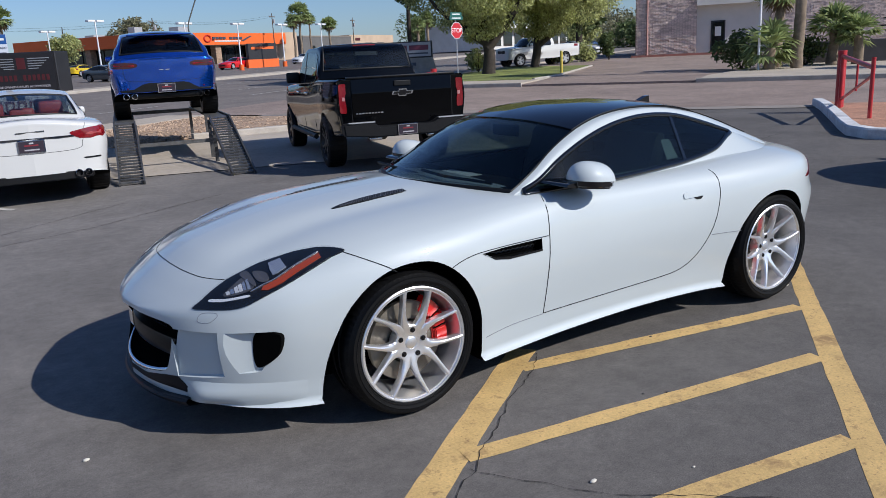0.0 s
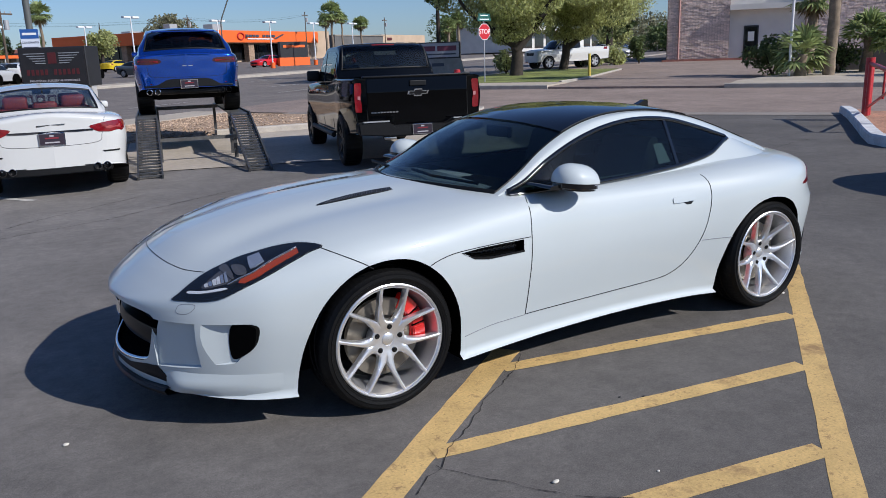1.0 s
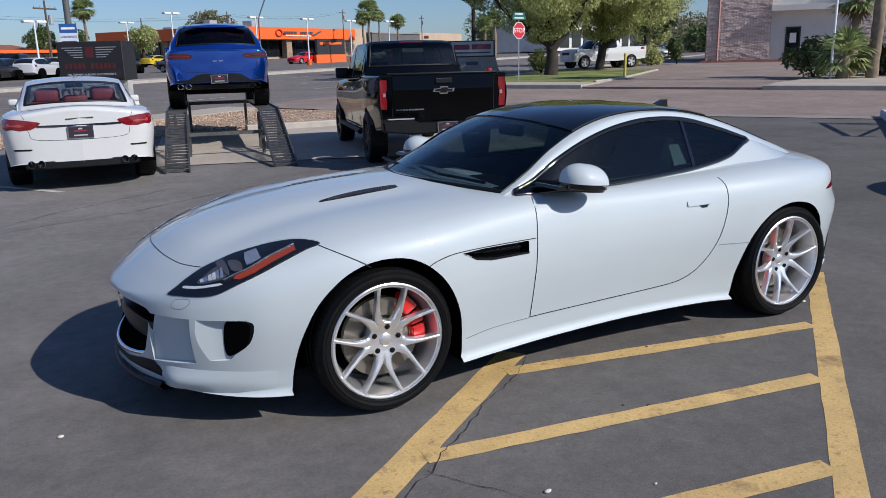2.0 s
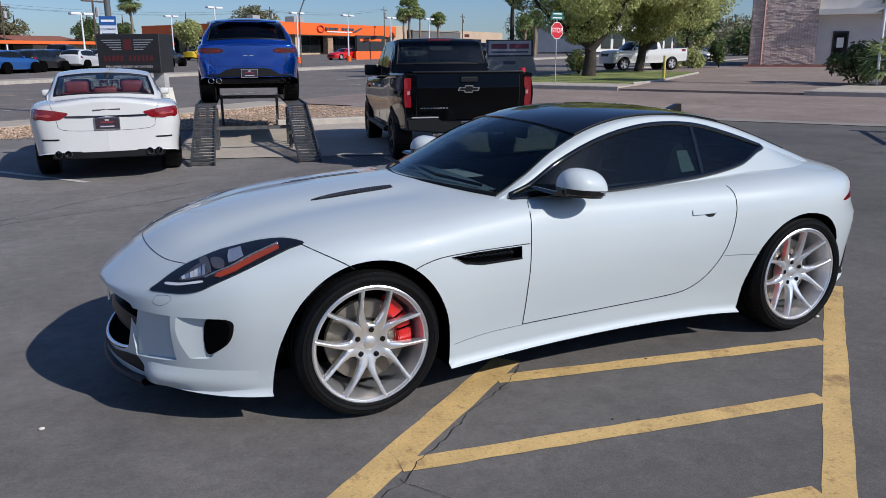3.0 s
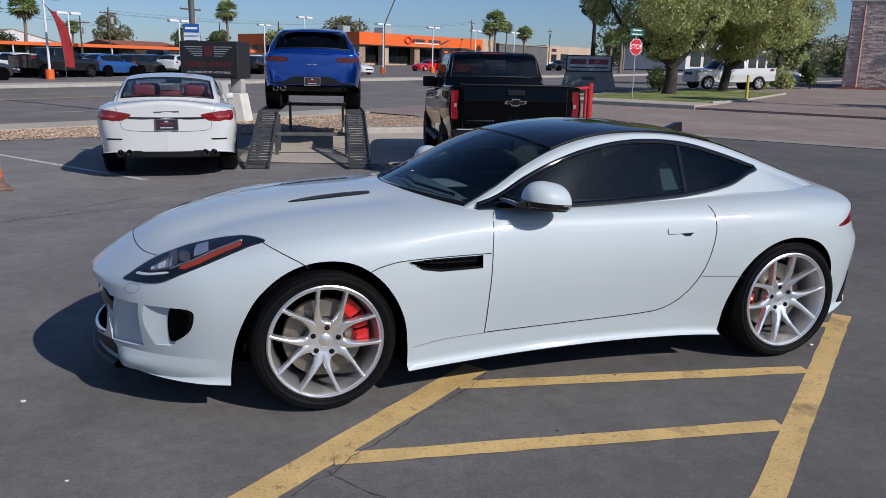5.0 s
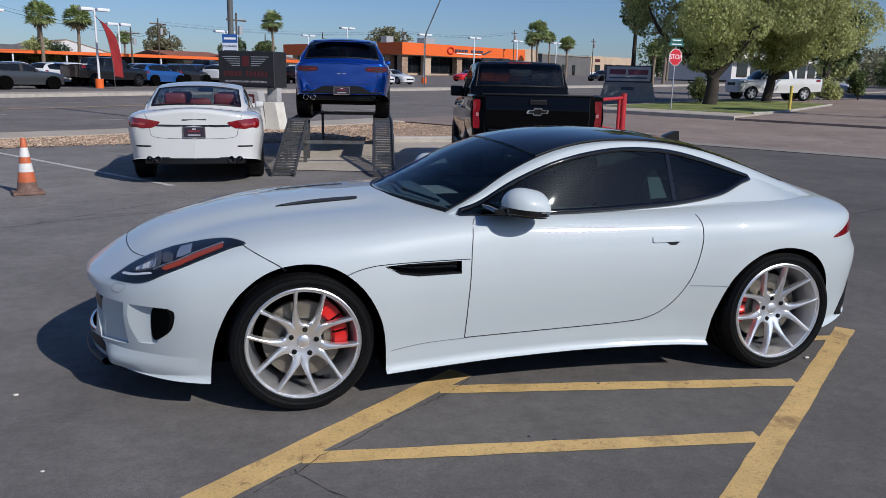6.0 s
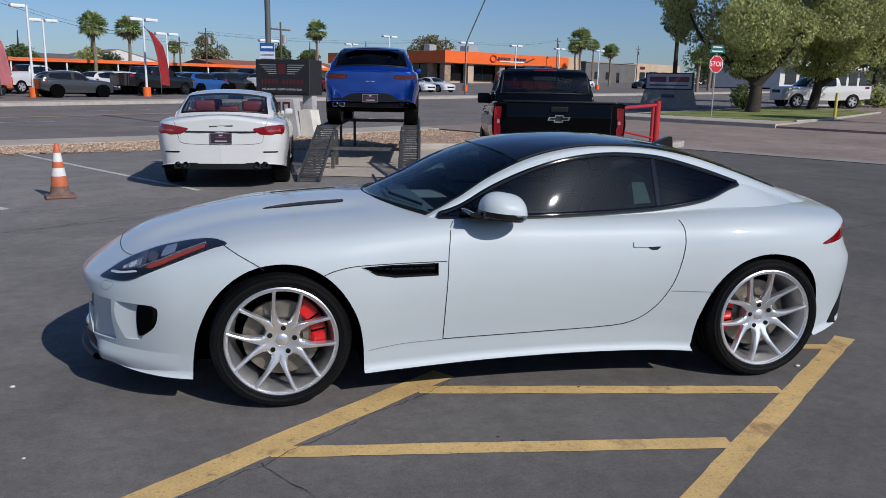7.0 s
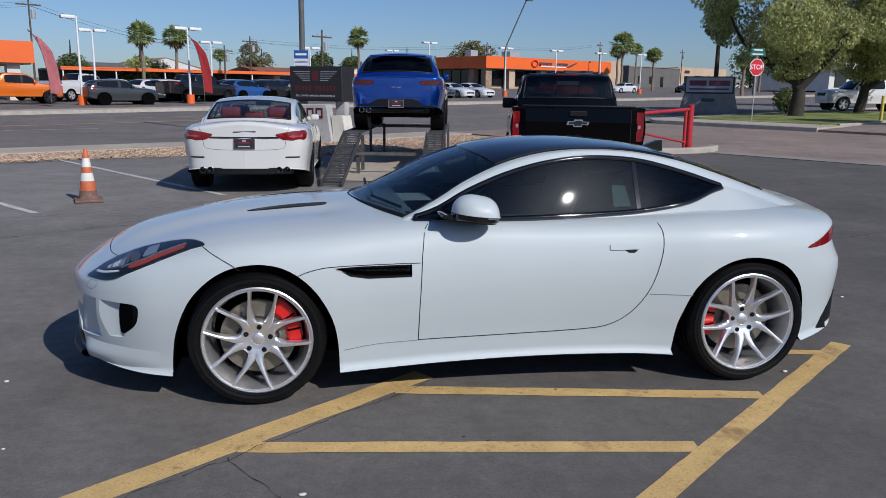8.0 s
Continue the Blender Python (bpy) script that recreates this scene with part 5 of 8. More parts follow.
    part("brake_disc", bm, M_STEELDISC, w, "bare steel brake disc", 40)
    bm = bmesh.new()

    def arc_block(r0, r1, d0, d1, y0, y1, bev):
        n = max(3, int((d1 - d0) / 6))
        out = [(r1 * math.cos(radians(oa + d0 + (d1 - d0) * k / n)), r1 * math.sin(radians(oa + d0 + (d1 - d0) * k / n))) for k in range(n + 1)]
        out += [(r0 * math.cos(radians(oa + d1 - (d1 - d0) * k / n)), r0 * math.sin(radians(oa + d1 - (d1 - d0) * k / n))) for k in range(n + 1)]
        t = prism(out, "y", y0, y1)
        bmesh.ops.bevel(t, geom=list(t.edges), offset=bev, segments=2, affect="EDGES")
        me = bpy.data.meshes.new("t")
        t.to_mesh(me)
        t.free()
        bm.from_mesh(me)
        bpy.data.meshes.remove(me)
    arc_block(0.140, 0.220, -span, span, 0.068 + inset, 0.125 + inset, 0.006)
    for d0, d1 in ((-span + 3, -13), (-9, 9), (13, span - 3)):
        arc_block(0.150, 0.214, d0, d1, 0.056 + inset, 0.075 + inset, 0.005)
    cal = part("brake_caliper", bm, M_CALIPER, w, "bright red brake caliper", 40)
    for d in (-11, 11):
        c = Vector((math.cos(radians(oa + d)), 0, math.sin(radians(oa + d))))
        part("caliper_slot", tube([c * 0.146 + Vector((0, 0.0665 + inset, 0)), c * 0.216 + Vector((0, 0.0665 + inset, 0))], 0.0045, 6), M_WELL, cal)
    for q in range(5):
        la = radians(turn + 72 * q)
        c = Vector((0.0625 * math.cos(la), depth(0.0625), 0.0625 * math.sin(la)))
        bm = tube([c + Vector((0, 0.01, 0)), c + Vector((0, -0.0035, 0))], 0.0125, 14)
        nut = part("lug_nut", bm, M_BLACK, w)
        bm = tube([c + Vector((0, -0.0035, 0)), c + Vector((0, -0.0075, 0))], 0.0075, 6)
        part("nut_socket", bm, M_BLACKGLOSS, nut)
    return w


def wheel_pose(x, y, z, s):
    return Matrix.Translation((x, y, z)) @ (Matrix.Identity(4) if s < 0 else Matrix.Rotation(math.pi, 4, "Z"))


for s in (-1, 1):
    alloy_wheel("wheel", coupe, wheel_pose(0, YC + s * 0.915, 0.343, s), 0.343, 0.272, 0.25, 82, 0.034, oa=22 if s < 0 else 158)
    alloy_wheel("wheel", coupe, wheel_pose(AXLE, YC + s * 0.935, 0.343, s), 0.343, 0.272, 0.29, 99, 0.06, oa=180 if s < 0 else 0, span=28, inset=0.035)

# ---- other vehicles ----
M_CARGLASS = mat("dark car glass", (0.010, 0.012, 0.014), 0.04, vary=0.2, scale=2, spec=0.4)
M_ALLOY2 = mat("grey alloy", (0.45, 0.45, 0.46), 0.4, metal=0.35)
M_DARKALLOY = mat("black alloy", (0.03, 0.03, 0.032), 0.35, metal=0.3)
SEDAN = dict(
    hull={"xs": (-0.95, -0.90, -0.75, -0.45, 0.0, 0.8, 1.6, 2.4, 3.1, 3.6, 3.97, 4.13, 4.19),
          "h": (0.0, 0.48, 0.75, 0.88, 0.95, 0.945, 0.935, 0.945, 0.965, 0.955, 0.89, 0.66, 0.0),
          "xc": (-0.95, -0.94, -0.90, -0.70, -0.2, 0.6, 1.5, 2.4, 3.2, 3.75, 4.10, 4.175, 4.19),
          "zs": (0.60, 0.62, 0.68, 0.76, 0.86, 0.94, 0.97, 0.99, 1.02, 1.02, 1.0, 0.985, 0.98),
          "zc": (0.62, 0.66, 0.72, 0.82, 0.95, 1.02, 1.03, 1.04, 1.08, 1.09, 1.085, 1.05, 1.03),
          "zb": (0.22, 0.22, 0.20, 0.19, 0.18, 0.18, 0.19, 0.19, 0.20, 0.27, 0.345, 0.375, 0.375),
          "ci": (0.0, 0.08, 0.10, 0.12, 0.15, 0.14, 0.12, 0.12, 0.14, 0.15, 0.13, 0.08, 0.0)},
    cabin={"xs": (0.85, 1.05, 1.35, 1.75, 2.2, 2.7, 3.05, 3.35, 3.60), "xc": (0.60, 0.90, 1.28, 1.75, 2.25, 2.75, 3.12, 3.45, 3.78),
           "zt": (1.02, 1.16, 1.33, 1.42, 1.44, 1.40, 1.32, 1.205, 1.055), "zr": (1.0, 1.10, 1.27, 1.365, 1.39, 1.35, 1.27, 1.165, 1.025),
           "hr": (0.70, 0.66, 0.61, 0.59, 0.585, 0.585, 0.595, 0.62, 0.64), "zw": (0.98, 1.07, 1.22, 1.31, 1.33, 1.29, 1.21, 1.11, 1.0),
           "hw": (0.76, 0.74, 0.70, 0.67, 0.66, 0.665, 0.68, 0.705, 0.715), "zb": (0.97, 0.98, 0.985, 0.99, 1.0, 1.01, 1.03, 1.08, 0.99),
           "hb": (0.80, 0.80, 0.80, 0.80, 0.80, 0.79, 0.78, 0.74, 0.725), "z0": (0.9,) * 9},
    wb=3.12, r=0.345, ww=0.26, ws=2, rf=(1.35, 2.62), rg=(2.93, 3.64), sw=(0.95, 3.25))
SUV = dict(
    hull={"xs": (-0.90, -0.86, -0.72, -0.42, 0.0, 0.7, 1.4, 2.1, 2.8, 3.25, 3.58, 3.72, 3.775),
          "h": (0.0, 0.52, 0.77, 0.89, 0.945, 0.935, 0.93, 0.94, 0.955, 0.945, 0.90, 0.74, 0.0),
          "xc": (-0.90, -0.89, -0.85, -0.65, -0.2, 0.5, 1.3, 2.1, 2.85, 3.35, 3.69, 3.765, 3.775),
          "zs": (0.72, 0.76, 0.84, 0.92, 1.0, 1.05, 1.07, 1.09, 1.11, 1.11, 1.09, 1.07, 1.06),
          "zc": (0.76, 0.82, 0.90, 0.98, 1.06, 1.10, 1.11, 1.12, 1.14, 1.14, 1.12, 1.10, 1.08),
          "zb": (0.30, 0.30, 0.28, 0.26, 0.25, 0.25, 0.25, 0.25, 0.26, 0.35, 0.45, 0.485, 0.49),
          "ci": (0.0, 0.08, 0.10, 0.12, 0.14, 0.13, 0.12, 0.12, 0.14, 0.15, 0.12, 0.08, 0.0)},
    cabin={"xs": (0.70, 0.88, 1.12, 1.5, 2.0, 2.5, 3.0, 3.34, 3.60), "xc": (0.48, 0.75, 1.08, 1.5, 2.0, 2.5, 3.05, 3.46, 3.745),
           "zt": (1.10, 1.27, 1.48, 1.59, 1.61, 1.60, 1.55, 1.42, 1.10), "zr": (1.08, 1.22, 1.42, 1.545, 1.565, 1.555, 1.49, 1.36, 1.08),
           "hr": (0.72, 0.69, 0.65, 0.63, 0.625, 0.615, 0.615, 0.66, 0.74), "zw": (1.07, 1.18, 1.36, 1.475, 1.50, 1.485, 1.42, 1.30, 1.06),
           "hw": (0.78, 0.76, 0.725, 0.70, 0.695, 0.69, 0.70, 0.75, 0.82), "zb": (1.06, 1.07, 1.075, 1.085, 1.09, 1.10, 1.14, 1.20, 1.05),
           "hb": (0.82, 0.82, 0.82, 0.82, 0.82, 0.82, 0.82, 0.82, 0.81), "h0": (0.82, 0.82, 0.82, 0.82, 0.83, 0.85, 0.87, 0.87, 0.82), "z0": (1.0,) * 9},
    wb=2.80, r=0.37, ww=0.28, ws=2, rf=(1.10, 2.98), rg=(3.15, 3.68), sw=(0.85, 3.1))
PICKUP = dict(
    hull={"xs": (-0.92, -0.90, -0.80, -0.5, 0.0, 0.8, 1.6, 2.4, 3.2, 3.74, 4.5, 4.92, 4.96, 4.98),
          "h": (0.0, 0.70, 0.90, 0.97, 1.02, 1.0, 0.99, 0.99, 1.0, 1.02, 1.0, 0.97, 0.93, 0.0),
          "xc": (-0.92, -0.915, -0.90, -0.65, -0.1, 0.75, 1.6, 2.4, 3.2, 3.74, 4.5, 4.95, 4.975, 4.98),
          "zs": (1.10, 1.15, 1.20, 1.23, 1.26, 1.29, 1.31, 1.33, 1.40, 1.41, 1.42, 1.42, 1.42, 1.42),
          "zc": (1.16, 1.22, 1.28, 1.31, 1.34, 1.36, 1.37, 1.37, 1.42, 1.425, 1.43, 1.43, 1.43, 1.43),
          "zb": (0.50, 0.48, 0.46, 0.45, 0.45, 0.45, 0.45, 0.45, 0.48, 0.50, 0.55, 0.60, 0.62, 0.62),
          "ci": (0.0, 0.08, 0.10, 0.10, 0.11, 0.10, 0.09, 0.08, 0.07, 0.07, 0.06, 0.05, 0.04, 0.0)},
    cabin={"xs": (0.62, 0.80, 1.05, 1.4, 1.8, 2.2, 2.55, 2.80, 2.92), "xc": (0.45, 0.68, 0.98, 1.4, 1.8, 2.22, 2.62, 2.88, 3.02),
           "zt": (1.36, 1.56, 1.83, 1.965, 1.99, 1.985, 1.97, 1.84, 1.37), "zr": (1.34, 1.51, 1.77, 1.915, 1.94, 1.943, 1.942, 1.815, 1.36),
           "hr": (0.80, 0.77, 0.73, 0.715, 0.71, 0.71, 0.71, 0.74, 0.80), "zw": (1.33, 1.47, 1.70, 1.84, 1.86, 1.85, 1.81, 1.65, 1.35),
           "hw": (0.87, 0.855, 0.815, 0.79, 0.785, 0.785, 0.79, 0.815, 0.86), "zb": (1.30, 1.31, 1.31, 1.32, 1.33, 1.34, 1.37, 1.50, 1.36),
           "hb": (0.90, 0.90, 0.90, 0.89, 0.885, 0.88, 0.88, 0.87, 0.87), "z0": (1.15,) * 9},
    wb=3.74, r=0.42, ww=0.28, ws=2, rf=(1.05, 2.55), rg=(2.66, 2.98), sw=(0.75, 2.62))
WHEEL_MESH = {}
M_SIGNRED0 = mat("plate dark red", (0.22, 0.02, 0.03), 0.5)
M_PLATEGREY = mat("plate pale grey", (0.42, 0.40, 0.42), 0.5)


def simple_wheel(parent, x, y, r, ww, s, alloy, far):
    """A tyre with a spoked rim; alike wheels share their meshes."""
    key = (round(r, 3), ww, alloy.name, far)
    if key not in WHEEL_MESH:
        n = 24 if far else 48
        bm = bmesh.new()
        rim = r * 0.70
        put_lathe(bm, [(rim, 0.012), (rim - 0.012, 0.0), (rim - 0.025, 0.02), (rim - 0.04, ww * 0.7)], n)
        put_lathe(bm, [(0.001, 0.02), (0.05, 0.02), (0.07, 0.03), (0.075, 0.09)], 16)
        sb = bm if far else bmesh.new()
        for q in range(5 if far else 1):
            for o in (-1, 1) if far else (1,):
                a0 = 2 * math.pi * q / 5 + o * 0.14
                a1 = 2 * math.pi * q / 5 + o * 0.20
                p0, p1 = Vector((0.05 * math.cos(a0), 0.03, 0.05 * math.sin(a0))), Vector((rim * 0.97 * math.cos(a1), 0.008, rim * 0.97 * math.sin(a1)))
                t = Vector((-math.sin(a1), 0, math.cos(a1))) * (0.034 if far else 0.018)
                vs = [sb.verts.new(p) for p in (p0 - t, p0 + t, p1 + t, p1 - t)]
                f = sb.faces.new(vs)
                rr = bmesh.ops.extrude_face_region(sb, geom=[f])
                for v in [g for g in rr["geom"] if isinstance(g, bmesh.types.BMVert)]:
                    v.co.y += 0.03
        bmesh.ops.recalc_face_normals(bm, faces=bm.faces)
        w = part("wheel", bm, alloy, None, smooth=35)
        sm = None
        if not far:
            bmesh.ops.recalc_face_normals(sb, faces=sb.faces)
            so = part("spoke", sb, alloy, None)
            sm = so.data
            bpy.data.objects.remove(so)
        bm = bmesh.new()
        put_lathe(bm, [(rim - 0.03, 0.075), (0.03, 0.075)], n)
        put_lathe(bm, [(rim, 0.012), (rim + 0.01, 0.0), (rim + (r - rim) * 0.5, -0.012), (r - 0.02, 0.004), (r, 0.035), (r, ww - 0.035), (r - 0.02, ww), (rim * 0.6, ww)], n)
        if not far:
            put_tread(bm, [(r - 0.03, 0.004, 0), (r - 0.008, 0.012, 0.012), (r + 0.002, 0.03, 0.014), (r + 0.003, 0.07, 0.012), (r + 0.003, ww - 0.06, 0.012), (r, ww - 0.03, 0.012), (r - 0.02, ww, 0)], 108)
        ty = part("tyre", bm, M_RUBBER, w, smooth=35)
        WHEEL_MESH[key] = (w.data, ty.data, sm)
        bpy.data.objects.remove(ty)
        bpy.data.objects.remove(w)
    wm, tm, sm = WHEEL_MESH[key]
    w = new("wheel", wm)
    w.parent = parent
    w.matrix_basis = wheel_pose(x, y, r, s)
    t = new("tyre", tm)
    t.parent = w
    for q in range(10 if sm else 0):
        sp = new("spoke", sm)
        sp.parent = w
        sp.matrix_basis = Matrix.Rotation(2 * math.pi * (q // 2) / 5 + (q % 2) * 0.40, 4, "Y")
    return w


def vehicle(name, kind, paint, m, label, category="car", group="", far=True, alloy=None, glass=None, lift=0.0, cutters=(), clad=None):
    """A car whose nose points along -x of the pose m. Returns its empty, the skin to lay trim on, and the cabin grid."""
    k = kind
    top = empty(name, m, label, category, group)
    bm = hull(k["hull"], nu=60 if far else 120, sub=(2, 1, 2, 2, 2, 2, 2, 2, 3) if far else (3, 2, 3, 3, 3, 3, 4, 4, 5))
    sk = Skin(bm)
    cs = []
    for x in (0.0, k["wb"]):
        for s in (-1, 1):
            c = bmesh.new()
            mm = Matrix.Translation((x, s * 1.15, k["r"] + lift)) @ (Matrix.Identity(4) if s < 0 else Matrix.Rotation(math.pi, 4, "Z"))
            put_lathe(c, [(0.0, 0.0), (k["r"] * 1.13, 0.0), (k["r"] * 1.13, 0.55), (0.0, 0.55)], 40, mm, 1)
            bmesh.ops.remove_doubles(c, verts=c.verts, dist=1e-4)
            bmesh.ops.recalc_face_normals(c, faces=c.faces)
            cs.append(c)
    bm = boolean(bm, cs + list(cutters))
    bm.normal_update()
    for f in bm.faces:
        if f.normal.z < -0.75 and f.calc_center_median().z < 0.6:
            f.material_index = 1
    g = glass or M_CARGLASS
    if g is not M_CARGLASS:
        bm.normal_update()
        x0, x1 = k["cabin"]["xs"][0] + 0.1, k["cabin"]["xs"][-1] - 0.1
        lim = min(k["cabin"]["hb"]) - 0.08
        bmesh.ops.delete(bm, geom=[f for f in bm.faces if f.normal.z > 0.5 and f.calc_center_median().z > 0.85 and x0 < f.calc_center_median().x < x1 and abs(f.calc_center_median().y) < lim], context="FACES")
    ob = part("body", bm, [paint, M_WELL], top)
    sk.restore(ob)
    P, R = cabin(k["cabin"], nu=48 if far else 96, sub=(2, 4, 3, 6) if far else (3, 8, 5, 12))

    def at(x, j):
        return min(range(len(P[-1])), key=lambda i: abs(P[-1][i][j].x - x))
    n = len(P[-1]) - 1
    a, q = at(k["sw"][0], R[1]), at(k["sw"][1], R[1])
    w1, r0, r1 = at(k["rf"][0], R[4]), at(k["rg"][0], R[4]), at(k["rg"][1], R[4])
    shell = bmesh.new()
    for args in ((0, n, R[0], R[1]), (0, n, R[2], R[3]), (0, a, R[1], R[2]), (q, n, R[1], R[2]), (w1, r0, R[3], R[4]), (r1, n, R[3], R[4])):
        if args[1] > args[0]:
            t = sheet(P, (-1, 1), *args)
            me = bpy.data.meshes.new("t")
            t.to_mesh(me)
            t.free()
            shell.from_mesh(me)
            bpy.data.meshes.remove(me)
    bmesh.ops.remove_doubles(shell, verts=shell.verts, dist=0.0005)
    part("roof", shell, paint, top, smooth=50)
    part("windscreen", sheet(P, (-1, 1), 1, w1, R[3], R[4], 0.006), g, top, smooth=60)
    part("rear_window", sheet(P, (-1, 1), r0, r1, R[3], R[4], 0.006), g, top, smooth=60)
    if not far:
        ring = [P[-1][r0][j] for j in range(R[3], R[4])] + [P[1][r0][j] for j in range(R[4], R[3], -1)] + [P[1][i][R[3]] for i in range(r0, r1)] + [P[1][r1][j] for j in range(R[3], R[4])] + [P[-1][r1][j] for j in range(R[4], R[3], -1)] + [P[-1][i][R[3]] for i in range(r1, r0 - 1, -1)]
        part("window_seal", tube(ring, 0.016, 6), M_BLACK, top, smooth=60)
    for s in (-1, 1):
        mid = (a + q) // 2
        for i0, i1 in ((a, mid - 1), (mid + 1, q)):
            part("side_window", sheet(P, (s,), i0, i1, R[1], R[2], 0.006), g, top, smooth=60)
        part("window_pillar", sheet(P, (s,), mid - 1, mid + 1, R[1], R[2], 0.008), M_BLACK, top)
        for x in (0.0, k["wb"]):
            simple_wheel(top, x, s * (k["hull"]["h"][4] - 0.01), k["r"], k["ww"], s, alloy or M_ALLOY2, far)
        mb = bmesh.new()
        mx = k["sw"][0] + 0.08
        mw = 0.125 if k is PICKUP else 0.075
        put_box(mb, mx, mx + 0.12, s * (k["cabin"]["hb"][0] + 0.10) - mw, s * (k["cabin"]["hb"][0] + 0.10) + mw, k["cabin"]["zb"][1] + 0.01, k["cabin"]["zb"][1] + (0.21 if k is PICKUP else 0.12), None, 0.035, 3)
        put_box(mb, mx + 0.02, mx + 0.10, min(s * k["cabin"]["hw"][0], s * (k["cabin"]["hb"][0] + 0.02)), max(s * k["cabin"]["hw"][0], s * (k["cabin"]["hb"][0] + 0.02)), k["cabin"]["zb"][1] + 0.02, k["cabin"]["zb"][1] + 0.08)
        part("wing_mirror", mb, paint if not clad else clad, top, smooth=40)
    # head and tail lamps
    H = k["hull"]
    for s in (-1, 1):
        z = H["zs"][3] - 0.06
        lp = smooth_line([(-0.66, z - 0.05), (-0.45, z - 0.02), (-0.30, z + 0.05), (-0.45, z + 0.06), (-0.62, z + 0.02)], 3, True)
        part("headlamp", patch(sk.bvh, lp, "y", s, 0.004, 0.02, 0.06), M_CHROME, top)
        if far:
            xt = H["xs"][-4]
            zt = H["zs"][-3] - 0.10
            tp = [(xt - 0.05, zt - 0.1), (xt + 0.3, zt - 0.1), (xt + 0.3, zt + 0.08), (xt + 0.02, zt + 0.06)]
            part("tail_lamp", patch(sk.bvh, tp, "y", s, 0.004, 0.02, 0.06), M_REDLENS, top)
    if far:
        zg = H["zs"][1] - 0.12
        part("grille", patch(sk.bvh, [(-0.45, zg - 0.12), (0.45, zg - 0.12), (0.48, zg + 0.08), (-0.48, zg + 0.08)], "x", 1, 0.004, 0.02, 0.1), M_BLACK, top)
    return top, sk, (P, R)


def heading(x, y, z, deg):
    """A pose whose -x axis points deg degrees clockwise from +y."""
    return Matrix.Translation((x, y, z)) @ Matrix.Rotation(radians(-90 - deg), 4, "Z")


def plate(parent, x, y, z, w=0.31, h=0.16, tilt=0):
    """A dealer plate: chrome frame, dark print with a red mark and pale bars."""
    p = part("licence_plate", box(x, x + 0.012, y - w / 2, y + w / 2, z - h / 2, z + h / 2, None, 0.004), M_CHROME, parent, "dealer plate in a chrome frame")
    part("plate_print", box(x + 0.012, x + 0.015, y - w / 2 + 0.012, y + w / 2 - 0.012, z - h / 2 + 0.012, z + h / 2 - 0.012), M_PLATE, p)
    part("plate_mark", box(x + 0.015, x + 0.017, y - 0.08, y + 0.08, z + 0.008, z + 0.026), M_SIGNRED0, p)
    part("plate_mark", box(x + 0.015, x + 0.017, y - 0.025, y + 0.025, z + 0.035, z + 0.055), M_PLATEGREY, p)
    part("plate_bar", box(x + 0.015, x + 0.017, y - 0.085, y + 0.085, z - 0.046, z - 0.030), M_PLATEGREY, p)
    return p


# the white sedan
M_SEDANWHITE = mat("warm white paint", (0.62, 0.615, 0.59), 0.25, vary=0.01, scale=2, coat=0.8)
M_DARKCHROME = mat("dark chrome", (0.25, 0.25, 0.26), 0.2, metal=1.0)
M_REDLEATHER = mat("red leather", (0.32, 0.05, 0.045), 0.5, vary=0.1, scale=10)
sedan, sk, grid = vehicle("sedan", SEDAN, M_SEDANWHITE, heading(-0.62 + 3.12 * 0.05, 8.35 + 3.12 * 0.998, 0, 3), "white four-door luxury sedan with red seats, parked tail-out", "car", "", False, M_DARKALLOY, tint_glass("sedan glass", (0.80, 0.83, 0.83)))
B = sk.bvh
for s in (-1, 1):
    tl = [(s * 0.455, 0.888), (s * 0.475, 0.902), (s * 0.60, 0.926), (s * 0.74, 0.945), (s * 0.84, 0.952), (s * 0.885, 0.942), (s * 0.90, 0.90), (s * 0.892, 0.835), (s * 0.86, 0.808), (s * 0.70, 0.802), (s * 0.57, 0.812), (s * 0.49, 0.850)]
    t = part("tail_lamp", patch(B, tl, "x", -1, 0.006, 0.02, 0.04), M_REDLENS, sedan, "red tail lamp with a clear inner strip", 40)
    part("lamp_strip", patch(B, [(s * 0.64, 0.862), (s * 0.70, 0.882), (s * 0.84, 0.895), (s * 0.84, 0.848), (s * 0.70, 0.842)], "x", -1, 0.010, 0.01, 0.04), mat("clear pink lens", (0.36, 0.06, 0.06), 0.15, coat=0.6), t)
    part("bumper_slot", patch(B, [(s * 0.58, 0.560)] + [(s * (0.60 + 0.02 * q), 0.566) for q in range(11)] + [(s * 0.80, 0.548)] + [(s * (0.78 - 0.02 * q), 0.545) for q in range(10)], "x", -1, 0.004, 0.015, 0.02), M_BLACK, sedan)
    for o in (0.50, 0.615):
        bm = bmesh.new()
        put_lathe(bm, [(0.044, 0.10), (0.047, 0.0), (0.041, -0.004), (0.037, 0.02), (0.0, 0.06)], 24, Matrix.Translation((4.20 - 0.10 * (o - 0.5) * 2, s * o, 0.372)) @ Matrix.Rotation(radians(90), 4, "Z"))
        part("exhaust_tip", bm, M_DARKCHROME, sedan, "dark chrome exhaust tip", 50)
    for ln in ([(s * 0.66, 1.0), (s * 0.62, 0.90), (s * 0.60, 0.78), (s * 0.52, 0.68), (s * 0.0, 0.66)],):
        fl = smooth_line(ln, 8)
        part("shut_line", ribbon(B, fl, "x", -1, 0.005), M_GAP, sedan)
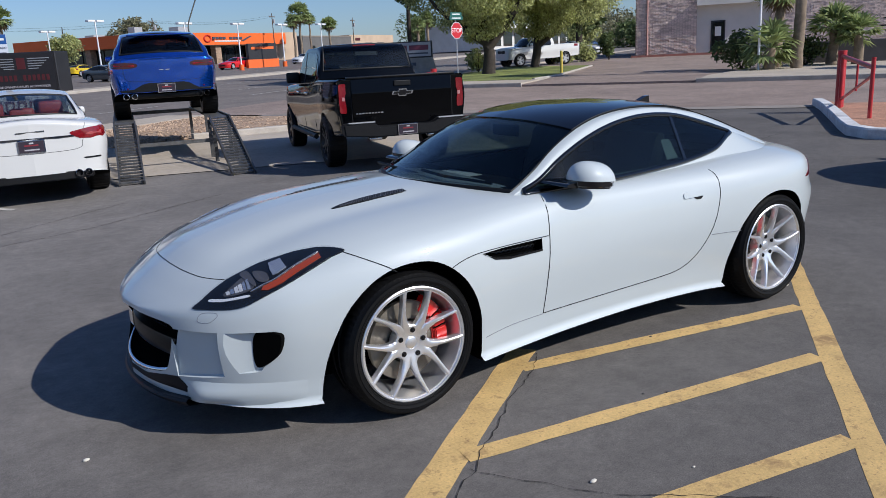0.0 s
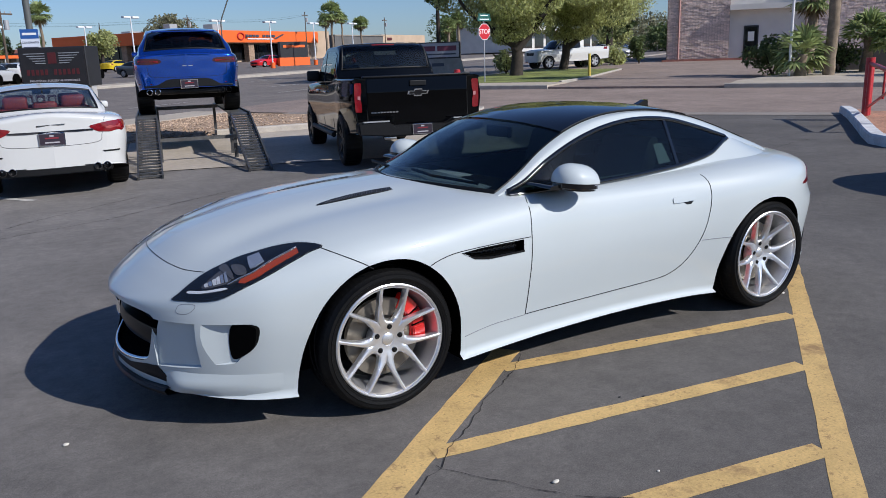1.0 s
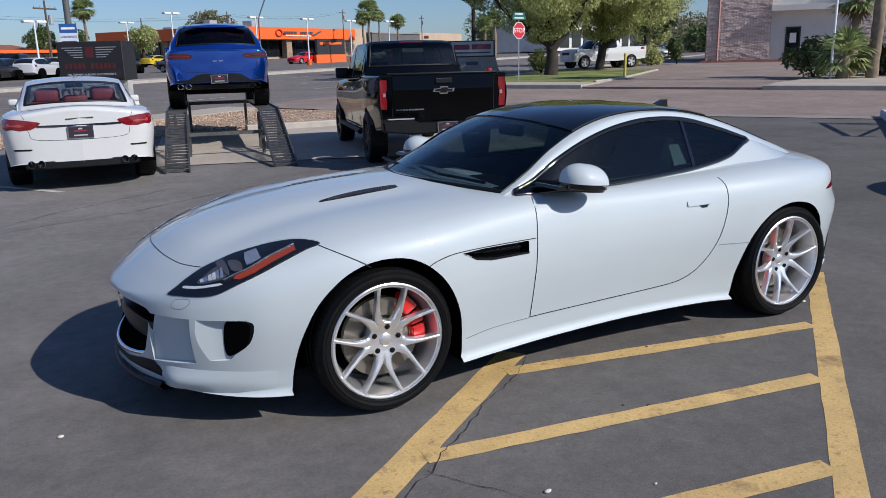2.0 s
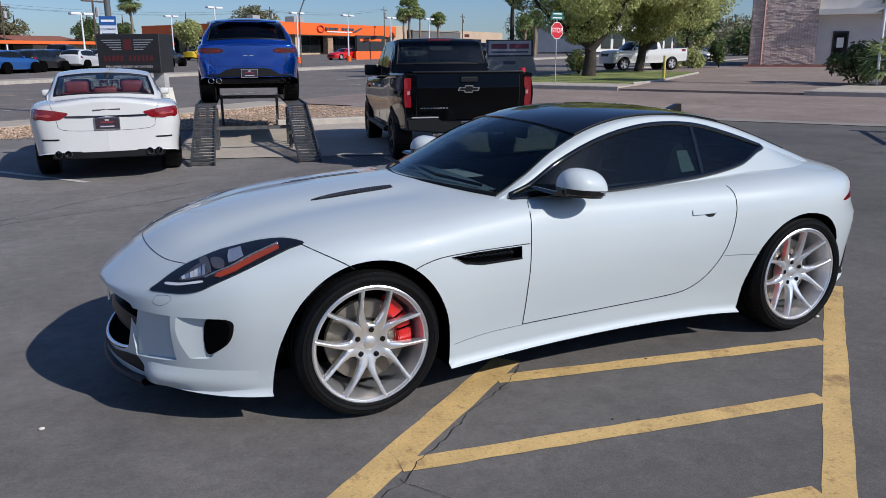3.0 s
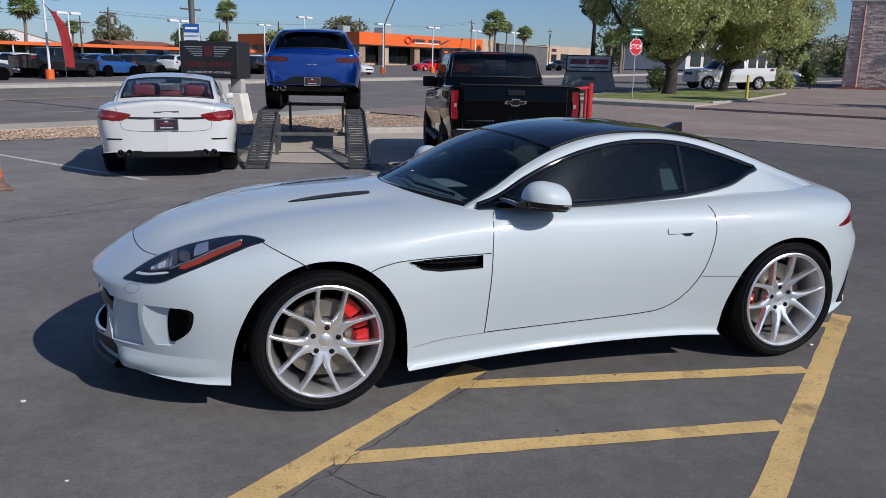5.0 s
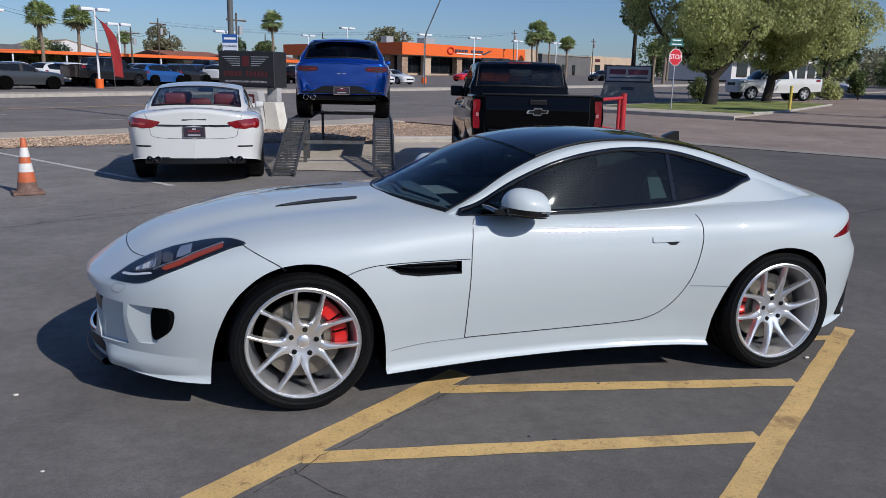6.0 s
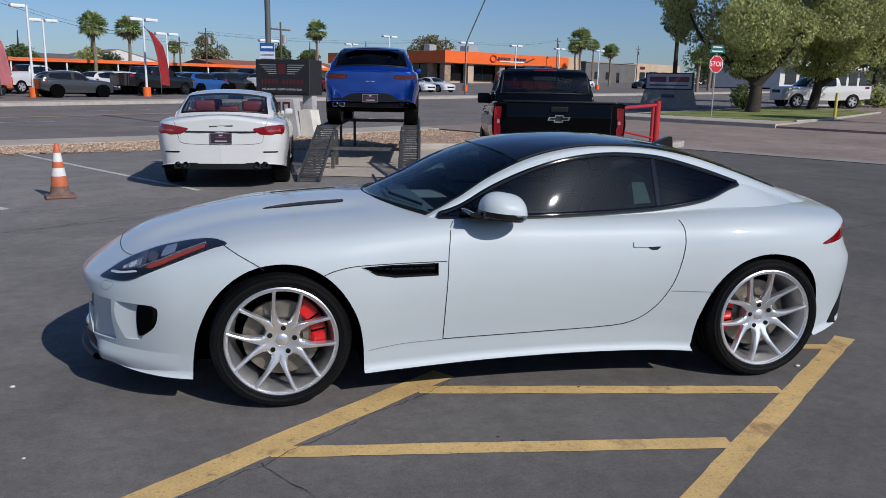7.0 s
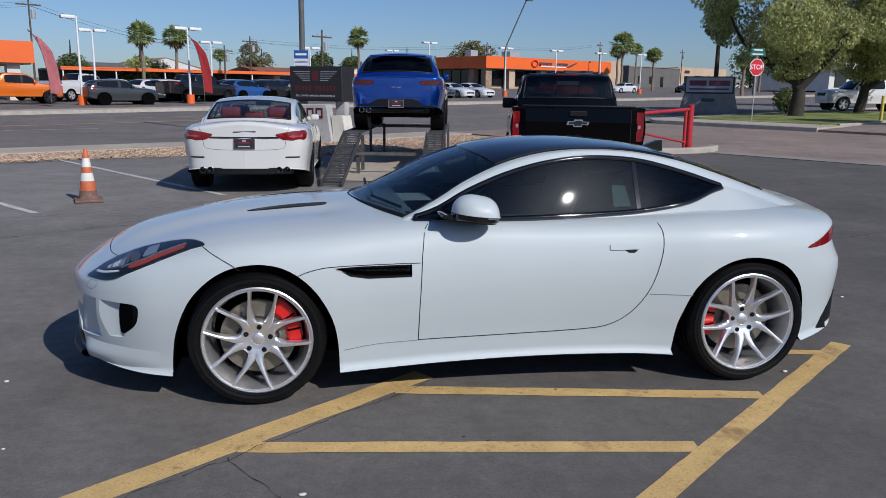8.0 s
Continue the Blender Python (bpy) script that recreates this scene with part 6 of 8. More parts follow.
part("boot_bar", patch(B, [(-0.50, 0.860), (0.50, 0.860), (0.50, 0.838), (0.3, 0.832), (-0.3, 0.832), (-0.50, 0.838)], "x", -1, 0.010, 0.02, 0.05), mat("dark chrome bar", (0.2, 0.2, 0.22), 0.15, metal=1.0), sedan)
part("badge", patch(B, [(-0.16, 0.935), (0.17, 0.945), (0.17, 0.925), (-0.16, 0.915)], "x", -1, 0.004, 0.004, 0.05), mat("badge chrome", (0.35, 0.35, 0.35), 0.2, metal=1.0), sedan)
# black slab added for the shade below the white bumper
tray = [(3.5, -0.70), (3.98, -0.70), (4.06, -0.675), (4.115, -0.60), (4.145, -0.45), (4.158, -0.2), (4.16, 0.0), (4.158, 0.2), (4.145, 0.45), (4.115, 0.60), (4.06, 0.675), (3.98, 0.70), (3.5, 0.70)]
bm = prism([(x + (0.03 if x > 3.6 else 0.0), y) for x, y in tray], "z", 0.30, 0.40)
bmesh.ops.bevel(bm, geom=list(bm.edges), offset=0.012, segments=2, affect="EDGES")
part("diffuser", bm, M_BLACK, sedan, "black slab standing for the shade under the rear bumper", 40)
plate(sedan, 4.19, 0, 0.755)
part("rear_lamp_bar", box(3.0, 3.03, -0.12, 0.12, 1.30, 1.31), M_BLACK, sedan)
for y in (-0.37, 0.37, 0.0):
    for x, h in ((2.85, 1.27 if y else 1.19), (1.75, 1.27)):
        if y == 0 and x < 2:
            continue
        bm = box(x - 0.05, x + 0.05, y - 0.16, y + 0.16, h - 0.18, h, None, 0.05, 3)
        put_box(bm, x - 0.06, x + 0.06, y - 0.24, y + 0.24, 0.5, h - 0.16, None, 0.05, 3)
        part("seat", bm, M_REDLEATHER, sedan, "red leather seat with headrest", 50)
bm = box(0.8, 3.6, -0.72, 0.72, 0.45, 0.50)
put_box(bm, 2.95, 3.5, -0.7, 0.7, 0.94, 1.0)
put_box(bm, 0.7, 1.2, -0.72, 0.72, 0.5, 0.96)
part("cabin_tub", bm, M_INTERIOR, sedan)
part("rear_view_mirror", box(1.45, 1.48, -0.13, 0.13, 1.26, 1.33, None, 0.015, 2), M_INTERIOR, sedan)

# the blue SUV on the display ramps
ROW = 11.0
RD = Vector((math.sin(radians(ROW)), math.cos(radians(ROW)), 0))
RX = Vector((RD.y, -RD.x, 0))
FOOT = Vector((1.40, 8.02, 0))
PLAT = 0.74
M_BLUE = mat("metallic blue paint", (0.006, 0.085, 0.48), 0.17, metal=0.85, vary=0.05, scale=2, coat=1.0)
c = FOOT + RD * (4.05 + 2.80)
suv, sk, grid = vehicle("suv", SUV, M_BLUE, heading(c.x, c.y, PLAT, ROW), "metallic blue compact SUV displayed on raised steel ramps", "car", "", False, M_DARKALLOY, tint_glass("suv glass", (0.38, 0.41, 0.41)))
B = sk.bvh
for s in (-1, 1):
    tl = smooth_line([(s * 0.45, 0.975), (s * 0.50, 1.005), (s * 0.62, 1.018), (s * 0.78, 1.022), (s * 0.87, 1.015), (s * 0.89, 0.975), (s * 0.88, 0.93), (s * 0.78, 0.915), (s * 0.58, 0.920), (s * 0.47, 0.938)], 4, True)
    t = part("tail_lamp", patch(B, tl, "x", -1, 0.008, 0.02, 0.04), mat("smoked red lens", (0.05, 0.003, 0.006), 0.12, coat=0.5), suv, "smoked red tail lamp", 40)
    part("lamp_strip", patch(B, [(s * 0.50, 0.975), (s * 0.84, 0.988), (s * 0.84, 0.960), (s * 0.50, 0.948)], "x", -1, 0.012, 0.006, 0.04), M_REDLENS, t)
    for o in (0.56, 0.70):
        bm = bmesh.new()
        put_lathe(bm, [(0.050, 0.10), (0.053, 0.0), (0.044, -0.004), (0.040, 0.02), (0.038, 0.10)], 24, Matrix.Translation((3.72 - 0.12 * (o - 0.56), s * o, 0.425)) @ Matrix.Rotation(radians(90), 4, "Z"))
        part("exhaust_tip", bm, M_CHROME if s < 0 else M_BLACKGLOSS, suv, smooth=50)
    part("reflector", patch(B, [(s * 0.64, 0.575), (s * 0.85, 0.585), (s * 0.85, 0.57), (s * 0.64, 0.56)], "x", -1, 0.014, 0.01, 0.05), M_REDLENS, suv)
    part("shut_line", ribbon(B, smooth_line([(s * 0.72, 1.09), (s * 0.70, 0.95), (s * 0.69, 0.80), (s * 0.66, 0.72), (s * 0.50, 0.685), (0.0, 0.68)], 8), "x", -1, 0.005), M_GAP, suv)
part("lower_bumper", patch(B, [(-0.79, 0.535), (-0.70, 0.54), (-0.55, 0.55), (-0.40, 0.63), (-0.30, 0.65), (0.0, 0.65), (0.30, 0.65), (0.40, 0.63), (0.55, 0.54), (0.70, 0.53), (0.79, 0.535), (0.77, 0.50), (0.5, 0.496), (0.0, 0.496), (-0.5, 0.496), (-0.77, 0.50)], "x", -1, 0.008, 0.02, 0.03), M_BLACK, suv, "black lower bumper and plate recess")
part("badge", patch(B, [(-0.09, 0.885), (0.09, 0.885), (0.09, 0.872), (-0.09, 0.872)], "x", -1, 0.004, 0.004, 0.05), M_CHROME, suv)
plate(suv, 3.785, 0, 0.555)
part("diffuser", box(3.10, 3.69, -0.66, 0.66, 0.37, 0.50, None, 0.05, 4), M_BLACK, suv, "black lower rear apron", 40)
P, R = grid
part("roof_spoiler", box(3.24, 3.46, -0.56, 0.56, 1.485, 1.51, None, 0.012, 2), M_BLUE, suv, smooth=40)
bm = box(0.7, 3.4, -0.74, 0.74, 0.45, 0.50)
for y in (-0.38, 0.38):
    put_box(bm, 1.5, 1.65, y - 0.2, y + 0.2, 0.5, 1.40, None, 0.06, 3)
    put_box(bm, 2.5, 2.62, y - 0.22, y + 0.22, 0.5, 1.30, None, 0.06, 3)
part("cabin_tub", bm, M_INTERIOR, suv)

# the black pickup
M_BLACKPAINT = mat("black paint", (0.0015, 0.0016, 0.002), 0.07, vary=0.05, scale=2, spec=0.2)
TURN, SIZE = 13.7, 0.95
TD = Vector((math.sin(radians(TURN)), math.cos(radians(TURN)), 0))
axle = Vector((4.335, 7.27, 0))
c = axle + TD * 3.74 * SIZE
bed = box(3.15, 4.86, -0.86, 0.86, 0.85, 1.7)
for f in bed.faces:
    f.material_index = 1
truck, sk, grid = vehicle("pickup_truck", PICKUP, M_BLACKPAINT, heading(c.x, c.y, 0, TURN) @ Matrix.Scale(SIZE, 4), "shiny black crew-cab pickup truck, parked tail-out", "truck", "", False, M_DARKALLOY, tint_glass("truck glass", (0.42, 0.45, 0.45)), 0.0, (bed,), M_BLACK)
B = sk.bvh
for s in (-1, 1):
    tl = [(s * 0.868, 1.35), (s * 0.880, 1.362), (s * 0.965, 1.358), (s * 0.976, 1.34), (s * 0.978, 1.10), (s * 0.975, 0.95), (s * 0.965, 0.932), (s * 0.885, 0.928), (s * 0.874, 0.94), (s * 0.874, 1.05), (s * 0.884, 1.10), (s * 0.884, 1.18), (s * 0.870, 1.22)]
    t = part("tail_lamp", patch(B, tl, "x", -1, 0.010, 0.03, 0.04), M_REDLENS, truck, "tall red tail lamp", 40)
    # pale patch coloured in for the white glint on the tail lamp
    part("reverse_lamp", patch(B, [(s * 0.890, 1.165), (s * 0.930, 1.168), (s * 0.930, 1.115), (s * 0.890, 1.112)], "x", -1, 0.015, 0.01, 0.04), mat("pink glint lens", (0.45, 0.2, 0.2), 0.12, coat=0.6), t)
    part("shut_line", ribbon(B, [(s * 0.79, 1.40), (s * 0.79, 1.2), (s * 0.79, 0.9), (s * 0.79, 0.80)], "x", -1, 0.010), M_GAP, truck)
    bm = box(4.90, 5.0, s * 0.46 - 0.10, s * 0.46 + 0.10, 0.50, 0.56, None, 0.02, 2)
    part("exhaust_tip", bm, M_CHROME, truck, "square chrome exhaust tip", 40)
    bm = tube([(0.42, s * 0.99, 0.44), (2.9, s * 0.99, 0.44)], 0.045, 10)
    part("side_step", bm, M_BLACK, truck, smooth=40)
    for xx in (1.25, 2.15):
        part("door_handle", box(xx, xx + 0.18, s * 0.995 - 0.02, s * 0.995 + 0.02, 1.14, 1.18, None, 0.012, 2), M_CHROME, truck)
    for xx in (0.58, 1.62, 2.72):
        part("shut_line", ribbon(B, [(xx, 1.26), (xx, 1.0), (xx + 0.02, 0.7), (xx + 0.03, 0.52)], "y", s, 0.008), M_GAP, truck)
bp = [(-0.98, 0.78), (-0.55, 0.80), (-0.42, 0.72), (0.42, 0.72), (0.55, 0.80), (0.98, 0.78), (0.96, 0.60), (0.5, 0.56), (-0.5, 0.56), (-0.96, 0.60)]
bm = prism([(y, z) for y, z in bp], "x", 4.94, 5.16)
bmesh.ops.bevel(bm, geom=list(bm.edges), offset=0.02, segments=2, affect="EDGES")
bumper = part("rear_bumper", bm, M_BLACK, truck, "black step bumper", 40)
part("bumper_trim", box(5.10, 5.165, -0.9, -0.5, 0.785, 0.80), M_ALLOY2, bumper)
part("bumper_trim", box(5.10, 5.165, 0.5, 0.9, 0.785, 0.80), M_ALLOY2, bumper)
plate(truck, 5.17, 0, 0.655)
tg = [(4.93, 0.86), (4.972, 0.865), (4.978, 0.93), (4.982, 1.16), (4.992, 1.195), (4.994, 1.22), (4.984, 1.25), (4.984, 1.40), (4.978, 1.42), (4.93, 1.42)]
bm = prism(tg, "y", -0.785, 0.785)
bmesh.ops.bevel(bm, geom=list(bm.edges), offset=0.004, segments=2, affect="EDGES")
part("tailgate", bm, M_BLACKPAINT, truck, "glossy black tailgate with a raised crease", 30)
part("tailgate_cap", box(4.86, 5.0, -0.84, 0.84, 1.425, 1.455, None, 0.012, 2), M_BLACK, truck, smooth=40)
part("tailgate_handle", box(4.985, 5.01, -0.13, 0.13, 1.29, 1.37, None, 0.01, 2), M_BLACK, truck)
em = [(-0.17, 1.165), (-0.15, 1.215), (-0.06, 1.215), (-0.055, 1.245), (0.065, 1.245), (0.07, 1.215), (0.17, 1.215), (0.15, 1.165), (0.06, 1.165), (0.055, 1.135), (-0.065, 1.135), (-0.07, 1.165)]
o = part("emblem_rim", prism(em, "x", 4.975, 4.995), M_CHROME, truck, "chrome-edged emblem")
part("emblem", prism([(y * 0.86, 1.19 + (z - 1.19) * 0.72) for y, z in em], "x", 4.99, 5.0), M_BLACKGLOSS, o)
for k in range(9):
    part("letter_bar", box(4.982, 4.992, -0.74 + k * 0.048, -0.705 + k * 0.048, 0.905, 0.925), M_CHROME, truck)
part("brake_light", box(2.70, 2.76, -0.20, 0.20, 1.925, 1.955, None, 0.01, 2), M_REDLENS, truck)
bm = box(0.6, 2.7, -0.82, 0.82, 0.7, 0.75)
for y in (-0.42, 0.42):
    put_box(bm, 1.5, 1.65, y - 0.22, y + 0.22, 0.75, 1.62, None, 0.06, 3)
    put_box(bm, 2.45, 2.58, y - 0.22, y + 0.22, 0.75, 1.55, None, 0.06, 3)
part("cabin_tub", bm, M_INTERIOR, truck)
for z0, z1 in ((1.43, 1.51), (1.77, 1.835)):
    x0, x1 = 2.975 - 0.28 * (z0 - 1.45), 2.975 - 0.28 * (z1 - 1.45)
    bm = prism([(x0, z0), (x1, z1), (x1 - 0.012, z1), (x0 - 0.012, z0)], "y", -0.21, 0.21)
    part("slider_panel", bm, M_ALLOY2, truck, "grey panel of the sliding rear window")
part("window_frame", tube([(2.965, -0.20, 1.42), (2.86, -0.20, 1.84)], 0.012, 6), M_BLACK, truck)
part("window_frame", tube([(2.965, 0.20, 1.42), (2.86, 0.20, 1.84)], 0.012, 6), M_BLACK, truck)

# a dark sedan parked beside the coupe, whose shade falls across the lot
vehicle("sedan", SEDAN, mat("dark grey paint", (0.03, 0.032, 0.036), 0.25, metal=0.2, coat=0.8), pose(8.2, 0.0, 0, 0, 0, -20), "dark grey four-door sedan parked beside the coupe", "car", "", True, M_ALLOY2)

# ---- things near the lot ----
M_STEEL = mat("dark galvanised steel", (0.10, 0.10, 0.10), 0.5, metal=0.6, vary=0.25, scale=12, fine=0.2)
M_TREAD = mat("worn steel tread", (0.13, 0.127, 0.12), 0.5, metal=0.5, vary=0.3, scale=10, fine=0.25)
M_ORANGE = mat("faded orange plastic", (0.55, 0.13, 0.05), 0.6, vary=0.18, scale=7, fine=0.15)
M_CONEWHITE = mat("scuffed reflective white", (0.70, 0.68, 0.64), 0.6, vary=0.12, scale=9)
M_CONEBASE = mat("dirty rubber cone base", (0.17, 0.10, 0.075), 0.85, vary=0.3, scale=15)
M_REDPAINT = mat("red gate paint", (0.45, 0.025, 0.03), 0.4, vary=0.15, scale=8, fine=0.1, coat=0.2)
M_SIGNBLACK = mat("sign cabinet black", (0.02, 0.02, 0.023), 0.45, vary=0.15, scale=4)
M_SIGNRED = mat("dim red sign letters", (0.085, 0.012, 0.014), 0.5)
M_SIGNSILVER = mat("silver sign trim", (0.36, 0.37, 0.39), 0.4, metal=0.3)
M_MONU = mat("monument concrete", (0.40, 0.39, 0.38), 0.85, vary=0.2, scale=2, fine=0.15, bump=0.4, bump_scale=20)
M_WHITEBLOCK = mat("cream plaster", (0.66, 0.63, 0.55), 0.8, vary=0.1, scale=3)
M_POLE = mat("painted steel pole", (0.10, 0.105, 0.10), 0.5, vary=0.15, scale=3)
M_WHITEPOLE = mat("white lamp post paint", (0.72, 0.73, 0.74), 0.45, vary=0.05, scale=3)
M_BLUESIGN = mat("blue sign face", (0.02, 0.09, 0.30), 0.4)
M_WHITESIGN = mat("white sign face", (0.62, 0.66, 0.74), 0.5)
M_TEXTDARK = mat("dark sign letters", (0.05, 0.06, 0.09), 0.6)
M_TEXTWHITE = mat("white sign letters", (0.75, 0.75, 0.74), 0.6)


def words(text, size, m, material, parent, name="lettering", depth=0.004):
    """Raised letters in the built-in font, turned into a mesh; centred, reading along x of the pose m, upright along its y."""
    cu = bpy.data.curves.new(name, "FONT")
    cu.body, cu.size, cu.align_x, cu.align_y, cu.extrude = text, size, "CENTER", "CENTER", depth
    tmp = new("t", cu)
    dg = bpy.context.evaluated_depsgraph_get()
    dg.update()
    me = bpy.data.meshes.new_from_object(tmp.evaluated_get(dg))
    bpy.data.objects.remove(tmp)
    me.materials.clear()
    me.materials.append(material)
    ob = new(name, me)
    ob.parent = parent
    ob.matrix_basis = m
    return ob


# display ramps: local x across, y along the car, z up
ramp = empty("display_ramp", Matrix.Translation(FOOT) @ Matrix.Rotation(radians(-ROW), 4, "Z"), "dark steel drive-on display ramp on legs", "ramp")
RUN, FLAT = 2.55, 7.4
for s in (-1, 1):
    cx = s * 0.80
    W = 0.17
    slope = math.atan2(PLAT - 0.03, RUN)
    m_in = Matrix.Translation((cx, 0, 0.02)) @ Matrix.Rotation(slope, 4, "X")
    L = math.hypot(RUN, PLAT - 0.03)
    for o in (-1, 1):
        bm = box(o * W - 0.012, o * W + 0.012, -0.05, L, -0.03, 0.055, m_in)
        if o == s:
            put_box(bm, cx + o * W - 0.012, cx + o * W + 0.012, RUN, FLAT, PLAT - 0.08, PLAT + 0.03)
        part("side_rail", bm, M_STEEL, ramp)
    n = 22
    for k in range(n):
        y = 0.05 + (L - 0.08) * k / (n - 1)
        bm = box(-W, W, y - 0.034, y + 0.034, -0.006, 0.004, m_in)
        for q in range(8):
            xx = -W + 0.03 + q * 0.04
            put_box(bm, xx - 0.012, xx + 0.012, y - 0.030, y + 0.012, 0.004, 0.016, m_in)
        part("tread", bm, M_TREAD, ramp)
    bm = box(cx - W, cx + W, RUN, FLAT, PLAT - 0.012, PLAT - 0.002)
    part("deck", bm, M_TREAD, ramp)
    for y in (RUN - 0.55, RUN + 0.15, FLAT - 0.4):
        for o in (-1, 1):
            zt = PLAT - 0.05 if y > RUN else PLAT * y / RUN - 0.04
            part("leg", box(cx + o * W - 0.03, cx + o * W + 0.03, y - 0.03, y + 0.03, 0.0, zt), M_STEEL, ramp)
    part("brace", tube([(cx + s * -W, RUN - 0.55, 0.12), (cx + s * -W, RUN + 0.15, PLAT - 0.08)], 0.018, 6), M_STEEL, ramp)
part("cross_beam", box(-0.68, 0.68, RUN - 0.62, RUN - 0.56, 0.36, 0.42), M_TREAD, ramp, "pale steel cross beam")
part("cross_beam", box(-0.98, 0.98, FLAT - 0.45, FLAT - 0.38, PLAT - 0.09, PLAT - 0.014), M_STEEL, ramp)

# traffic cone
cone = empty("traffic_cone", Matrix.Translation((-2.76, 6.72, 0)) @ Matrix.Rotation(0.3, 4, "Z"), "dirty orange traffic cone with two white bands", "cone")


def cone_r(z):
    return 0.125 - 0.098 * (z - 0.05) / 0.67


bm = box(-0.185, 0.185, -0.185, 0.185, 0.0, 0.045, None, 0.02, 2)
part("base", bm, M_CONEBASE, cone, "scuffed dark base", 40)
bm = bmesh.new()
put_lathe(bm, [(cone_r(z) + (0.012 if z < 0.07 else 0), -z) for z in (0.045, 0.07, 0.16)], 32, Matrix.Rotation(radians(-90), 4, "X"))
part("skirt", bm, M_CONEBASE, cone, "soot-stained lower skirt", 40)
for z0, z1, mt, nm in ((0.16, 0.29, M_ORANGE, "shell"), (0.29, 0.40, M_CONEWHITE, "band"), (0.40, 0.48, M_ORANGE, "shell"), (0.48, 0.60, M_CONEWHITE, "band"), (0.60, 0.715, M_ORANGE, "shell")):
    bm = bmesh.new()
    off = 0.002 if nm == "band" else 0
    prof = [(cone_r(z0) + off, -z0), (cone_r(z1) + off, -z1)]
    if z1 > 0.7:
        prof += [(0.022, -0.722), (0.016, -0.722), (0.016, -0.60)]
    put_lathe(bm, prof, 32, Matrix.Rotation(radians(-90), 4, "X"))
    part(nm, bm, mt, cone, smooth=50)

# dealer sign on its plinth, with the tall pole behind
SC = ab(10.75, 16.2)
sgn = Matrix.Translation((SC.x, SC.y, 0)) @ Matrix.Rotation(radians(-30), 4, "Z")
sign = empty("dealer_sign", sgn, "black dealer sign cabinet with silver wings on a concrete plinth", "sign")
part("cabinet", box(-0.88, 0.88, -0.10, 0.72, 1.20, 2.22, None, 0.015, 1), M_SIGNBLACK, sign)
part("face", box(-0.84, 0.84, -0.125, -0.10, 1.26, 2.17), mat("dark sign face", (0.018, 0.016, 0.018), 0.3, vary=0.2, scale=5), sign)
for s in (-1, 1):
    for k in range(5):
        x0, x1 = s * 0.18, s * (0.74 - 0.072 * k)
        z = 2.06 - 0.062 * k
        bm = prism([(x0, z - 0.010), (x1 - s * 0.02, z - 0.010), (x1, z + 0.010), (x0, z + 0.010)], "y", -0.135, -0.125)
        part("wing_bar", bm, M_SIGNSILVER, sign)
part("roundel", box(-0.11, 0.11, -0.13, -0.125, 1.80, 2.08, None, 0.002), M_SIGNRED, sign)
for k in range(12):
    if k == 5:
        continue
    part("letter_bar", box(-0.70 + k * 0.118, -0.628 + k * 0.118, -0.132, -0.125, 1.51, 1.655), M_SIGNRED, sign)
words("PRE-OWNED LUXURY AUTOMOBILES", 0.078, Matrix.Translation((0, -0.128, 1.36)) @ Matrix.Rotation(radians(90), 4, "X"), M_PLATEGREY, sign)
part("post", box(0.55, 0.85, 0.1, 0.4, 0.0, 1.2), M_MONU, sign)
part("post", box(-0.85, -0.55, 0.1, 0.4, 0.0, 1.2), M_MONU, sign)
bm = prism([(-0.95, 0.0), (0.80, 0.0), (0.62, 1.12), (-0.80, 1.12)], "y", -0.62, -0.25)
bmesh.ops.bevel(bm, geom=list(bm.edges), offset=0.02, segments=1, affect="EDGES")
pl = part("plinth", bm, M_MONU, sign, "grey concrete plinth")
for k in range(4):
    part("number_bar", box(-0.62 + k * 0.30, -0.39 + k * 0.30, -0.635, -0.62, 0.72, 1.02, None, 0.004), M_SIGNRED, pl)
    part("number_bar", box(-0.56 + k * 0.30, -0.45 + k * 0.30, -0.640, -0.635, 0.79, 0.95), M_MONU, pl)
bm = prism([(0.80, 0.0), (1.22, 0.0), (1.08, 0.80), (0.72, 0.80)], "y", -0.50, 0.05)
part("side_block", bm, M_WHITEBLOCK, sign, "cream side block")

PP = ab(10.75, 17.0)
pole = empty("pole_sign", Matrix.Translation((PP.x, PP.y, 0)) @ Matrix.Rotation(radians(-14), 4, "Z"), "tall grey pole with a blue and white sign panel", "sign")
part("pole", tube([(0, 0, 0), (0, 0, 9.5)], 0.085, 16), M_POLE, pole, smooth=50)
pn = part("panel", box(-0.22, 0.22, -0.16, -0.10, 2.12, 2.70), M_WHITESIGN, pole, "white panel with a blue header")
part("header", box(-0.22, 0.22, -0.165, -0.16, 2.46, 2.70), M_BLUESIGN, pn)
part("letter_bar", box(-0.17, 0.17, -0.168, -0.165, 2.55, 2.61), M_TEXTWHITE, pn)
words("COLORADO", 0.072, Matrix.Translation((0, -0.164, 2.36)) @ Matrix.Rotation(radians(90), 4, "X"), M_TEXTDARK, pn)
part("letter_bar", box(-0.18, 0.18, -0.168, -0.16, 2.18, 2.25), M_TEXTDARK, pn)


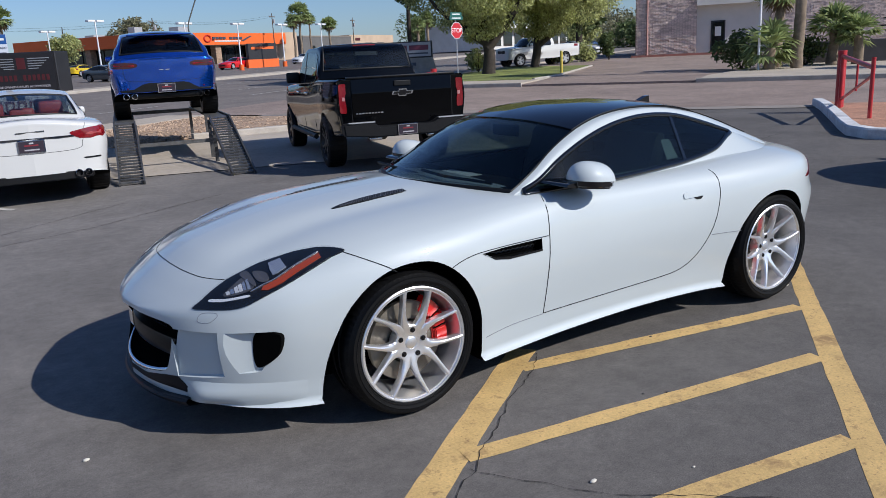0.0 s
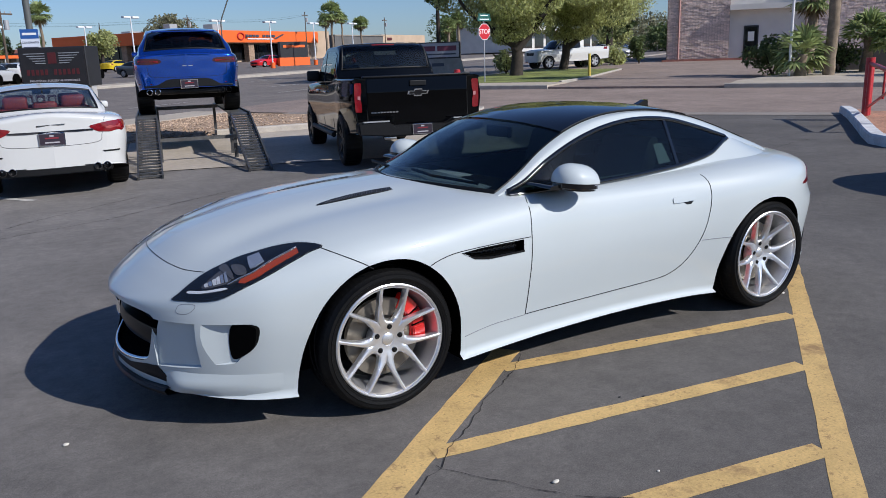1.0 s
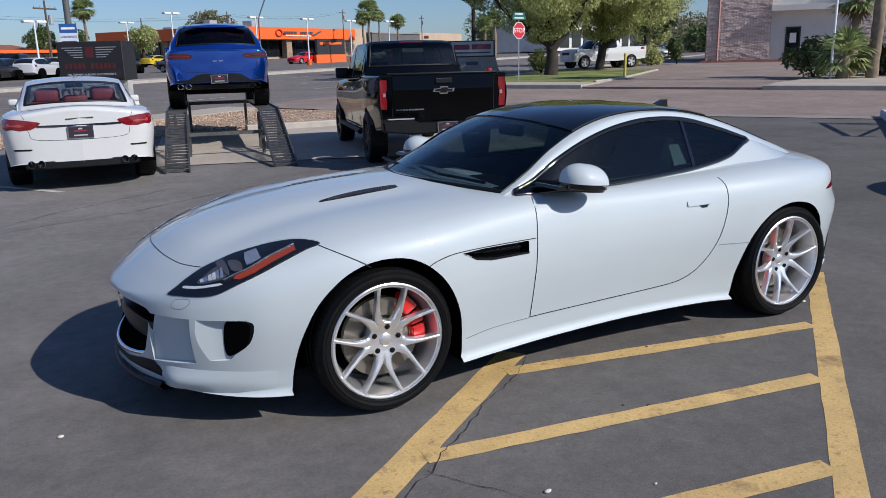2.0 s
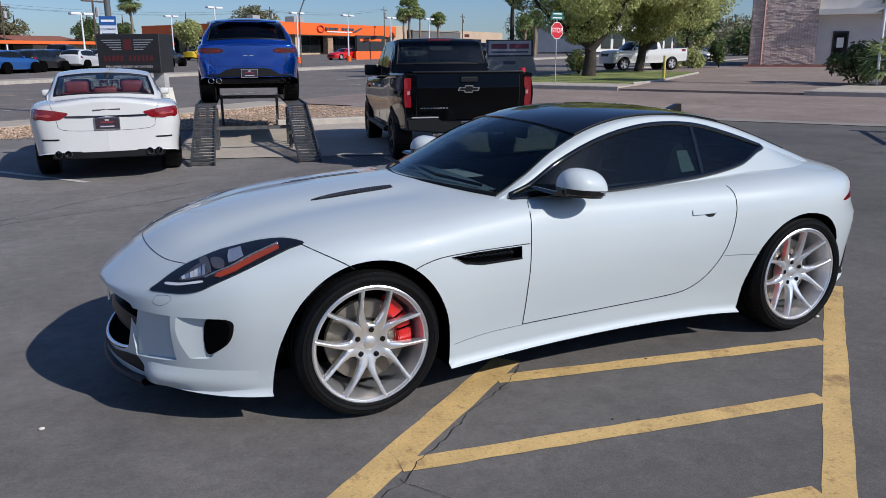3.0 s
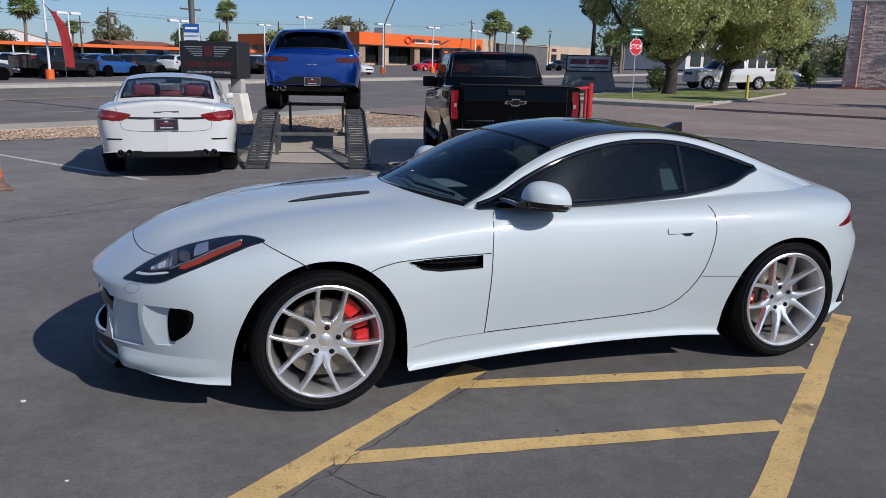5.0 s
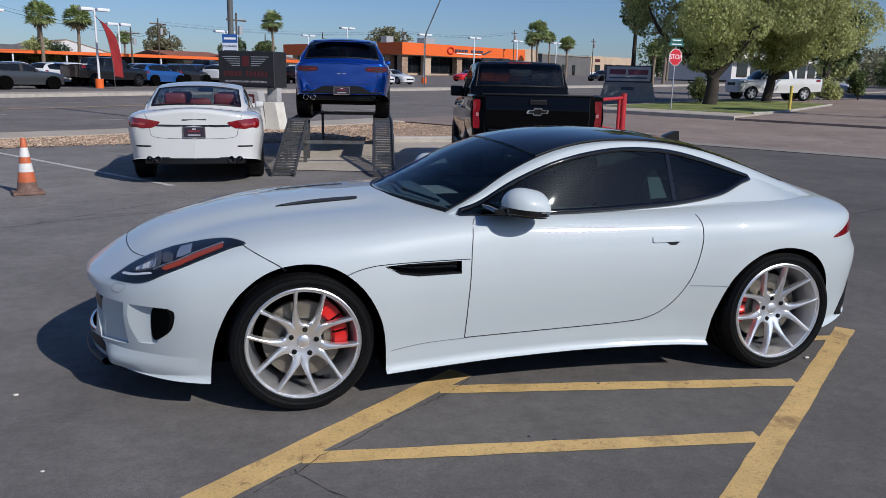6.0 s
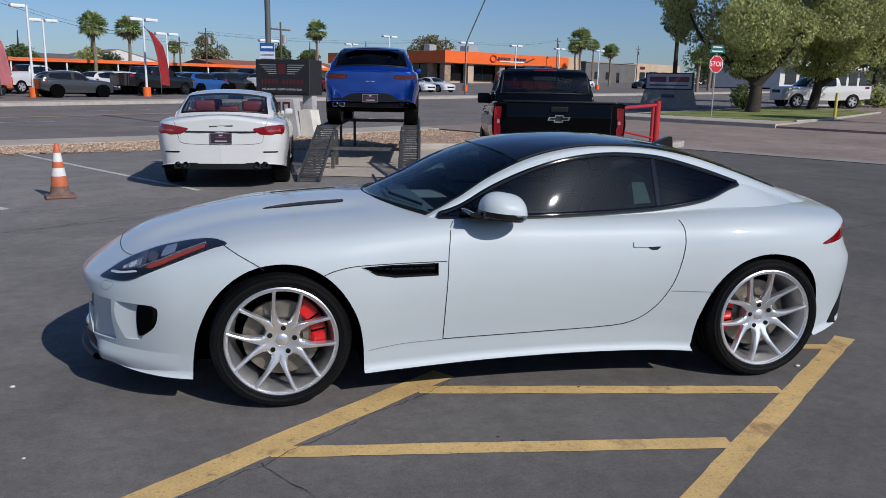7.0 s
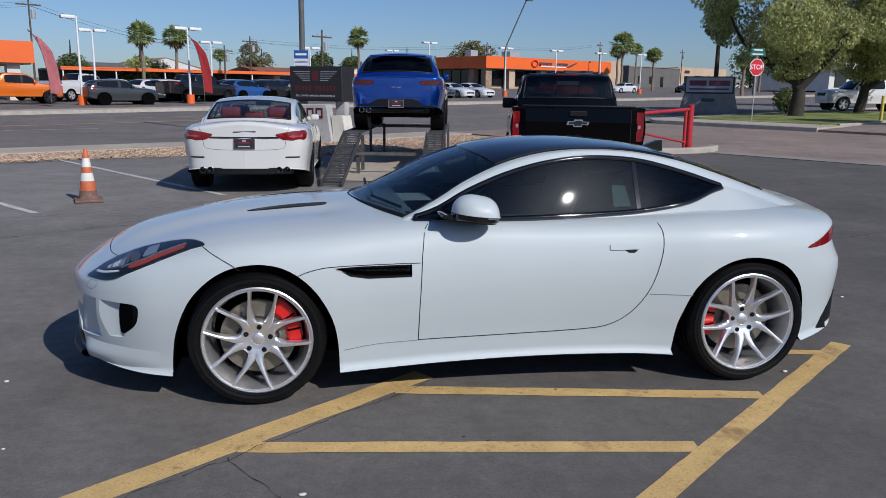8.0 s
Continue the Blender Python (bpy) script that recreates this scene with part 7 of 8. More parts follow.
# red swing gates at the driveway
def gate(a, b, length, turn, z0, label):
    m = Matrix.Translation(ab(a, b, z0)) @ Matrix.Rotation(radians(ROAD_YAW + turn), 4, "Z")
    g = empty("swing_gate", m, label, "gate", "driveway gates")
    part("post", tube([(0, 0, -z0), (0, 0, 1.20)], 0.09, 20), M_REDPAINT, g, smooth=50)
    part("hinge_post", tube([(-0.20, 0.02, -z0), (-0.20, 0.02, 1.08)], 0.045, 12), M_REDPAINT, g, smooth=50)
    part("top_rail", tube([(-0.1, 0, 1.08), (-length, 0, 0.92)], 0.045, 12), M_REDPAINT, g, smooth=50)
    part("diagonal_rail", tube([(-0.15, 0, 0.18), (-length, 0, 0.78)], 0.028, 10), M_REDPAINT, g, smooth=50)
    part("end_post", tube([(-length, 0, -z0), (-length, 0, 1.10)], 0.038, 12), M_REDPAINT, g, smooth=50)
    part("stay", tube([(-length * 0.55, 0, 0.43), (-length * 0.55, 0, 0.98)], 0.022, 8), M_REDPAINT, g, smooth=50)
    return g


gate(15.75, -2.83, 2.8, 9, 0.10, "red steel swing gate standing open on the kerb island")
gate(17.15, 7.55, 4.2, 0, 0.05, "red steel swing gate standing open behind the pickup")

# small litter and stones on the asphalt
def pebble(x, y, r, material, label):
    bm = bmesh.new()
    bmesh.ops.create_icosphere(bm, subdivisions=2, radius=r)
    for v in bm.verts:
        v.co = Vector((v.co.x * 1.25, v.co.y * 0.8, v.co.z * 0.55)) * (1 + 0.35 * noise.noise(v.co * 40 + Vector((x, y, 0))))
        v.co.z += r * 0.45
    ob = part("pebble", bm, material, None, smooth=60)
    ob.location = (x, y, 0)
    return tagged(ob, label, "pebble", "loose stones on the asphalt")


M_STONE = mat("pale stone", (0.62, 0.58, 0.5), 0.85, vary=0.15, scale=30)
M_DARKSTONE = mat("dark stone", (0.05, 0.05, 0.05), 0.85)
for x, y, r in ((0.22, -1.79, 0.013), (4.4, 0.7, 0.012), (-2.1, 0.65, 0.010), (2.95, -0.78, 0.012), (-1.36, -0.35, 0.012), (0.60, -1.95, 0.007), (-1.08, -1.20, 0.007)):
    pebble(x, y, r, M_STONE, "small pale stone lying on the asphalt")
for x, y, r in ((1.05, -1.42, 0.007), (0.95, -1.36, 0.006), (1.55, -0.86, 0.008)):
    pebble(x, y, r, M_DARKSTONE, "small dark stone lying on the asphalt")

# ---- planting ----
M_BARK = mat("bark", (0.045, 0.035, 0.028), 0.95, vary=0.3, scale=5, fine=0.3, bump=0.8, bump_scale=18)
M_PALMBARK = mat("palm bark", (0.22, 0.17, 0.12), 0.95, vary=0.25, scale=4, fine=0.3, bump=0.8, bump_scale=14)
M_LEAF = leaf_mat("olive leaves", (0.42, 0.44, 0.19), 0.45)
M_LEAFDARK = leaf_mat("dark green leaves", (0.12, 0.16, 0.06))
M_PINE = leaf_mat("grey-green needles", (0.24, 0.235, 0.14))
M_PALM = leaf_mat("palm fronds", (0.31, 0.37, 0.15))
M_PALMDRY = mat("dry palm skirt", (0.26, 0.19, 0.10), 0.8, vary=0.2, scale=3, island=0.3)


def leaves(n, blobs, size, droop=0.3, rng=None, hang=0.0):
    """Many small leaf sprays spread through overlapping blobs (x, y, z, rx, ry, rz), thicker towards their skins."""
    rng = rng or random
    vs, fs = [], []
    vol = [b[3] * b[4] * b[5] for b in blobs]
    for _ in range(n):
        b = rng.choices(blobs, vol)[0]
        while True:
            d = Vector((rng.uniform(-1, 1), rng.uniform(-1, 1), rng.uniform(-1, 1)))
            if 0.05 < d.length < 1:
                break
        d = d.normalized() * d.length ** 0.45
        c = Vector((b[0] + d.x * b[3], b[1] + d.y * b[4], b[2] + d.z * b[5]))
        nz = noise.noise(c * 0.55)
        if nz < -0.12 and rng.random() < 0.75:
            continue
        s = size * rng.uniform(0.6, 1.4)
        t = Vector((rng.uniform(-1, 1), rng.uniform(-1, 1), rng.uniform(-1, 0.4) - hang)).normalized()
        u = t.cross(Vector((rng.uniform(-1, 1), rng.uniform(-1, 1), rng.uniform(-1, 1)))).normalized()
        k = len(vs)
        vs += [c - u * s * 0.22, c + t * s * 0.5 - u * s * 0.28, c + t * s, c + t * s * 0.45 + u * s * 0.28]
        fs.append((k, k + 1, k + 2, k + 3))
    me = bpy.data.meshes.new("leaves")
    me.from_pydata([tuple(v) for v in vs], [], fs)
    bm = bmesh.new()
    bm.from_mesh(me)
    bpy.data.meshes.remove(me)
    return bm


def tree(a, b, dz, trunk, blobs, n, size, leaf, label, name="tree", seed=1, hang=0.0, group=""):
    """A tree: trunk and limbs as tapered bars (lists of x, y, z, radius), and a crown of leaf sprays."""
    rng = random.Random(seed)
    t = empty(name, Matrix.Translation(ab(a, b, dz)), label, "tree", group)
    for i, limb in enumerate(trunk):
        bm = bmesh.new()
        pts_l = [(p[0], p[1], p[2]) for p in limb]
        put_tube(bm, smooth_line(pts_l, 4), [r for r in spl_r(limb, 4)], 10)
        part("trunk" if i == 0 else "limb", bm, M_BARK, t, smooth=60)
    part("crown", leaves(n, blobs, size, 0.3, rng, hang), leaf, t)
    return t


def spl_r(limb, per):
    f = spline([p[3] for p in limb])
    return [f(i / per) for i in range((len(limb) - 1) * per + 1)]


def crown_blobs(rng, cx, cy, cz, rx, rz, k, r):
    out = []
    for _ in range(k):
        a, q = rng.uniform(0, 2 * math.pi), math.sqrt(rng.random())
        z = rng.uniform(-1, 1)
        w = math.sqrt(max(0.05, 1 - z * z))
        s = rng.uniform(0.7, 1.3) * r
        out.append((cx + math.cos(a) * q * rx * w, cy + math.sin(a) * q * rx * w, cz + z * rz, s, s, s * 0.9))
    return out


rng = random.Random(4)
tree(38.6, 14.4, 0.14, [[(0, 0, -0.1, 0.40), (0.1, 0, 1.2, 0.31), (-0.2, 0.1, 2.4, 0.27), (-0.5, 0.2, 4.5, 0.2), (-0.6, 0.2, 6.5, 0.08)],
                        [(0, 0, 1.4, 0.30), (0.8, -0.6, 2.6, 0.22), (1.8, -1.2, 4.2, 0.14), (2.6, -1.6, 6.0, 0.05)],
                        [(-0.1, 0, 1.7, 0.26), (-1.3, 0.6, 2.6, 0.18), (-2.6, 1.2, 3.8, 0.1), (-3.2, 1.5, 5.0, 0.05)]],
     crown_blobs(rng, -0.3, 0.1, 5.9, 4.3, 3.2, 54, 1.25), 110000, 0.155, M_LEAF, "large spreading olive-green shade tree on the lawn", seed=5, hang=0.5)
tree(46.2, 14.2, 0.14, [[(0, 0, -0.1, 0.31), (0.2, -0.1, 1.4, 0.25), (0.1, -0.2, 3.0, 0.20), (0.2, -0.2, 6.0, 0.10)],
                        [(0.15, -0.1, 1.3, 0.22), (1.2, -0.9, 2.3, 0.16), (2.4, -1.8, 3.6, 0.10), (3.0, -2.2, 5.0, 0.05)]],
     crown_blobs(rng, 0.6, -1.0, 6.1, 4.6, 3.2, 54, 1.25), 110000, 0.155, M_LEAF, "large spreading olive-green shade tree on the lawn", seed=6, hang=0.5)
tree(43.5, 21.8, 0.1, [[(0, 0, -0.1, 0.17), (0, 0, 3, 0.13), (0, 0, 9, 0.05)]], crown_blobs(rng, 0, 0, 7.6, 0.9, 3.2, 22, 0.55), 6500, 0.20, M_LEAFDARK, "tall dark green tree behind the lawn", seed=8)
tree(60.0, 15.0, 0.1, [[(0, 0, -0.1, 0.3), (0, 0, 3, 0.24), (0, 0, 9, 0.06)]], crown_blobs(rng, 0, 0, 6.0, 2.4, 4.0, 26, 1.1), 9000, 0.34, M_LEAFDARK, "tall dark green tree behind the lawn", seed=9)


def palm(a, b, dz, h, r, n=46, label="tall fan palm with a green crown", seed=1, skirt=True, trunk_r=0.22, group="fan palms"):
    """A fan palm: ringed tapered trunk, a dry skirt and a head of split fans on stalks."""
    rng = random.Random(seed)
    t = empty("palm_tree", Matrix.Translation(ab(a, b, dz)) @ Matrix.Rotation(rng.uniform(0, 6), 4, "Z"), label, "palm", group)
    bm = bmesh.new()
    k = max(6, int(h * 2.5))
    put_tube(bm, [(0.04 * math.sin(i * 0.7), 0.03 * math.cos(i * 0.9), -0.1 + (h + 0.1) * i / k) for i in range(k + 1)], [trunk_r * (1.15 - 0.4 * i / k) * (1.06 if i % 2 else 0.96) for i in range(k + 1)], 12)
    part("trunk", bm, M_PALMBARK, t, smooth=60)

    def fans(cnt, e0, e1, rad, blades):
        b2 = bmesh.new()
        for _ in range(cnt):
            az, el = rng.uniform(0, 2 * math.pi), radians(rng.uniform(e0, e1))
            d = Vector((math.cos(az) * math.cos(el), math.sin(az) * math.cos(el), math.sin(el)))
            side = d.cross(Vector((0, 0, 1))).normalized()
            upv = side.cross(d)
            st = Vector((0, 0, h)) + d * rad * rng.uniform(0.30, 0.48)
            put_tube(b2, [Vector((0, 0, h - 0.05)), st], 0.012 + 0.006 * rad, 4, False)
            ln = rad * rng.uniform(0.45, 0.62)
            for q in range(blades):
                an = radians(-75 + 150 * q / (blades - 1))
                v = (d * math.cos(an) + side * math.sin(an) + upv * 0.15 * math.cos(an * 2)).normalized()
                w = side * math.cos(an) - d * math.sin(an)
                tip = st + v * ln + Vector((0, 0, -0.22 * ln * rng.uniform(0.4, 1.5)))
                midp = st + v * ln * 0.55
                p = [b2.verts.new(x) for x in (st, midp - w * 0.05 * rad, tip, midp + w * 0.05 * rad)]
                b2.faces.new(p)
        return b2
    part("fronds", fans(n, -35, 80, r, 9), M_PALM, t)
    if skirt:
        part("dry_skirt", fans(n // 3, -80, -35, r * 0.75, 7), M_PALMDRY, t)
    return t


def shrub(a, b, dz, rx, h, leaf, label, seed=1, n=1800, size=0.16):
    r_ = random.Random(seed)
    t = empty("shrub", Matrix.Translation(ab(a, b, dz)), label, "shrub")
    bm = bmesh.new()
    for k in range(6):
        an = k * 1.05
        put_tube(bm, [(0, 0, -0.05), (math.cos(an) * rx * 0.3, math.sin(an) * rx * 0.3, h * 0.4), (math.cos(an) * rx * 0.6, math.sin(an) * rx * 0.6, h * 0.7)], [0.03, 0.02, 0.008], 5)
    part("stems", bm, M_BARK, t)
    part("foliage", leaves(n, crown_blobs(r_, 0, 0, h * 0.52, rx * 0.7, h * 0.3, 12, min(rx, h) * 0.36), size, 0.3, r_), leaf, t)
    return t


# palms by the brick building
palm(34.6, -0.5, 0.13, 0.9, 1.5, 34, "short young fan palm in the planting strip", 11, False, 0.26, "young palms")
palm(36.5, -0.7, 0.13, 3.3, 1.4, 36, "fan palm with a rough trunk beside the brick building", 12, True, 0.24, "young palms")
palm(34.9, -1.6, 0.13, 9.0, 1.7, 40, "tall palm trunk beside the brick building", 13, True, 0.22, "young palms")
palm(37.5, -3.0, 0.13, 1.6, 1.5, 40, "short young fan palm in the planting strip", 14, False, 0.22, "young palms")
palm(37.0, -4.0, 0.13, 1.3, 1.3, 36, "short young fan palm in the planting strip", 15, False, 0.22, "young palms")
palm(34.0, -7.6, 0.13, 2.6, 1.5, 36, "short young fan palm in the planting strip", 16, False, 0.22, "young palms")
shrub(36.3, 0.8, 0.13, 1.3, 1.7, M_LEAFDARK, "rounded dark green shrub in the planting strip", 3, 3500)
shrub(37.5, -1.9, 0.13, 1.2, 1.3, M_LEAFDARK, "rounded dark green shrub in the planting strip", 4, 2500)
shrub(55.5, 13.3, 0.1, 1.3, 1.3, M_LEAF, "rounded light green shrub behind the driveway", 5, 2000, 0.2)
shrub(52.5, 14.2, 0.1, 1.0, 0.9, M_LEAF, "rounded light green shrub behind the driveway", 6, 1500, 0.2)
shrub(57.5, 12.0, 0.1, 0.9, 2.4, M_LEAFDARK, "upright dark shrub at the building corner", 7, 2200, 0.2)
shrub(41.0, 16.0, 0.14, 0.8, 1.6, M_LEAF, "spiky green shrub under the shade tree", 8, 1500, 0.2)

lp = empty("street_lamp", Matrix.Translation(ab(34.2, -0.05, 0.13)), "slim white steel pole in the planting strip", "pole")
part("pole", tube([(0, 0, 0), (0, 0, 8.5)], 0.055, 10), M_WHITEPOLE, lp, smooth=50)
# stop sign
stop = empty("stop_sign", Matrix.Translation(ab(31.9, 13.3, 0.14)) @ Matrix.Rotation(radians(9), 4, "Z"), "red octagonal stop sign with green street name plates", "sign")
part("post", tube([(0, 0.03, 0), (0, 0.03, 2.95)], 0.028, 8), M_ALLOY2, stop)
oc = [(0.40 * math.cos(radians(22.5 + 45 * k)), 2.35 + 0.40 * math.sin(radians(22.5 + 45 * k))) for k in range(8)]
pl = part("plate", prism(oc, "y", -0.012, 0.0), mat("white sign border", (0.8, 0.8, 0.8), 0.4), stop)
oc2 = [(x * 0.93, 2.35 + (z - 2.35) * 0.93) for x, z in oc]
part("red_face", prism(oc2, "y", -0.016, -0.012), mat("stop red", (0.55, 0.02, 0.03), 0.4), pl)
words("STOP", 0.30, Matrix.Translation((0, -0.02, 2.35)) @ Matrix.Rotation(radians(90), 4, "X"), mat("white letters", (0.85, 0.85, 0.85), 0.4), pl)
M_GREENSIGN = mat("street sign green", (0.02, 0.12, 0.10), 0.4)
for z, w in ((2.92, 0.42), (3.10, 0.36)):
    p = part("street_plate", box(-w, w, -0.01, 0.01, z - 0.085, z + 0.085), M_GREENSIGN, stop)
    part("letter_bar", box(-w * 0.7, w * 0.7, -0.014, -0.01, z - 0.025, z + 0.025), M_TEXTWHITE, p)

# bollard, monument sign on the lawn
bol = empty("bollard", Matrix.Translation(ab(36.6, 9.55, 0.15)), "yellow steel bollard at the lawn edge", "bollard")
part("tube", tube([(0, 0, -0.1), (0, 0, 1.12)], 0.07, 14), mat("bollard yellow", (0.62, 0.47, 0.08), 0.5, vary=0.1, scale=6), bol, smooth=40)
mon = empty("monument_sign", Matrix.Translation(ab(37.8, 18.9, 0.14)) @ Matrix.Rotation(radians(-36), 4, "Z"), "grey monument sign with a white lettered panel", "sign")
bm = prism([(-1.55, 0), (1.55, 0), (1.30, 1.05), (-1.30, 1.05)], "y", -0.3, 0.3)
part("plinth", bm, mat("grey block plinth", (0.24, 0.235, 0.23), 0.85, vary=0.15, scale=3), mon)
part("cabinet", box(-1.30, 1.30, -0.2, 0.2, 1.05, 1.98, None, 0.02, 1), M_SIGNBLACK, mon)
pf = part("panel", box(-1.22, 1.22, -0.22, -0.2, 1.13, 1.92), mat("grey white panel", (0.36, 0.37, 0.42), 0.5, vary=0.08, scale=2), mon)
part("letter_bar", box(-1.05, -0.15, -0.23, -0.22, 1.48, 1.76), mat("dark red letters", (0.14, 0.03, 0.06), 0.5), pf)
part("letter_bar", box(-0.02, 1.08, -0.23, -0.22, 1.48, 1.76), mat("dark red letters", (0.14, 0.03, 0.06), 0.5), pf)
part("letter_bar", box(-1.05, 1.05, -0.23, -0.22, 1.26, 1.34), M_TEXTDARK, pf)
part("number_bar", box(-0.35, 0.35, -0.31, -0.30, 0.62, 0.80), M_TEXTDARK, mon)


# ---- brick building on the corner ----
bb = empty("brick_building", Matrix.Translation(ab(61.0, 10.0, 0.0)) @ Matrix.Rotation(radians(ROAD_YAW + 9), 4, "Z") @ Matrix.Translation((0, -8.2, 0)), "pale brown split-face block building with a white entrance bay", "building")
M_BRICKWALL = mat("split-face block", (0.62, 0.50, 0.45), 0.9, vary=0.08, scale=0.4, rnd=0.22, fine=0.25, bump=1.0, bump_scale=16)
M_MORTAR = mat("shadowed mortar", (0.36, 0.28, 0.24), 0.95)
M_WHITEWALL = mat("white stucco", (0.62, 0.60, 0.57), 0.9, vary=0.06, scale=1)
zb = 0.12
TOP = 6.2
part("wall", box(0.10, 12, 4.3, 8.9, zb - 0.8, TOP), M_MORTAR, bb)
part("wall", box(0.10, 12, -40.0, -1.0, zb - 0.8, TOP), M_MORTAR, bb)
wb_ = part("entrance_wall", box(0.35, 12, -1.0, 4.3, zb - 0.8, TOP - 0.3), M_WHITEWALL, bb, "white stucco entrance bay")
part("coping", box(-0.12, 0.4, 4.2, 9.0, TOP, TOP + 0.14), M_WHITEWALL, bb, "pale stone coping")
part("coping", box(-0.12, 0.4, -40.0, -0.9, TOP, TOP + 0.14), M_WHITEWALL, bb, "pale stone coping")
part("door_frame", box(0.28, 0.36, 2.20, 3.25, zb, zb + 2.45), M_SIGNBLACK, bb)
part("door_glass", box(0.26, 0.29, 2.30, 3.15, zb + 0.1, zb + 2.35), M_CARGLASS, bb)
part("door_notice", box(0.245, 0.26, 2.50, 2.95, zb + 1.3, zb + 2.0), M_PAPER, bb)
part("canopy", box(-0.5, 0.4, -1.2, 4.35, zb + 3.6, zb + 4.0), M_WHITEWALL, bb)
for y in (-13.0, -8.4):
    wn_ = part("window", box(0.0, 0.16, y - 0.6, y + 0.6, zb + 0.9, zb + 2.3), M_WHITEWALL, bb, "narrow framed window")
    part("pane", box(-0.02, 0.01, y - 0.5, y + 0.5, zb + 1.0, zb + 2.2), M_CARGLASS, wn_)
part("downpipe", tube([(-0.08, 8.0, zb), (-0.08, 8.0, TOP - 0.3)], 0.06, 8), mat("pink conduit", (0.50, 0.28, 0.24), 0.6), bb)
gw = part("garden_wall", box(-0.15, 0.15, -3.2, 2.2, -0.1, 1.0, None, 0.02), mat("dark planter wall", (0.13, 0.12, 0.12), 0.9, vary=0.15, scale=2, bump=0.4, bump_scale=20))
gw.matrix_world = Matrix.Translation(ab(39.6, -2.6, 0.13)) @ Matrix.Rotation(radians(ROAD_YAW), 4, "Z")
tagged(gw, "low dark plastered wall behind the young palms", "wall", kind="structure")
blk = {}
rr = random.Random(2)
count = 0
rest = bmesh.new()
for row in range(58):
    z = zb + 0.02 + row * 0.105
    for y0, y1 in ((4.32, 8.88), (-16.0, -1.02)):
        y = y0 - (0.2 if row % 2 else 0.0)
        while y < y1 - 0.02:
            ya, yb = max(y, y0) + 0.005, min(y + 0.40, y1) - 0.005
            y += 0.41
            if yb - ya < 0.06:
                continue
            d = rr.choice((0.0, 0.012, 0.022, 0.034, 0.05))
            if y0 > 0 and row < 26 and count < 300:
                key = (round(yb - ya, 2), d)
                if key not in blk:
                    w = yb - ya
                    b2 = box(-0.01 - d, 0.12, -w / 2, w / 2, 0.0, 0.099, None, 0.006)
                    o = part("block", b2, M_BRICKWALL, bb)
                    blk[key] = o.data
                else:
                    o = new("block", blk[key])
                    o.parent = bb
                o.location = (0.0, (ya + yb) / 2, z)
                count += 1
            else:
                v = [rest.verts.new(p) for p in ((-0.01 - d, ya, z), (-0.01 - d, yb, z), (-0.01 - d, yb, z + 0.099), (-0.01 - d, ya, z + 0.099), (0.11, ya, z), (0.11, yb, z), (0.11, yb, z + 0.099), (0.11, ya, z + 0.099))]
                for f in ((0, 3, 2, 1), (0, 1, 5, 4), (2, 3, 7, 6), (0, 4, 7, 3), (1, 2, 6, 5)):
                    rest.faces.new([v[i] for i in f])
M_BRICKREST = mat("split-face block rest", (0.62, 0.50, 0.45), 0.9, vary=0.08, scale=0.4, island=0.22, fine=0.25, bump=1.0, bump_scale=16)
o = part("block_rest", rest, M_BRICKREST, bb)
o["kind"] = "stuff"
part("red_kerb", box(-0.6, -0.3, 1.0, 9.2, zb - 0.3, zb + 0.10), mat("faded red kerb", (0.34, 0.14, 0.11), 0.8, vary=0.2, scale=3), bb)


# ---- orange dealership ----
ob_ = empty("dealership", Matrix.Translation(ab(103.0, 102.4, 0.0)) @ Matrix.Rotation(radians(ROAD_YAW), 4, "Z") @ Matrix.Diagonal((1.6, 1.4, 1, 1)), "single-storey showroom with an orange fascia and stone piers", "building")
M_FASCIA = mat("orange fascia", (0.80, 0.135, 0.02), 0.6, vary=0.05, scale=0.5)
M_TAN = mat("tan stucco", (0.50, 0.37, 0.26), 0.9, vary=0.08, scale=0.5)
M_STONEPIER = mat("stone pier", (0.32, 0.22, 0.15), 0.9, vary=0.3, scale=3, fine=0.3)
zo = 0.85
part("wall", box(1.5, 26.0, 2.0, 26.0, zo - 0.6, zo + 4.8), M_TAN, ob_)
part("fascia", box(0.0, 24.0, 0.0, 0.5, zo + 3.15, zo + 5.35), M_FASCIA, ob_, "broad orange fascia")
part("fascia", box(0.0, 0.5, 0.5, 26.0, zo + 3.15, zo + 5.35), M_FASCIA, ob_, "broad orange fascia")
part("soffit", box(0.1, 24.0, 0.1, 2.2, zo + 3.05, zo + 3.15), M_TAN, ob_)
part("roof", box(0.4, 26.0, 0.4, 26.0, zo + 4.9, zo + 5.1), M_TAN, ob_)
for x in (0.4, 4.4, 10.2, 16.8, 21.8):
    part("pier", box(x, x + 1.0, 0.5, 1.4, zo - 0.6, zo + 3.1), M_STONEPIER if x != 4.4 else M_TAN, ob_)
for y in (3.0, 12.0, 21.0):
    part("pier", box(0.5, 1.4, y, y + 1.0, zo - 0.6, zo + 3.1), M_STONEPIER, ob_)
for k in range(13):
    x = 1.7 + k * 1.65
    w = part("window", box(x, x + 1.58, 1.85, 1.98, zo - 0.1, zo + 3.0), M_SIGNBLACK, ob_, "dark framed showroom window")
    part("pane", box(x + 0.08, x + 1.50, 1.80, 1.84, zo + 0.05, zo + 2.9), M_CARGLASS, w)
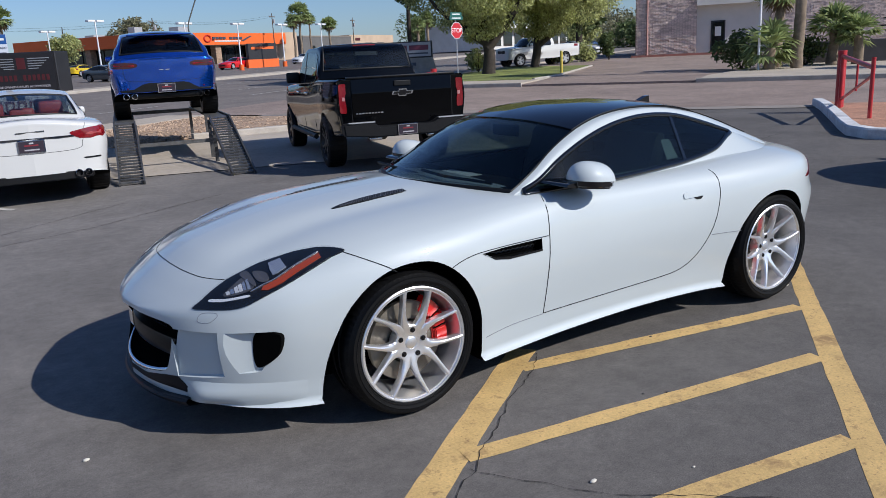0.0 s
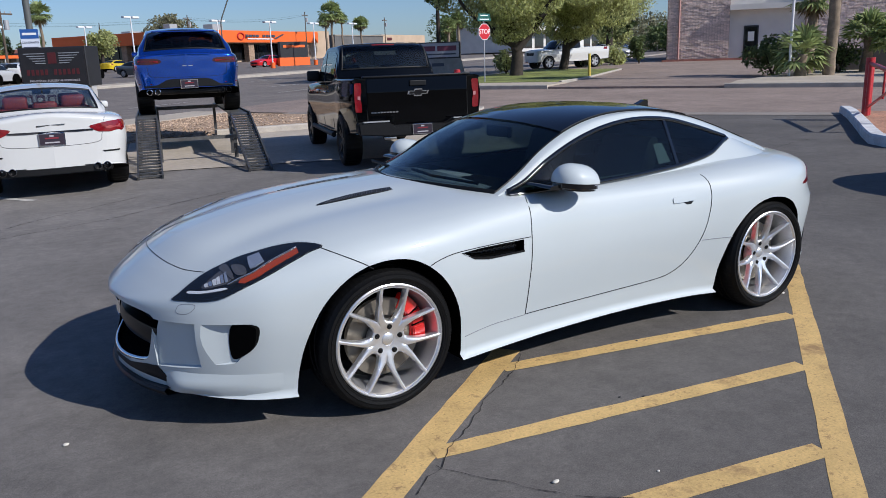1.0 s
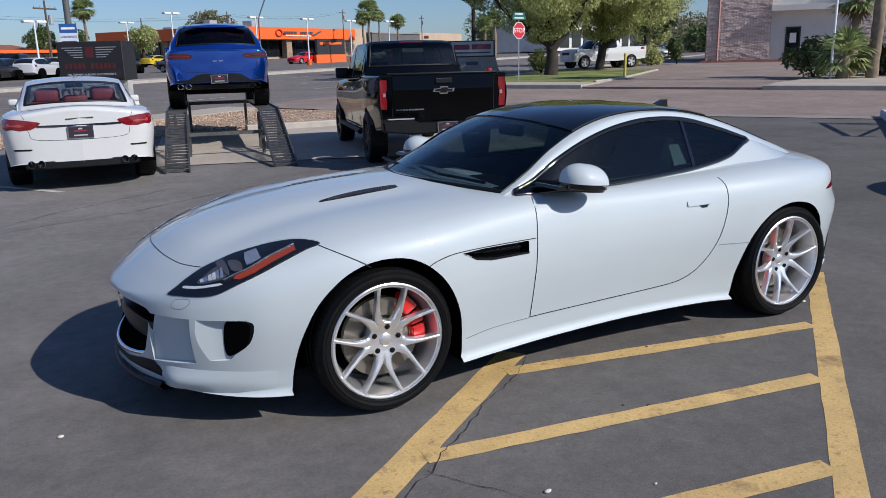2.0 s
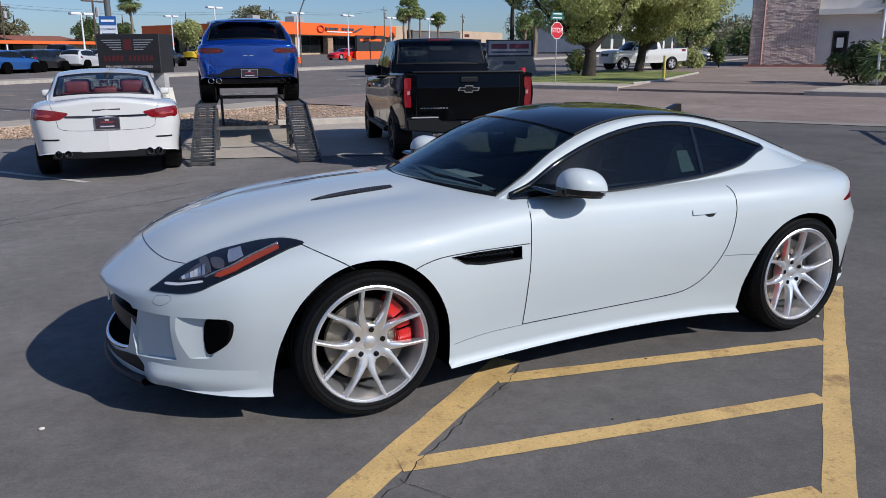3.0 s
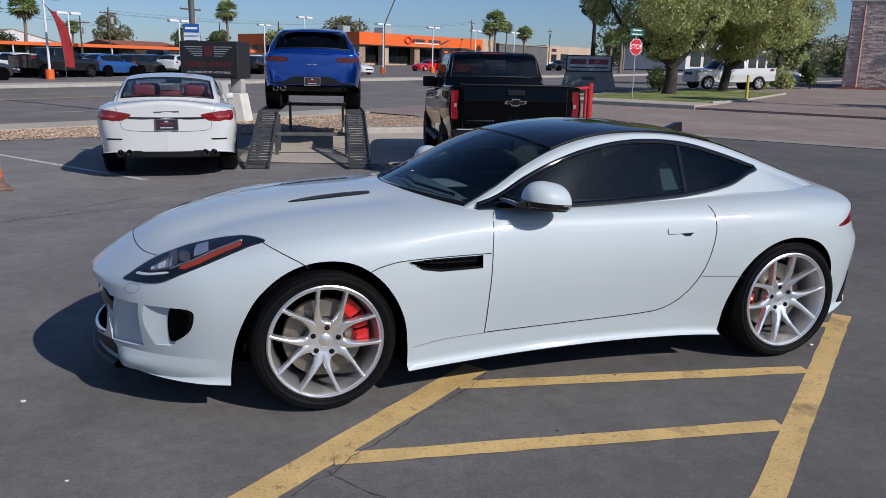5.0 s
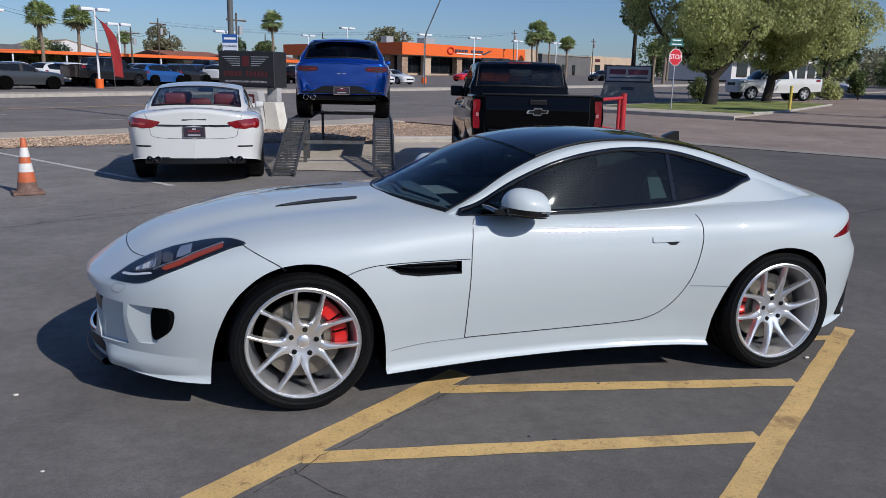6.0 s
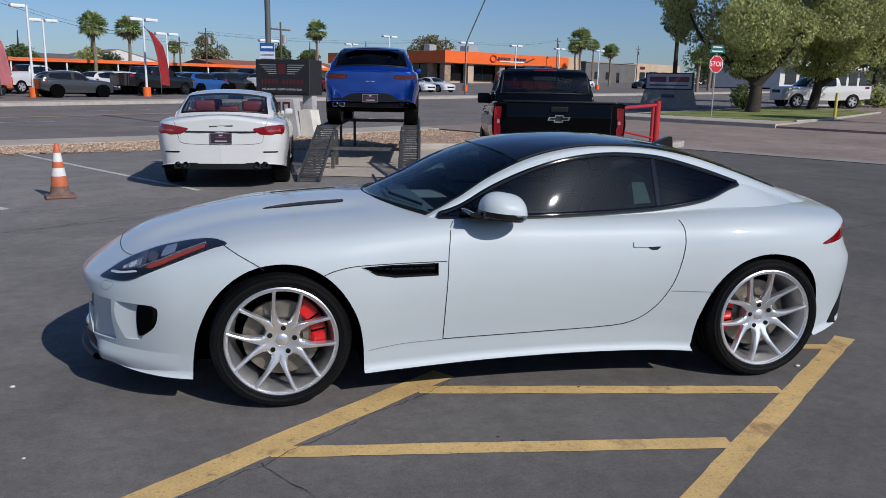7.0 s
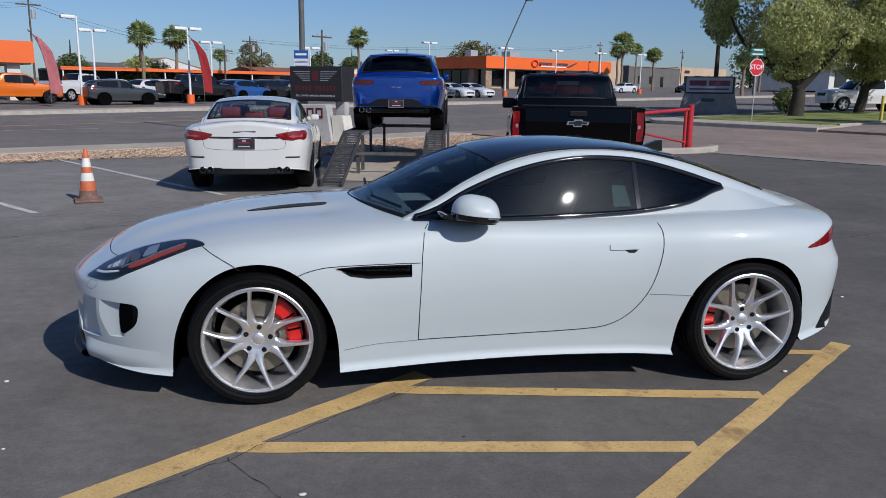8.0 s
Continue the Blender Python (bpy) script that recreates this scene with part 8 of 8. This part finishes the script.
for k in range(11):
    y = 2.6 + k * 2.0
    w = part("window", box(1.36, 1.48, y, y + 1.9, zo - 0.1, zo + 3.0), M_SIGNBLACK, ob_, "dark framed showroom window")
    part("pane", box(1.31, 1.35, y + 0.08, y + 1.82, zo + 0.05, zo + 2.9), M_CARGLASS, w)
bm = bmesh.new()
put_tube(bm, [(25.5, 3.2, zo - 0.6), (25.5, 3.2, zo + 5.6)], 3.2, 40)
part("round_wall", bm, M_TAN, ob_, "curved tan end wall", 40)
# wall sign: ring, dark letter bars, small white bars, swoosh
sg = part("wall_sign", box(9.2, 9.5, -0.10, -0.01, zo + 3.95, zo + 4.25), M_SIGNRED, ob_, "red and dark wall sign in plain bars")
bm = bmesh.new()
put_tube(bm, [(8.4 + 0.55 * math.cos(a), -0.08, zo + 4.3 + 0.62 * math.sin(a)) for a in [2 * math.pi * q / 24 for q in range(25)]], 0.11, 6)
part("sign_ring", bm, mat("sign ring red", (0.55, 0.03, 0.02), 0.5), sg)
for k in range(9):
    if k in (4,):
        continue
    part("letter_bar", box(9.3 + k * 0.62, 9.78 + k * 0.62, -0.10, -0.01, zo + 4.15, zo + 4.62), M_TEXTDARK, sg)
part("letter_bar", box(9.6, 14.4, -0.08, -0.01, zo + 3.72, zo + 3.92), M_TEXTWHITE, sg)
part("swoosh", prism([(14.6, zo + 3.9), (15.0, zo + 3.8), (16.6, zo + 4.75), (16.3, zo + 4.8)], "y", -0.09, -0.01), M_TEXTDARK, sg)
for x, y, w, h in ((2.5, 6.0, 1.2, 1.7), (9.5, 6.0, 1.8, 1.9), (8.0, 8.0, 1.2, 1.2), (6.0, 18.0, 1.8, 1.2)):
    bm = box(x, x + w, y, y + w, zo + 5.05, zo + 5.1 + h, None, 0.04)
    t = tagged(part("rooftop_unit", bm, M_ALLOY2), "grey air-conditioning unit on the showroom roof", "roof unit", "roof units")
    t.matrix_world = ob_.matrix_world.copy()

# low canopied building at the far end of the sales lot
cb = empty("canopy_building", Matrix.Translation(ab(10.5, 62.0, 0.0)) @ Matrix.Rotation(radians(ROAD_YAW), 4, "Z"), "small showroom under a flat orange canopy", "building")
part("fascia", box(-26.0, 4.4, 0.0, 0.4, 2.95, 4.55), M_FASCIA, cb, "orange canopy fascia")
part("fascia", box(4.0, 4.4, 0.4, 14.0, 2.95, 4.55), M_FASCIA, cb, "orange canopy fascia")
part("roof", box(-26, 4.2, 0.2, 14.0, 4.2, 4.4), M_TAN, cb)
part("soffit", box(-26, 4.2, 0.2, 14.0, 2.85, 2.95), M_TAN, cb)
# the brown is darkened to carry the shade under the canopy
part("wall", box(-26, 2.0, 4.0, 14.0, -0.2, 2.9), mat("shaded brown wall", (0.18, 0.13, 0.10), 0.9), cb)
for x in (2.6, -8.0, -18.0):
    part("column", box(x, x + 0.9, 0.6, 1.4, -0.2, 2.9), M_WHITEWALL, cb)

# long carport with an orange edge behind the parked rows
cp = empty("carport", Matrix.Translation(ab(25.3, 92.0, 0.2)) @ Matrix.Rotation(radians(ROAD_YAW), 4, "Z"), "long low carport with an orange roof edge", "carport")
part("roof", box(0, 48, 0.0, 9, 2.55, 2.72), mat("carport roof", (0.20, 0.18, 0.17), 0.8), cp)
part("edge", box(0, 48, -0.06, 0.0, 2.50, 2.88), M_FASCIA, cp, "orange roof edge")
for k in range(9):
    part("post", box(0.2 + k * 5.9, 0.35 + k * 5.9, 0.1, 0.25, -0.3, 2.55), M_WHITEPOLE, cp)
part("back_wall", box(0, 48, 8.7, 9.0, -0.3, 2.6), mat("dark block wall", (0.10, 0.085, 0.075), 0.9, vary=0.2, scale=0.5), cp)


def house(a, b, w, d, h, roof_h, wall, roof, label, turn=0):
    h -= 0.9
    hs = empty("house", Matrix.Translation(ab(a, b, 0.1)) @ Matrix.Rotation(radians(ROAD_YAW + turn), 4, "Z"), label, "house")
    part("wall", box(-w / 2, w / 2, -d / 2, d / 2, -0.5, h), wall, hs)
    bm = bmesh.new()
    put_prism(bm, [(-w / 2 - 0.5, h), (w / 2 + 0.5, h), (w / 2 + 0.5, h + 0.12), (0, h + roof_h), (-w / 2 - 0.5, h + 0.12)], "y", -d / 2 - 0.4, d / 2 + 0.4)
    part("roof", bm, roof, hs)
    bm = prism([(-w / 2, h - 0.02), (w / 2, h - 0.02), (0, h + roof_h - 0.15)], "y", -d / 2 - 0.42, -d / 2 - 0.05)
    part("gable", bm, wall, hs)
    return hs


M_REDROOF = mat("red-brown shingle roof", (0.28, 0.10, 0.06), 0.9, vary=0.15, scale=1)
M_GREYROOF = mat("grey shingle roof", (0.13, 0.12, 0.115), 0.9, vary=0.15, scale=1)
M_BROWNROOF = mat("brown shingle roof", (0.24, 0.17, 0.12), 0.9, vary=0.15, scale=1)
house(46.8, 120.8, 14.0, 12.0, 3.6, 2.0, M_WHITEWALL, M_BROWNROOF, "white gabled house behind the carport")
house(35.8, 111.7, 12.0, 9.0, 2.9, 1.8, M_WHITEWALL, M_GREYROOF, "low house with a grey shingle roof", 90)
house(59.2, 105.2, 18.0, 9.0, 2.9, 1.4, M_WHITEWALL, M_REDROOF, "low house with a red-brown roof", 90)
house(76.1, 110.4, 16.0, 9.0, 2.9, 1.4, M_WHITEWALL, M_REDROOF, "low house with a red-brown roof", 90)
house(68.3, 100.0, 7.0, 9.0, 3.0, 1.2, M_WHITEWALL, M_REDROOF, "low gabled house with a red-brown roof")
house(91.7, 163.7, 16.0, 9.0, 3.4, 1.6, M_WHITEWALL, M_GREYROOF, "low house with a grey shingle roof", 90)

# flat commercial buildings farther along
fb = empty("shop_building", Matrix.Translation(ab(163.0, 113.0, 1.0)) @ Matrix.Rotation(radians(ROAD_YAW), 4, "Z"), "flat-roofed grey and tan shop building", "building")
M_GREYSHOP = mat("dark grey stucco", (0.13, 0.125, 0.12), 0.9, vary=0.1, scale=0.5)
part("wall", box(0, 23, 0, 14, -1.2, 4.2), M_GREYSHOP, fb, "dark grey stucco wall")
part("wall", box(23, 48, 0.5, 14, -1.2, 4.7), M_TAN, fb, "tan stucco wall")
part("parapet", box(-0.2, 23.2, -0.2, 14.2, 4.2, 4.45), mat("parapet cap", (0.30, 0.26, 0.22), 0.9), fb)
for x, w_, z0, z1 in ((4, 1.2, 0.2, 2.0), (9, 1.2, 0.2, 2.0), (14, 1.2, -0.8, 2.0), (26, 2.6, -0.8, 2.4), (31, 4.0, -0.8, 2.6), (38, 4.0, -0.8, 2.6)):
    wv = part("window", box(x, x + w_, 0.35 if x > 23 else -0.12, 0.5 if x > 23 else 0.0, z0, z1), M_SIGNBLACK, fb, "dark shop window")
    part("pane", box(x + 0.1, x + w_ - 0.1, 0.30 if x > 23 else -0.17, 0.35 if x > 23 else -0.12, z0 + 0.1, z1 - 0.1), M_CARGLASS, wv)
part("wall_mark", box(26, 28.4, 0.36, 0.5, 3.2, 3.9), M_SIGNRED, fb)
part("low_wall", box(10, 50, -8.0, -7.7, -1.2, 0.2), M_WHITEWALL, fb, "low white garden wall")
fc = empty("shop_building", Matrix.Translation(ab(128.0, 50.0, 1.4)) @ Matrix.Rotation(radians(ROAD_YAW), 4, "Z"), "long low white commercial building", "building")
part("wall", box(0, 60, 0, 12, -1.0, 3.6), M_WHITEWALL, fc)
part("canopy", box(-0.5, 60, -1.8, 0, 2.6, 3.2), M_WHITEWALL, fc)
for k in range(9):
    part("window", box(2 + k * 6, 6.5 + k * 6, -0.1, 0.0, -0.4, 2.3), M_CARGLASS, fc, "dark shop window")

# ---- lamp posts, flags, utility poles ----
def lamp_post(a, b, h, label="white lamp post with two flat lamp heads", base=True, heads=2):
    p = empty("lamp_post", Matrix.Translation(ab(a, b, 0.12)) @ Matrix.Rotation(radians(ROAD_YAW), 4, "Z"), label, "lamp post", "lot lamp posts")
    part("pole", tube([(0, 0, 0), (0, 0, h)], [0.085, 0.06], 12), M_WHITEPOLE, p, smooth=50)
    for s in ((-1, 1) if heads == 2 else (-1,)):
        part("lamp_head", box(min(s * 0.12, s * 0.95), max(s * 0.12, s * 0.95), -0.22, 0.22, h - 0.16, h + 0.04, None, 0.04, 2), M_WHITEPOLE, p, smooth=40)
    if base:
        part("base", tube([(0, 0, -0.05), (0, 0, 0.62)], 0.27, 18), M_FASCIA, p, "orange concrete base", 40)
    return p


for a, b, h, n in ((14.2, 49.2, 5.5, 1), (17.3, 56.0, 5.1, 2), (21.3, 48.9, 5.1, 2), (27.8, 59.1, 4.7, 2), (35.5, 56.0, 4.4, 2), (60.5, 76.4, 5.3, 2), (53.7, 61.2, 5.6, 2), (58.2, 54.2, 5.0, 2), (67.1, 54.9, 5.0, 2), (77.3, 56.5, 5.0, 2), (87.6, 57.7, 5.1, 2)):
    lamp_post(a, b, h, heads=n)


def feather_flag(a, b, h, color, label, flip=1):
    f = empty("feather_flag", Matrix.Translation(ab(a, b, 0.12)) @ Matrix.Rotation(radians(ROAD_YAW), 4, "Z"), label, "flag", "feather flags")
    curve = [(0.0, 0.0), (-0.08, h * 0.4), (-0.32, h * 0.7), (-0.62, h * 0.88), (-1.0, h * 0.99)]
    line = smooth_line(curve, 6)
    part("pole", tube([(x, 0, z) for x, z in line], 0.02, 6), M_POLE, f)
    bm = bmesh.new()
    rws = []
    for i, (x, z) in enumerate(line):
        if z < h * 0.16:
            continue
        t = (z / h - 0.16) / 0.84
        w = 0.64 * min(1.0, 3.2 * (1 - t) + 0.05) ** 0.7
        if t > 0.86:
            w = max(0.02, 0.64 * (1 - t) / 0.14 * 0.8)
        rws.append([bm.verts.new((x + w * q / 4, 0.03 * math.sin(q * 1.4 + z * 2.2), z - 0.12 * q / 4)) for q in range(5)])
    for a_, b_ in zip(rws, rws[1:]):
        for q in range(4):
            bm.faces.new((a_[q], a_[q + 1], b_[q + 1], b_[q]))
    bmesh.ops.solidify(bm, geom=bm.faces, thickness=0.004)
    part("cloth", bm, color, f, smooth=60)
    return f


M_FLAGRED = mat("red flag cloth", (0.50, 0.045, 0.05), 0.8, vary=0.12, scale=2)
M_FLAGPINK = mat("faded red flag cloth", (0.70, 0.25, 0.27), 0.8, vary=0.12, scale=2)
feather_flag(21.6, 47.3, 4.6, M_FLAGRED, "red feather flag beside the road")
feather_flag(11.85, 47.3, 4.5, M_FLAGPINK, "faded red feather flag beside the road")
feather_flag(2.0, 48.0, 4.5, M_FLAGPINK, "faded red feather flag beside the road")

M_WOODPOLE = mat("weathered wood pole", (0.10, 0.075, 0.055), 0.9, vary=0.2, scale=2)
poles_at = [(20.5, 84.0, 9.6), (44.3, 90.0, 5.9), (49.5, 93.0, 7.3), (40.8, 62.2, 6.5), (104.0, 103.3, 8.7), (133.6, 99.7, 9.6), (154.1, 92.9, 8.5), (-10.0, 86.0, 9.0)]
for a, b, h in poles_at:
    u = empty("utility_pole", Matrix.Translation(ab(a, b, 0.0)) @ Matrix.Rotation(radians(ROAD_YAW + 8), 4, "Z"), "weathered wooden utility pole with a cross arm", "utility pole", "utility poles")
    part("pole", tube([(0, 0, -0.3), (0, 0, h)], [0.13, 0.08], 8), M_WOODPOLE, u)
    part("cross_arm", box(-1.2, 1.2, -0.06, 0.06, h - 0.75, h - 0.62), M_WOODPOLE, u)
    for x in (-1.1, -0.5, 0.5, 1.1):
        part("insulator", tube([(x, 0, h - 0.62), (x, 0, h - 0.45)], 0.05, 6), M_ALLOY2, u)
    part("transformer", tube([(0.3, -0.2, h - 2.0), (0.3, -0.2, h - 1.2)], 0.22, 10), M_ALLOY2, u)
for (a0, b0, h0), (a1, b1, h1) in ((poles_at[7], poles_at[0]), (poles_at[0], poles_at[1]), (poles_at[1], poles_at[2]), (poles_at[2], poles_at[4]), (poles_at[4], poles_at[5])):
    for o in (-1.0, 0.0, 1.0):
        p0, p1 = ab(a0, b0, h0 - 0.4 - 0.35 * abs(o)), ab(a1, b1, h1 - 0.4 - 0.35 * abs(o))
        bm = bmesh.new()
        put_tube(bm, [p0.lerp(p1, t) + Vector((0, o * 0.9, -3.2 * t * (1 - t))) for t in np.linspace(0, 1, 13)], 0.012, 4, False)
        tagged(part("power_cable", bm, M_BLACK), "thin black overhead power cable", "cable", "overhead cables")

# tall curved street lamp
sl = empty("street_lamp", Matrix.Translation(ab(47.0, 43.5, 0.13)) @ Matrix.Rotation(radians(ROAD_YAW), 4, "Z"), "tall dark street lamp with an angled arm", "street lamp")
part("pole", tube([(0, 0, 0), (0, 0, 3.0), (0.0, 0, 4.1), (0.03, -0.03, 4.35), (0.12, -0.12, 4.7), (1.2, -1.2, 8.3)], 0.055, 10), M_POLE, sl, smooth=60)
part("lamp_head", box(1.1, 1.9, -1.34, -1.10, 8.24, 8.37, None, 0.03, 2), M_POLE, sl)

# distant palms and trees
for i, (a, b, h, r) in enumerate(((33.9, 90.0, 6.6, 1.9), (39.3, 93.0, 6.6, 1.9), (65.0, 90.0, 7.4, 1.9), (100.5, 70.0, 7.2, 2.2), (113.0, 80.0, 6.6, 1.6), (118.0, 76.0, 6.0, 1.7), (125.0, 60.0, 5.4, 1.6), (-6.0, 90.0, 7.0, 1.9), (140.0, 95.0, 8.0, 1.6), (68.0, 140.0, 6.0, 1.6), (90.0, 44.5, 4.2, 1.3), (96.0, 46.0, 5.2, 1.2), (128.0, 21.0, 4.2, 1.5), (131.0, 23.0, 5.0, 1.5))):
    palm(a, b, 0.1, h, r * 1.08, 64, "distant tall fan palm above the roofs", 30 + i, True, 0.2)
TR = [[(0, 0, -0.2, 0.25), (0, 0, 2.5, 0.2), (0.1, 0, 6.5, 0.05)]]
for i, (a, b, rx, cz, rz, lf, n) in enumerate(((58.5, 110.0, 1.8, 4.2, 2.6, M_PINE, 4000), (61.5, 112.0, 2.0, 3.8, 2.2, M_PINE, 4000), (30.0, 104.0, 2.2, 2.8, 1.1, M_LEAFDARK, 4000), (37.0, 99.0, 2.6, 2.6, 1.0, M_LEAF, 4000), (132.1, 137.3, 4.6, 6.8, 2.5, M_PINE, 7000), (15.0, 98.0, 3.4, 3.6, 2.2, M_LEAFDARK, 6000), (-12.0, 88.0, 4.0, 5.5, 3.0, M_PINE, 5000), (62.9, 96.7, 1.8, 3.6, 1.6, M_LEAFDARK, 3000), (73.0, 89.0, 1.9, 3.8, 1.3, M_LEAF, 4000), (72.5, 102.5, 1.6, 3.7, 1.3, M_LEAFDARK, 3000), (180.0, 90.0, 7.0, 4.5, 3.0, M_LEAFDARK, 5000), (160.0, 70.0, 5.0, 4.0, 2.6, M_LEAFDARK, 5000), (118.0, 20.0, 5.0, 1.9, 0.5, M_LEAFDARK, 6000), (140.0, 30.0, 9.0, 2.6, 1.2, M_PINE, 6000), (78.0, 20.0, 2.0, 2.2, 0.8, M_LEAF, 4000), (122.0, 8.0, 6.0, 2.0, 0.7, M_LEAFDARK, 5000))):
    tree(a, b, 0.0, TR, crown_blobs(random.Random(60 + i), 0, 0, cz, rx, rz, 26, rx * 0.42), int(n * 1.4), 0.30 if a < 100 else 0.55, lf, "distant grey-green tree above the roofs", seed=80 + i, group="distant trees")


# ---- parked cars across the road and behind the lawn ----
def parked(kind, color, a, b, turn, label, dz=0.125, name="parked_car", metal=0.2, rough=0.25, alloy=None, group="cars parked across the road"):
    paint = mat("paint " + label.split()[0], color, rough, metal=metal, coat=0.8)
    p = ab(a, b, dz)
    m = Matrix.Translation(p) @ Matrix.Rotation(radians(ROAD_YAW + turn), 4, "Z")
    return vehicle(name, kind, paint, m, label, "car", group, True, alloy)[0]


parked(SUV, (0.045, 0.05, 0.055), 17.95, 48.9, 180, "dark grey large SUV parked side-on", alloy=M_ALLOY2)
parked(PICKUP, (0.75, 0.16, 0.01), 13.2, 53.5, 180, "bright orange pickup truck parked under flags", alloy=M_DARKALLOY)
parked(PICKUP, (0.010, 0.011, 0.013), 25.2, 52.5, 195, "black pickup truck parked nose-out", alloy=M_DARKALLOY)
parked(SUV, (0.02, 0.10, 0.32), 29.5, 54.5, 200, "blue SUV parked nose-out", alloy=M_ALLOY2)
parked(SUV, (0.60, 0.60, 0.60), 24.5, 57.5, 205, "white SUV parked in the row", metal=0)
parked(SEDAN, (0.62, 0.62, 0.62), 20.5, 57.0, 210, "white sedan parked in the row", metal=0)
parked(SUV, (0.012, 0.013, 0.015), 33.0, 56.5, 205, "black SUV parked in the row")
parked(SUV, (0.55, 0.56, 0.57), 37.0, 57.5, 210, "white off-road SUV parked in the row", metal=0)
parked(SUV, (0.22, 0.02, 0.025), 41.5, 57.0, 215, "dark red SUV parked in the row")
parked(SUV, (0.015, 0.016, 0.02), 29.0, 60.5, 205, "black SUV parked in the row")
for i, (kd, col, lb) in enumerate(((SUV, (0.6, 0.6, 0.6), "white SUV parked in the back row"), (SUV, (0.03, 0.032, 0.036), "dark grey SUV parked in the back row"), (PICKUP, (0.55, 0.55, 0.55), "white pickup truck parked in the back row"), (SUV, (0.30, 0.31, 0.32), "silver SUV parked in the back row"), (SUV, (0.012, 0.012, 0.014), "black SUV parked in the back row"), (PICKUP, (0.04, 0.045, 0.05), "grey pickup truck parked in the back row"), (SUV, (0.58, 0.58, 0.58), "white SUV parked in the back row"), (SEDAN, (0.2, 0.21, 0.22), "grey sedan parked in the back row"))):
    parked(kd, col, 21.5 + 3.3 * i, 60.8 + (i % 3) * 0.5, 215, lb, metal=0)
parked(SUV, (0.62, 0.62, 0.63), 22.3, 55.2, 205, "white SUV parked behind the grey one", metal=0)
parked(PICKUP, (0.60, 0.60, 0.61), 18.6, 58.6, 205, "white pickup truck parked in the row", metal=0)
parked(SUV, (0.016, 0.017, 0.02), 27.4, 56.6, 205, "black SUV parked close in the row")
parked(SUV, (0.63, 0.63, 0.64), 31.3, 58.4, 205, "white SUV parked close in the row", metal=0)
parked(SUV, (0.012, 0.03, 0.10), 35.2, 58.2, 208, "dark blue SUV parked close in the row")
parked(SUV, (0.05, 0.055, 0.06), 39.4, 60.2, 210, "grey SUV parked close in the row")
parked(SEDAN, (0.55, 0.55, 0.55), 16.5, 60.5, 200, "white sedan parked by the canopy", metal=0)
parked(SUV, (0.012, 0.013, 0.015), 45.5, 58.0, 210, "black SUV parked in the row")
parked(SEDAN, (0.75, 0.52, 0.02), 69.0, 80.0, 190, "yellow sports car parked in the row")
parked(SEDAN, (0.09, 0.11, 0.12), 47.9, 52.2, 92, "dark green-grey sedan parked by the showroom")
parked(SEDAN, (0.66, 0.66, 0.66), 50.3, 52.0, 90, "white sedan parked by the showroom", metal=0)
parked(SEDAN, (0.66, 0.66, 0.66), 52.8, 51.8, 88, "white sedan parked by the showroom", metal=0)
parked(SEDAN, (0.60, 0.012, 0.015), 73.2, 62.0, 0, "bright red low sports car by the showroom", metal=0)
parked(SEDAN, (0.66, 0.67, 0.68), 91.0, 64.0, 0, "white sedan parked by the round wall", metal=0)
parked(SUV, (0.02, 0.022, 0.03), 102.0, 60.0, 0, "dark SUV parked by the shop")
parked(PICKUP, (0.012, 0.013, 0.016), 108.0, 62.0, 0, "black pickup truck parked by the shop")
parked(PICKUP, (0.66, 0.66, 0.64), 49.0, 16.7, -38, "white pickup truck parked behind the lawn", 0.10, metal=0, group="cars behind the lawn")
for i in range(5):
    parked(SUV if i % 2 else SEDAN, ((0.5, 0.5, 0.5), (0.05, 0.05, 0.06), (0.4, 0.42, 0.45), (0.02, 0.02, 0.025), (0.6, 0.6, 0.6))[i], 74 + i * 4.5, 17.5 + i * 1.0, 60, "grey car parked beyond the shade trees", 0.1, group="cars behind the lawn")
# totem by the showroom
tt = empty("totem_sign", Matrix.Translation(ab(77.5, 60.0, 0.12)) @ Matrix.Rotation(radians(ROAD_YAW - 20), 4, "Z"), "orange and black totem sign on the sales lot", "sign")
part("plinth", box(-2.2, 2.2, -0.3, 0.3, -0.2, 1.0), M_FASCIA, tt)
part("panel", box(-2.0, 2.0, -0.25, 0.25, 1.0, 2.9), M_SIGNBLACK, tt)
part("letter_bar", box(-1.6, 1.6, -0.28, -0.25, 2.2, 2.5), M_FASCIA, tt)
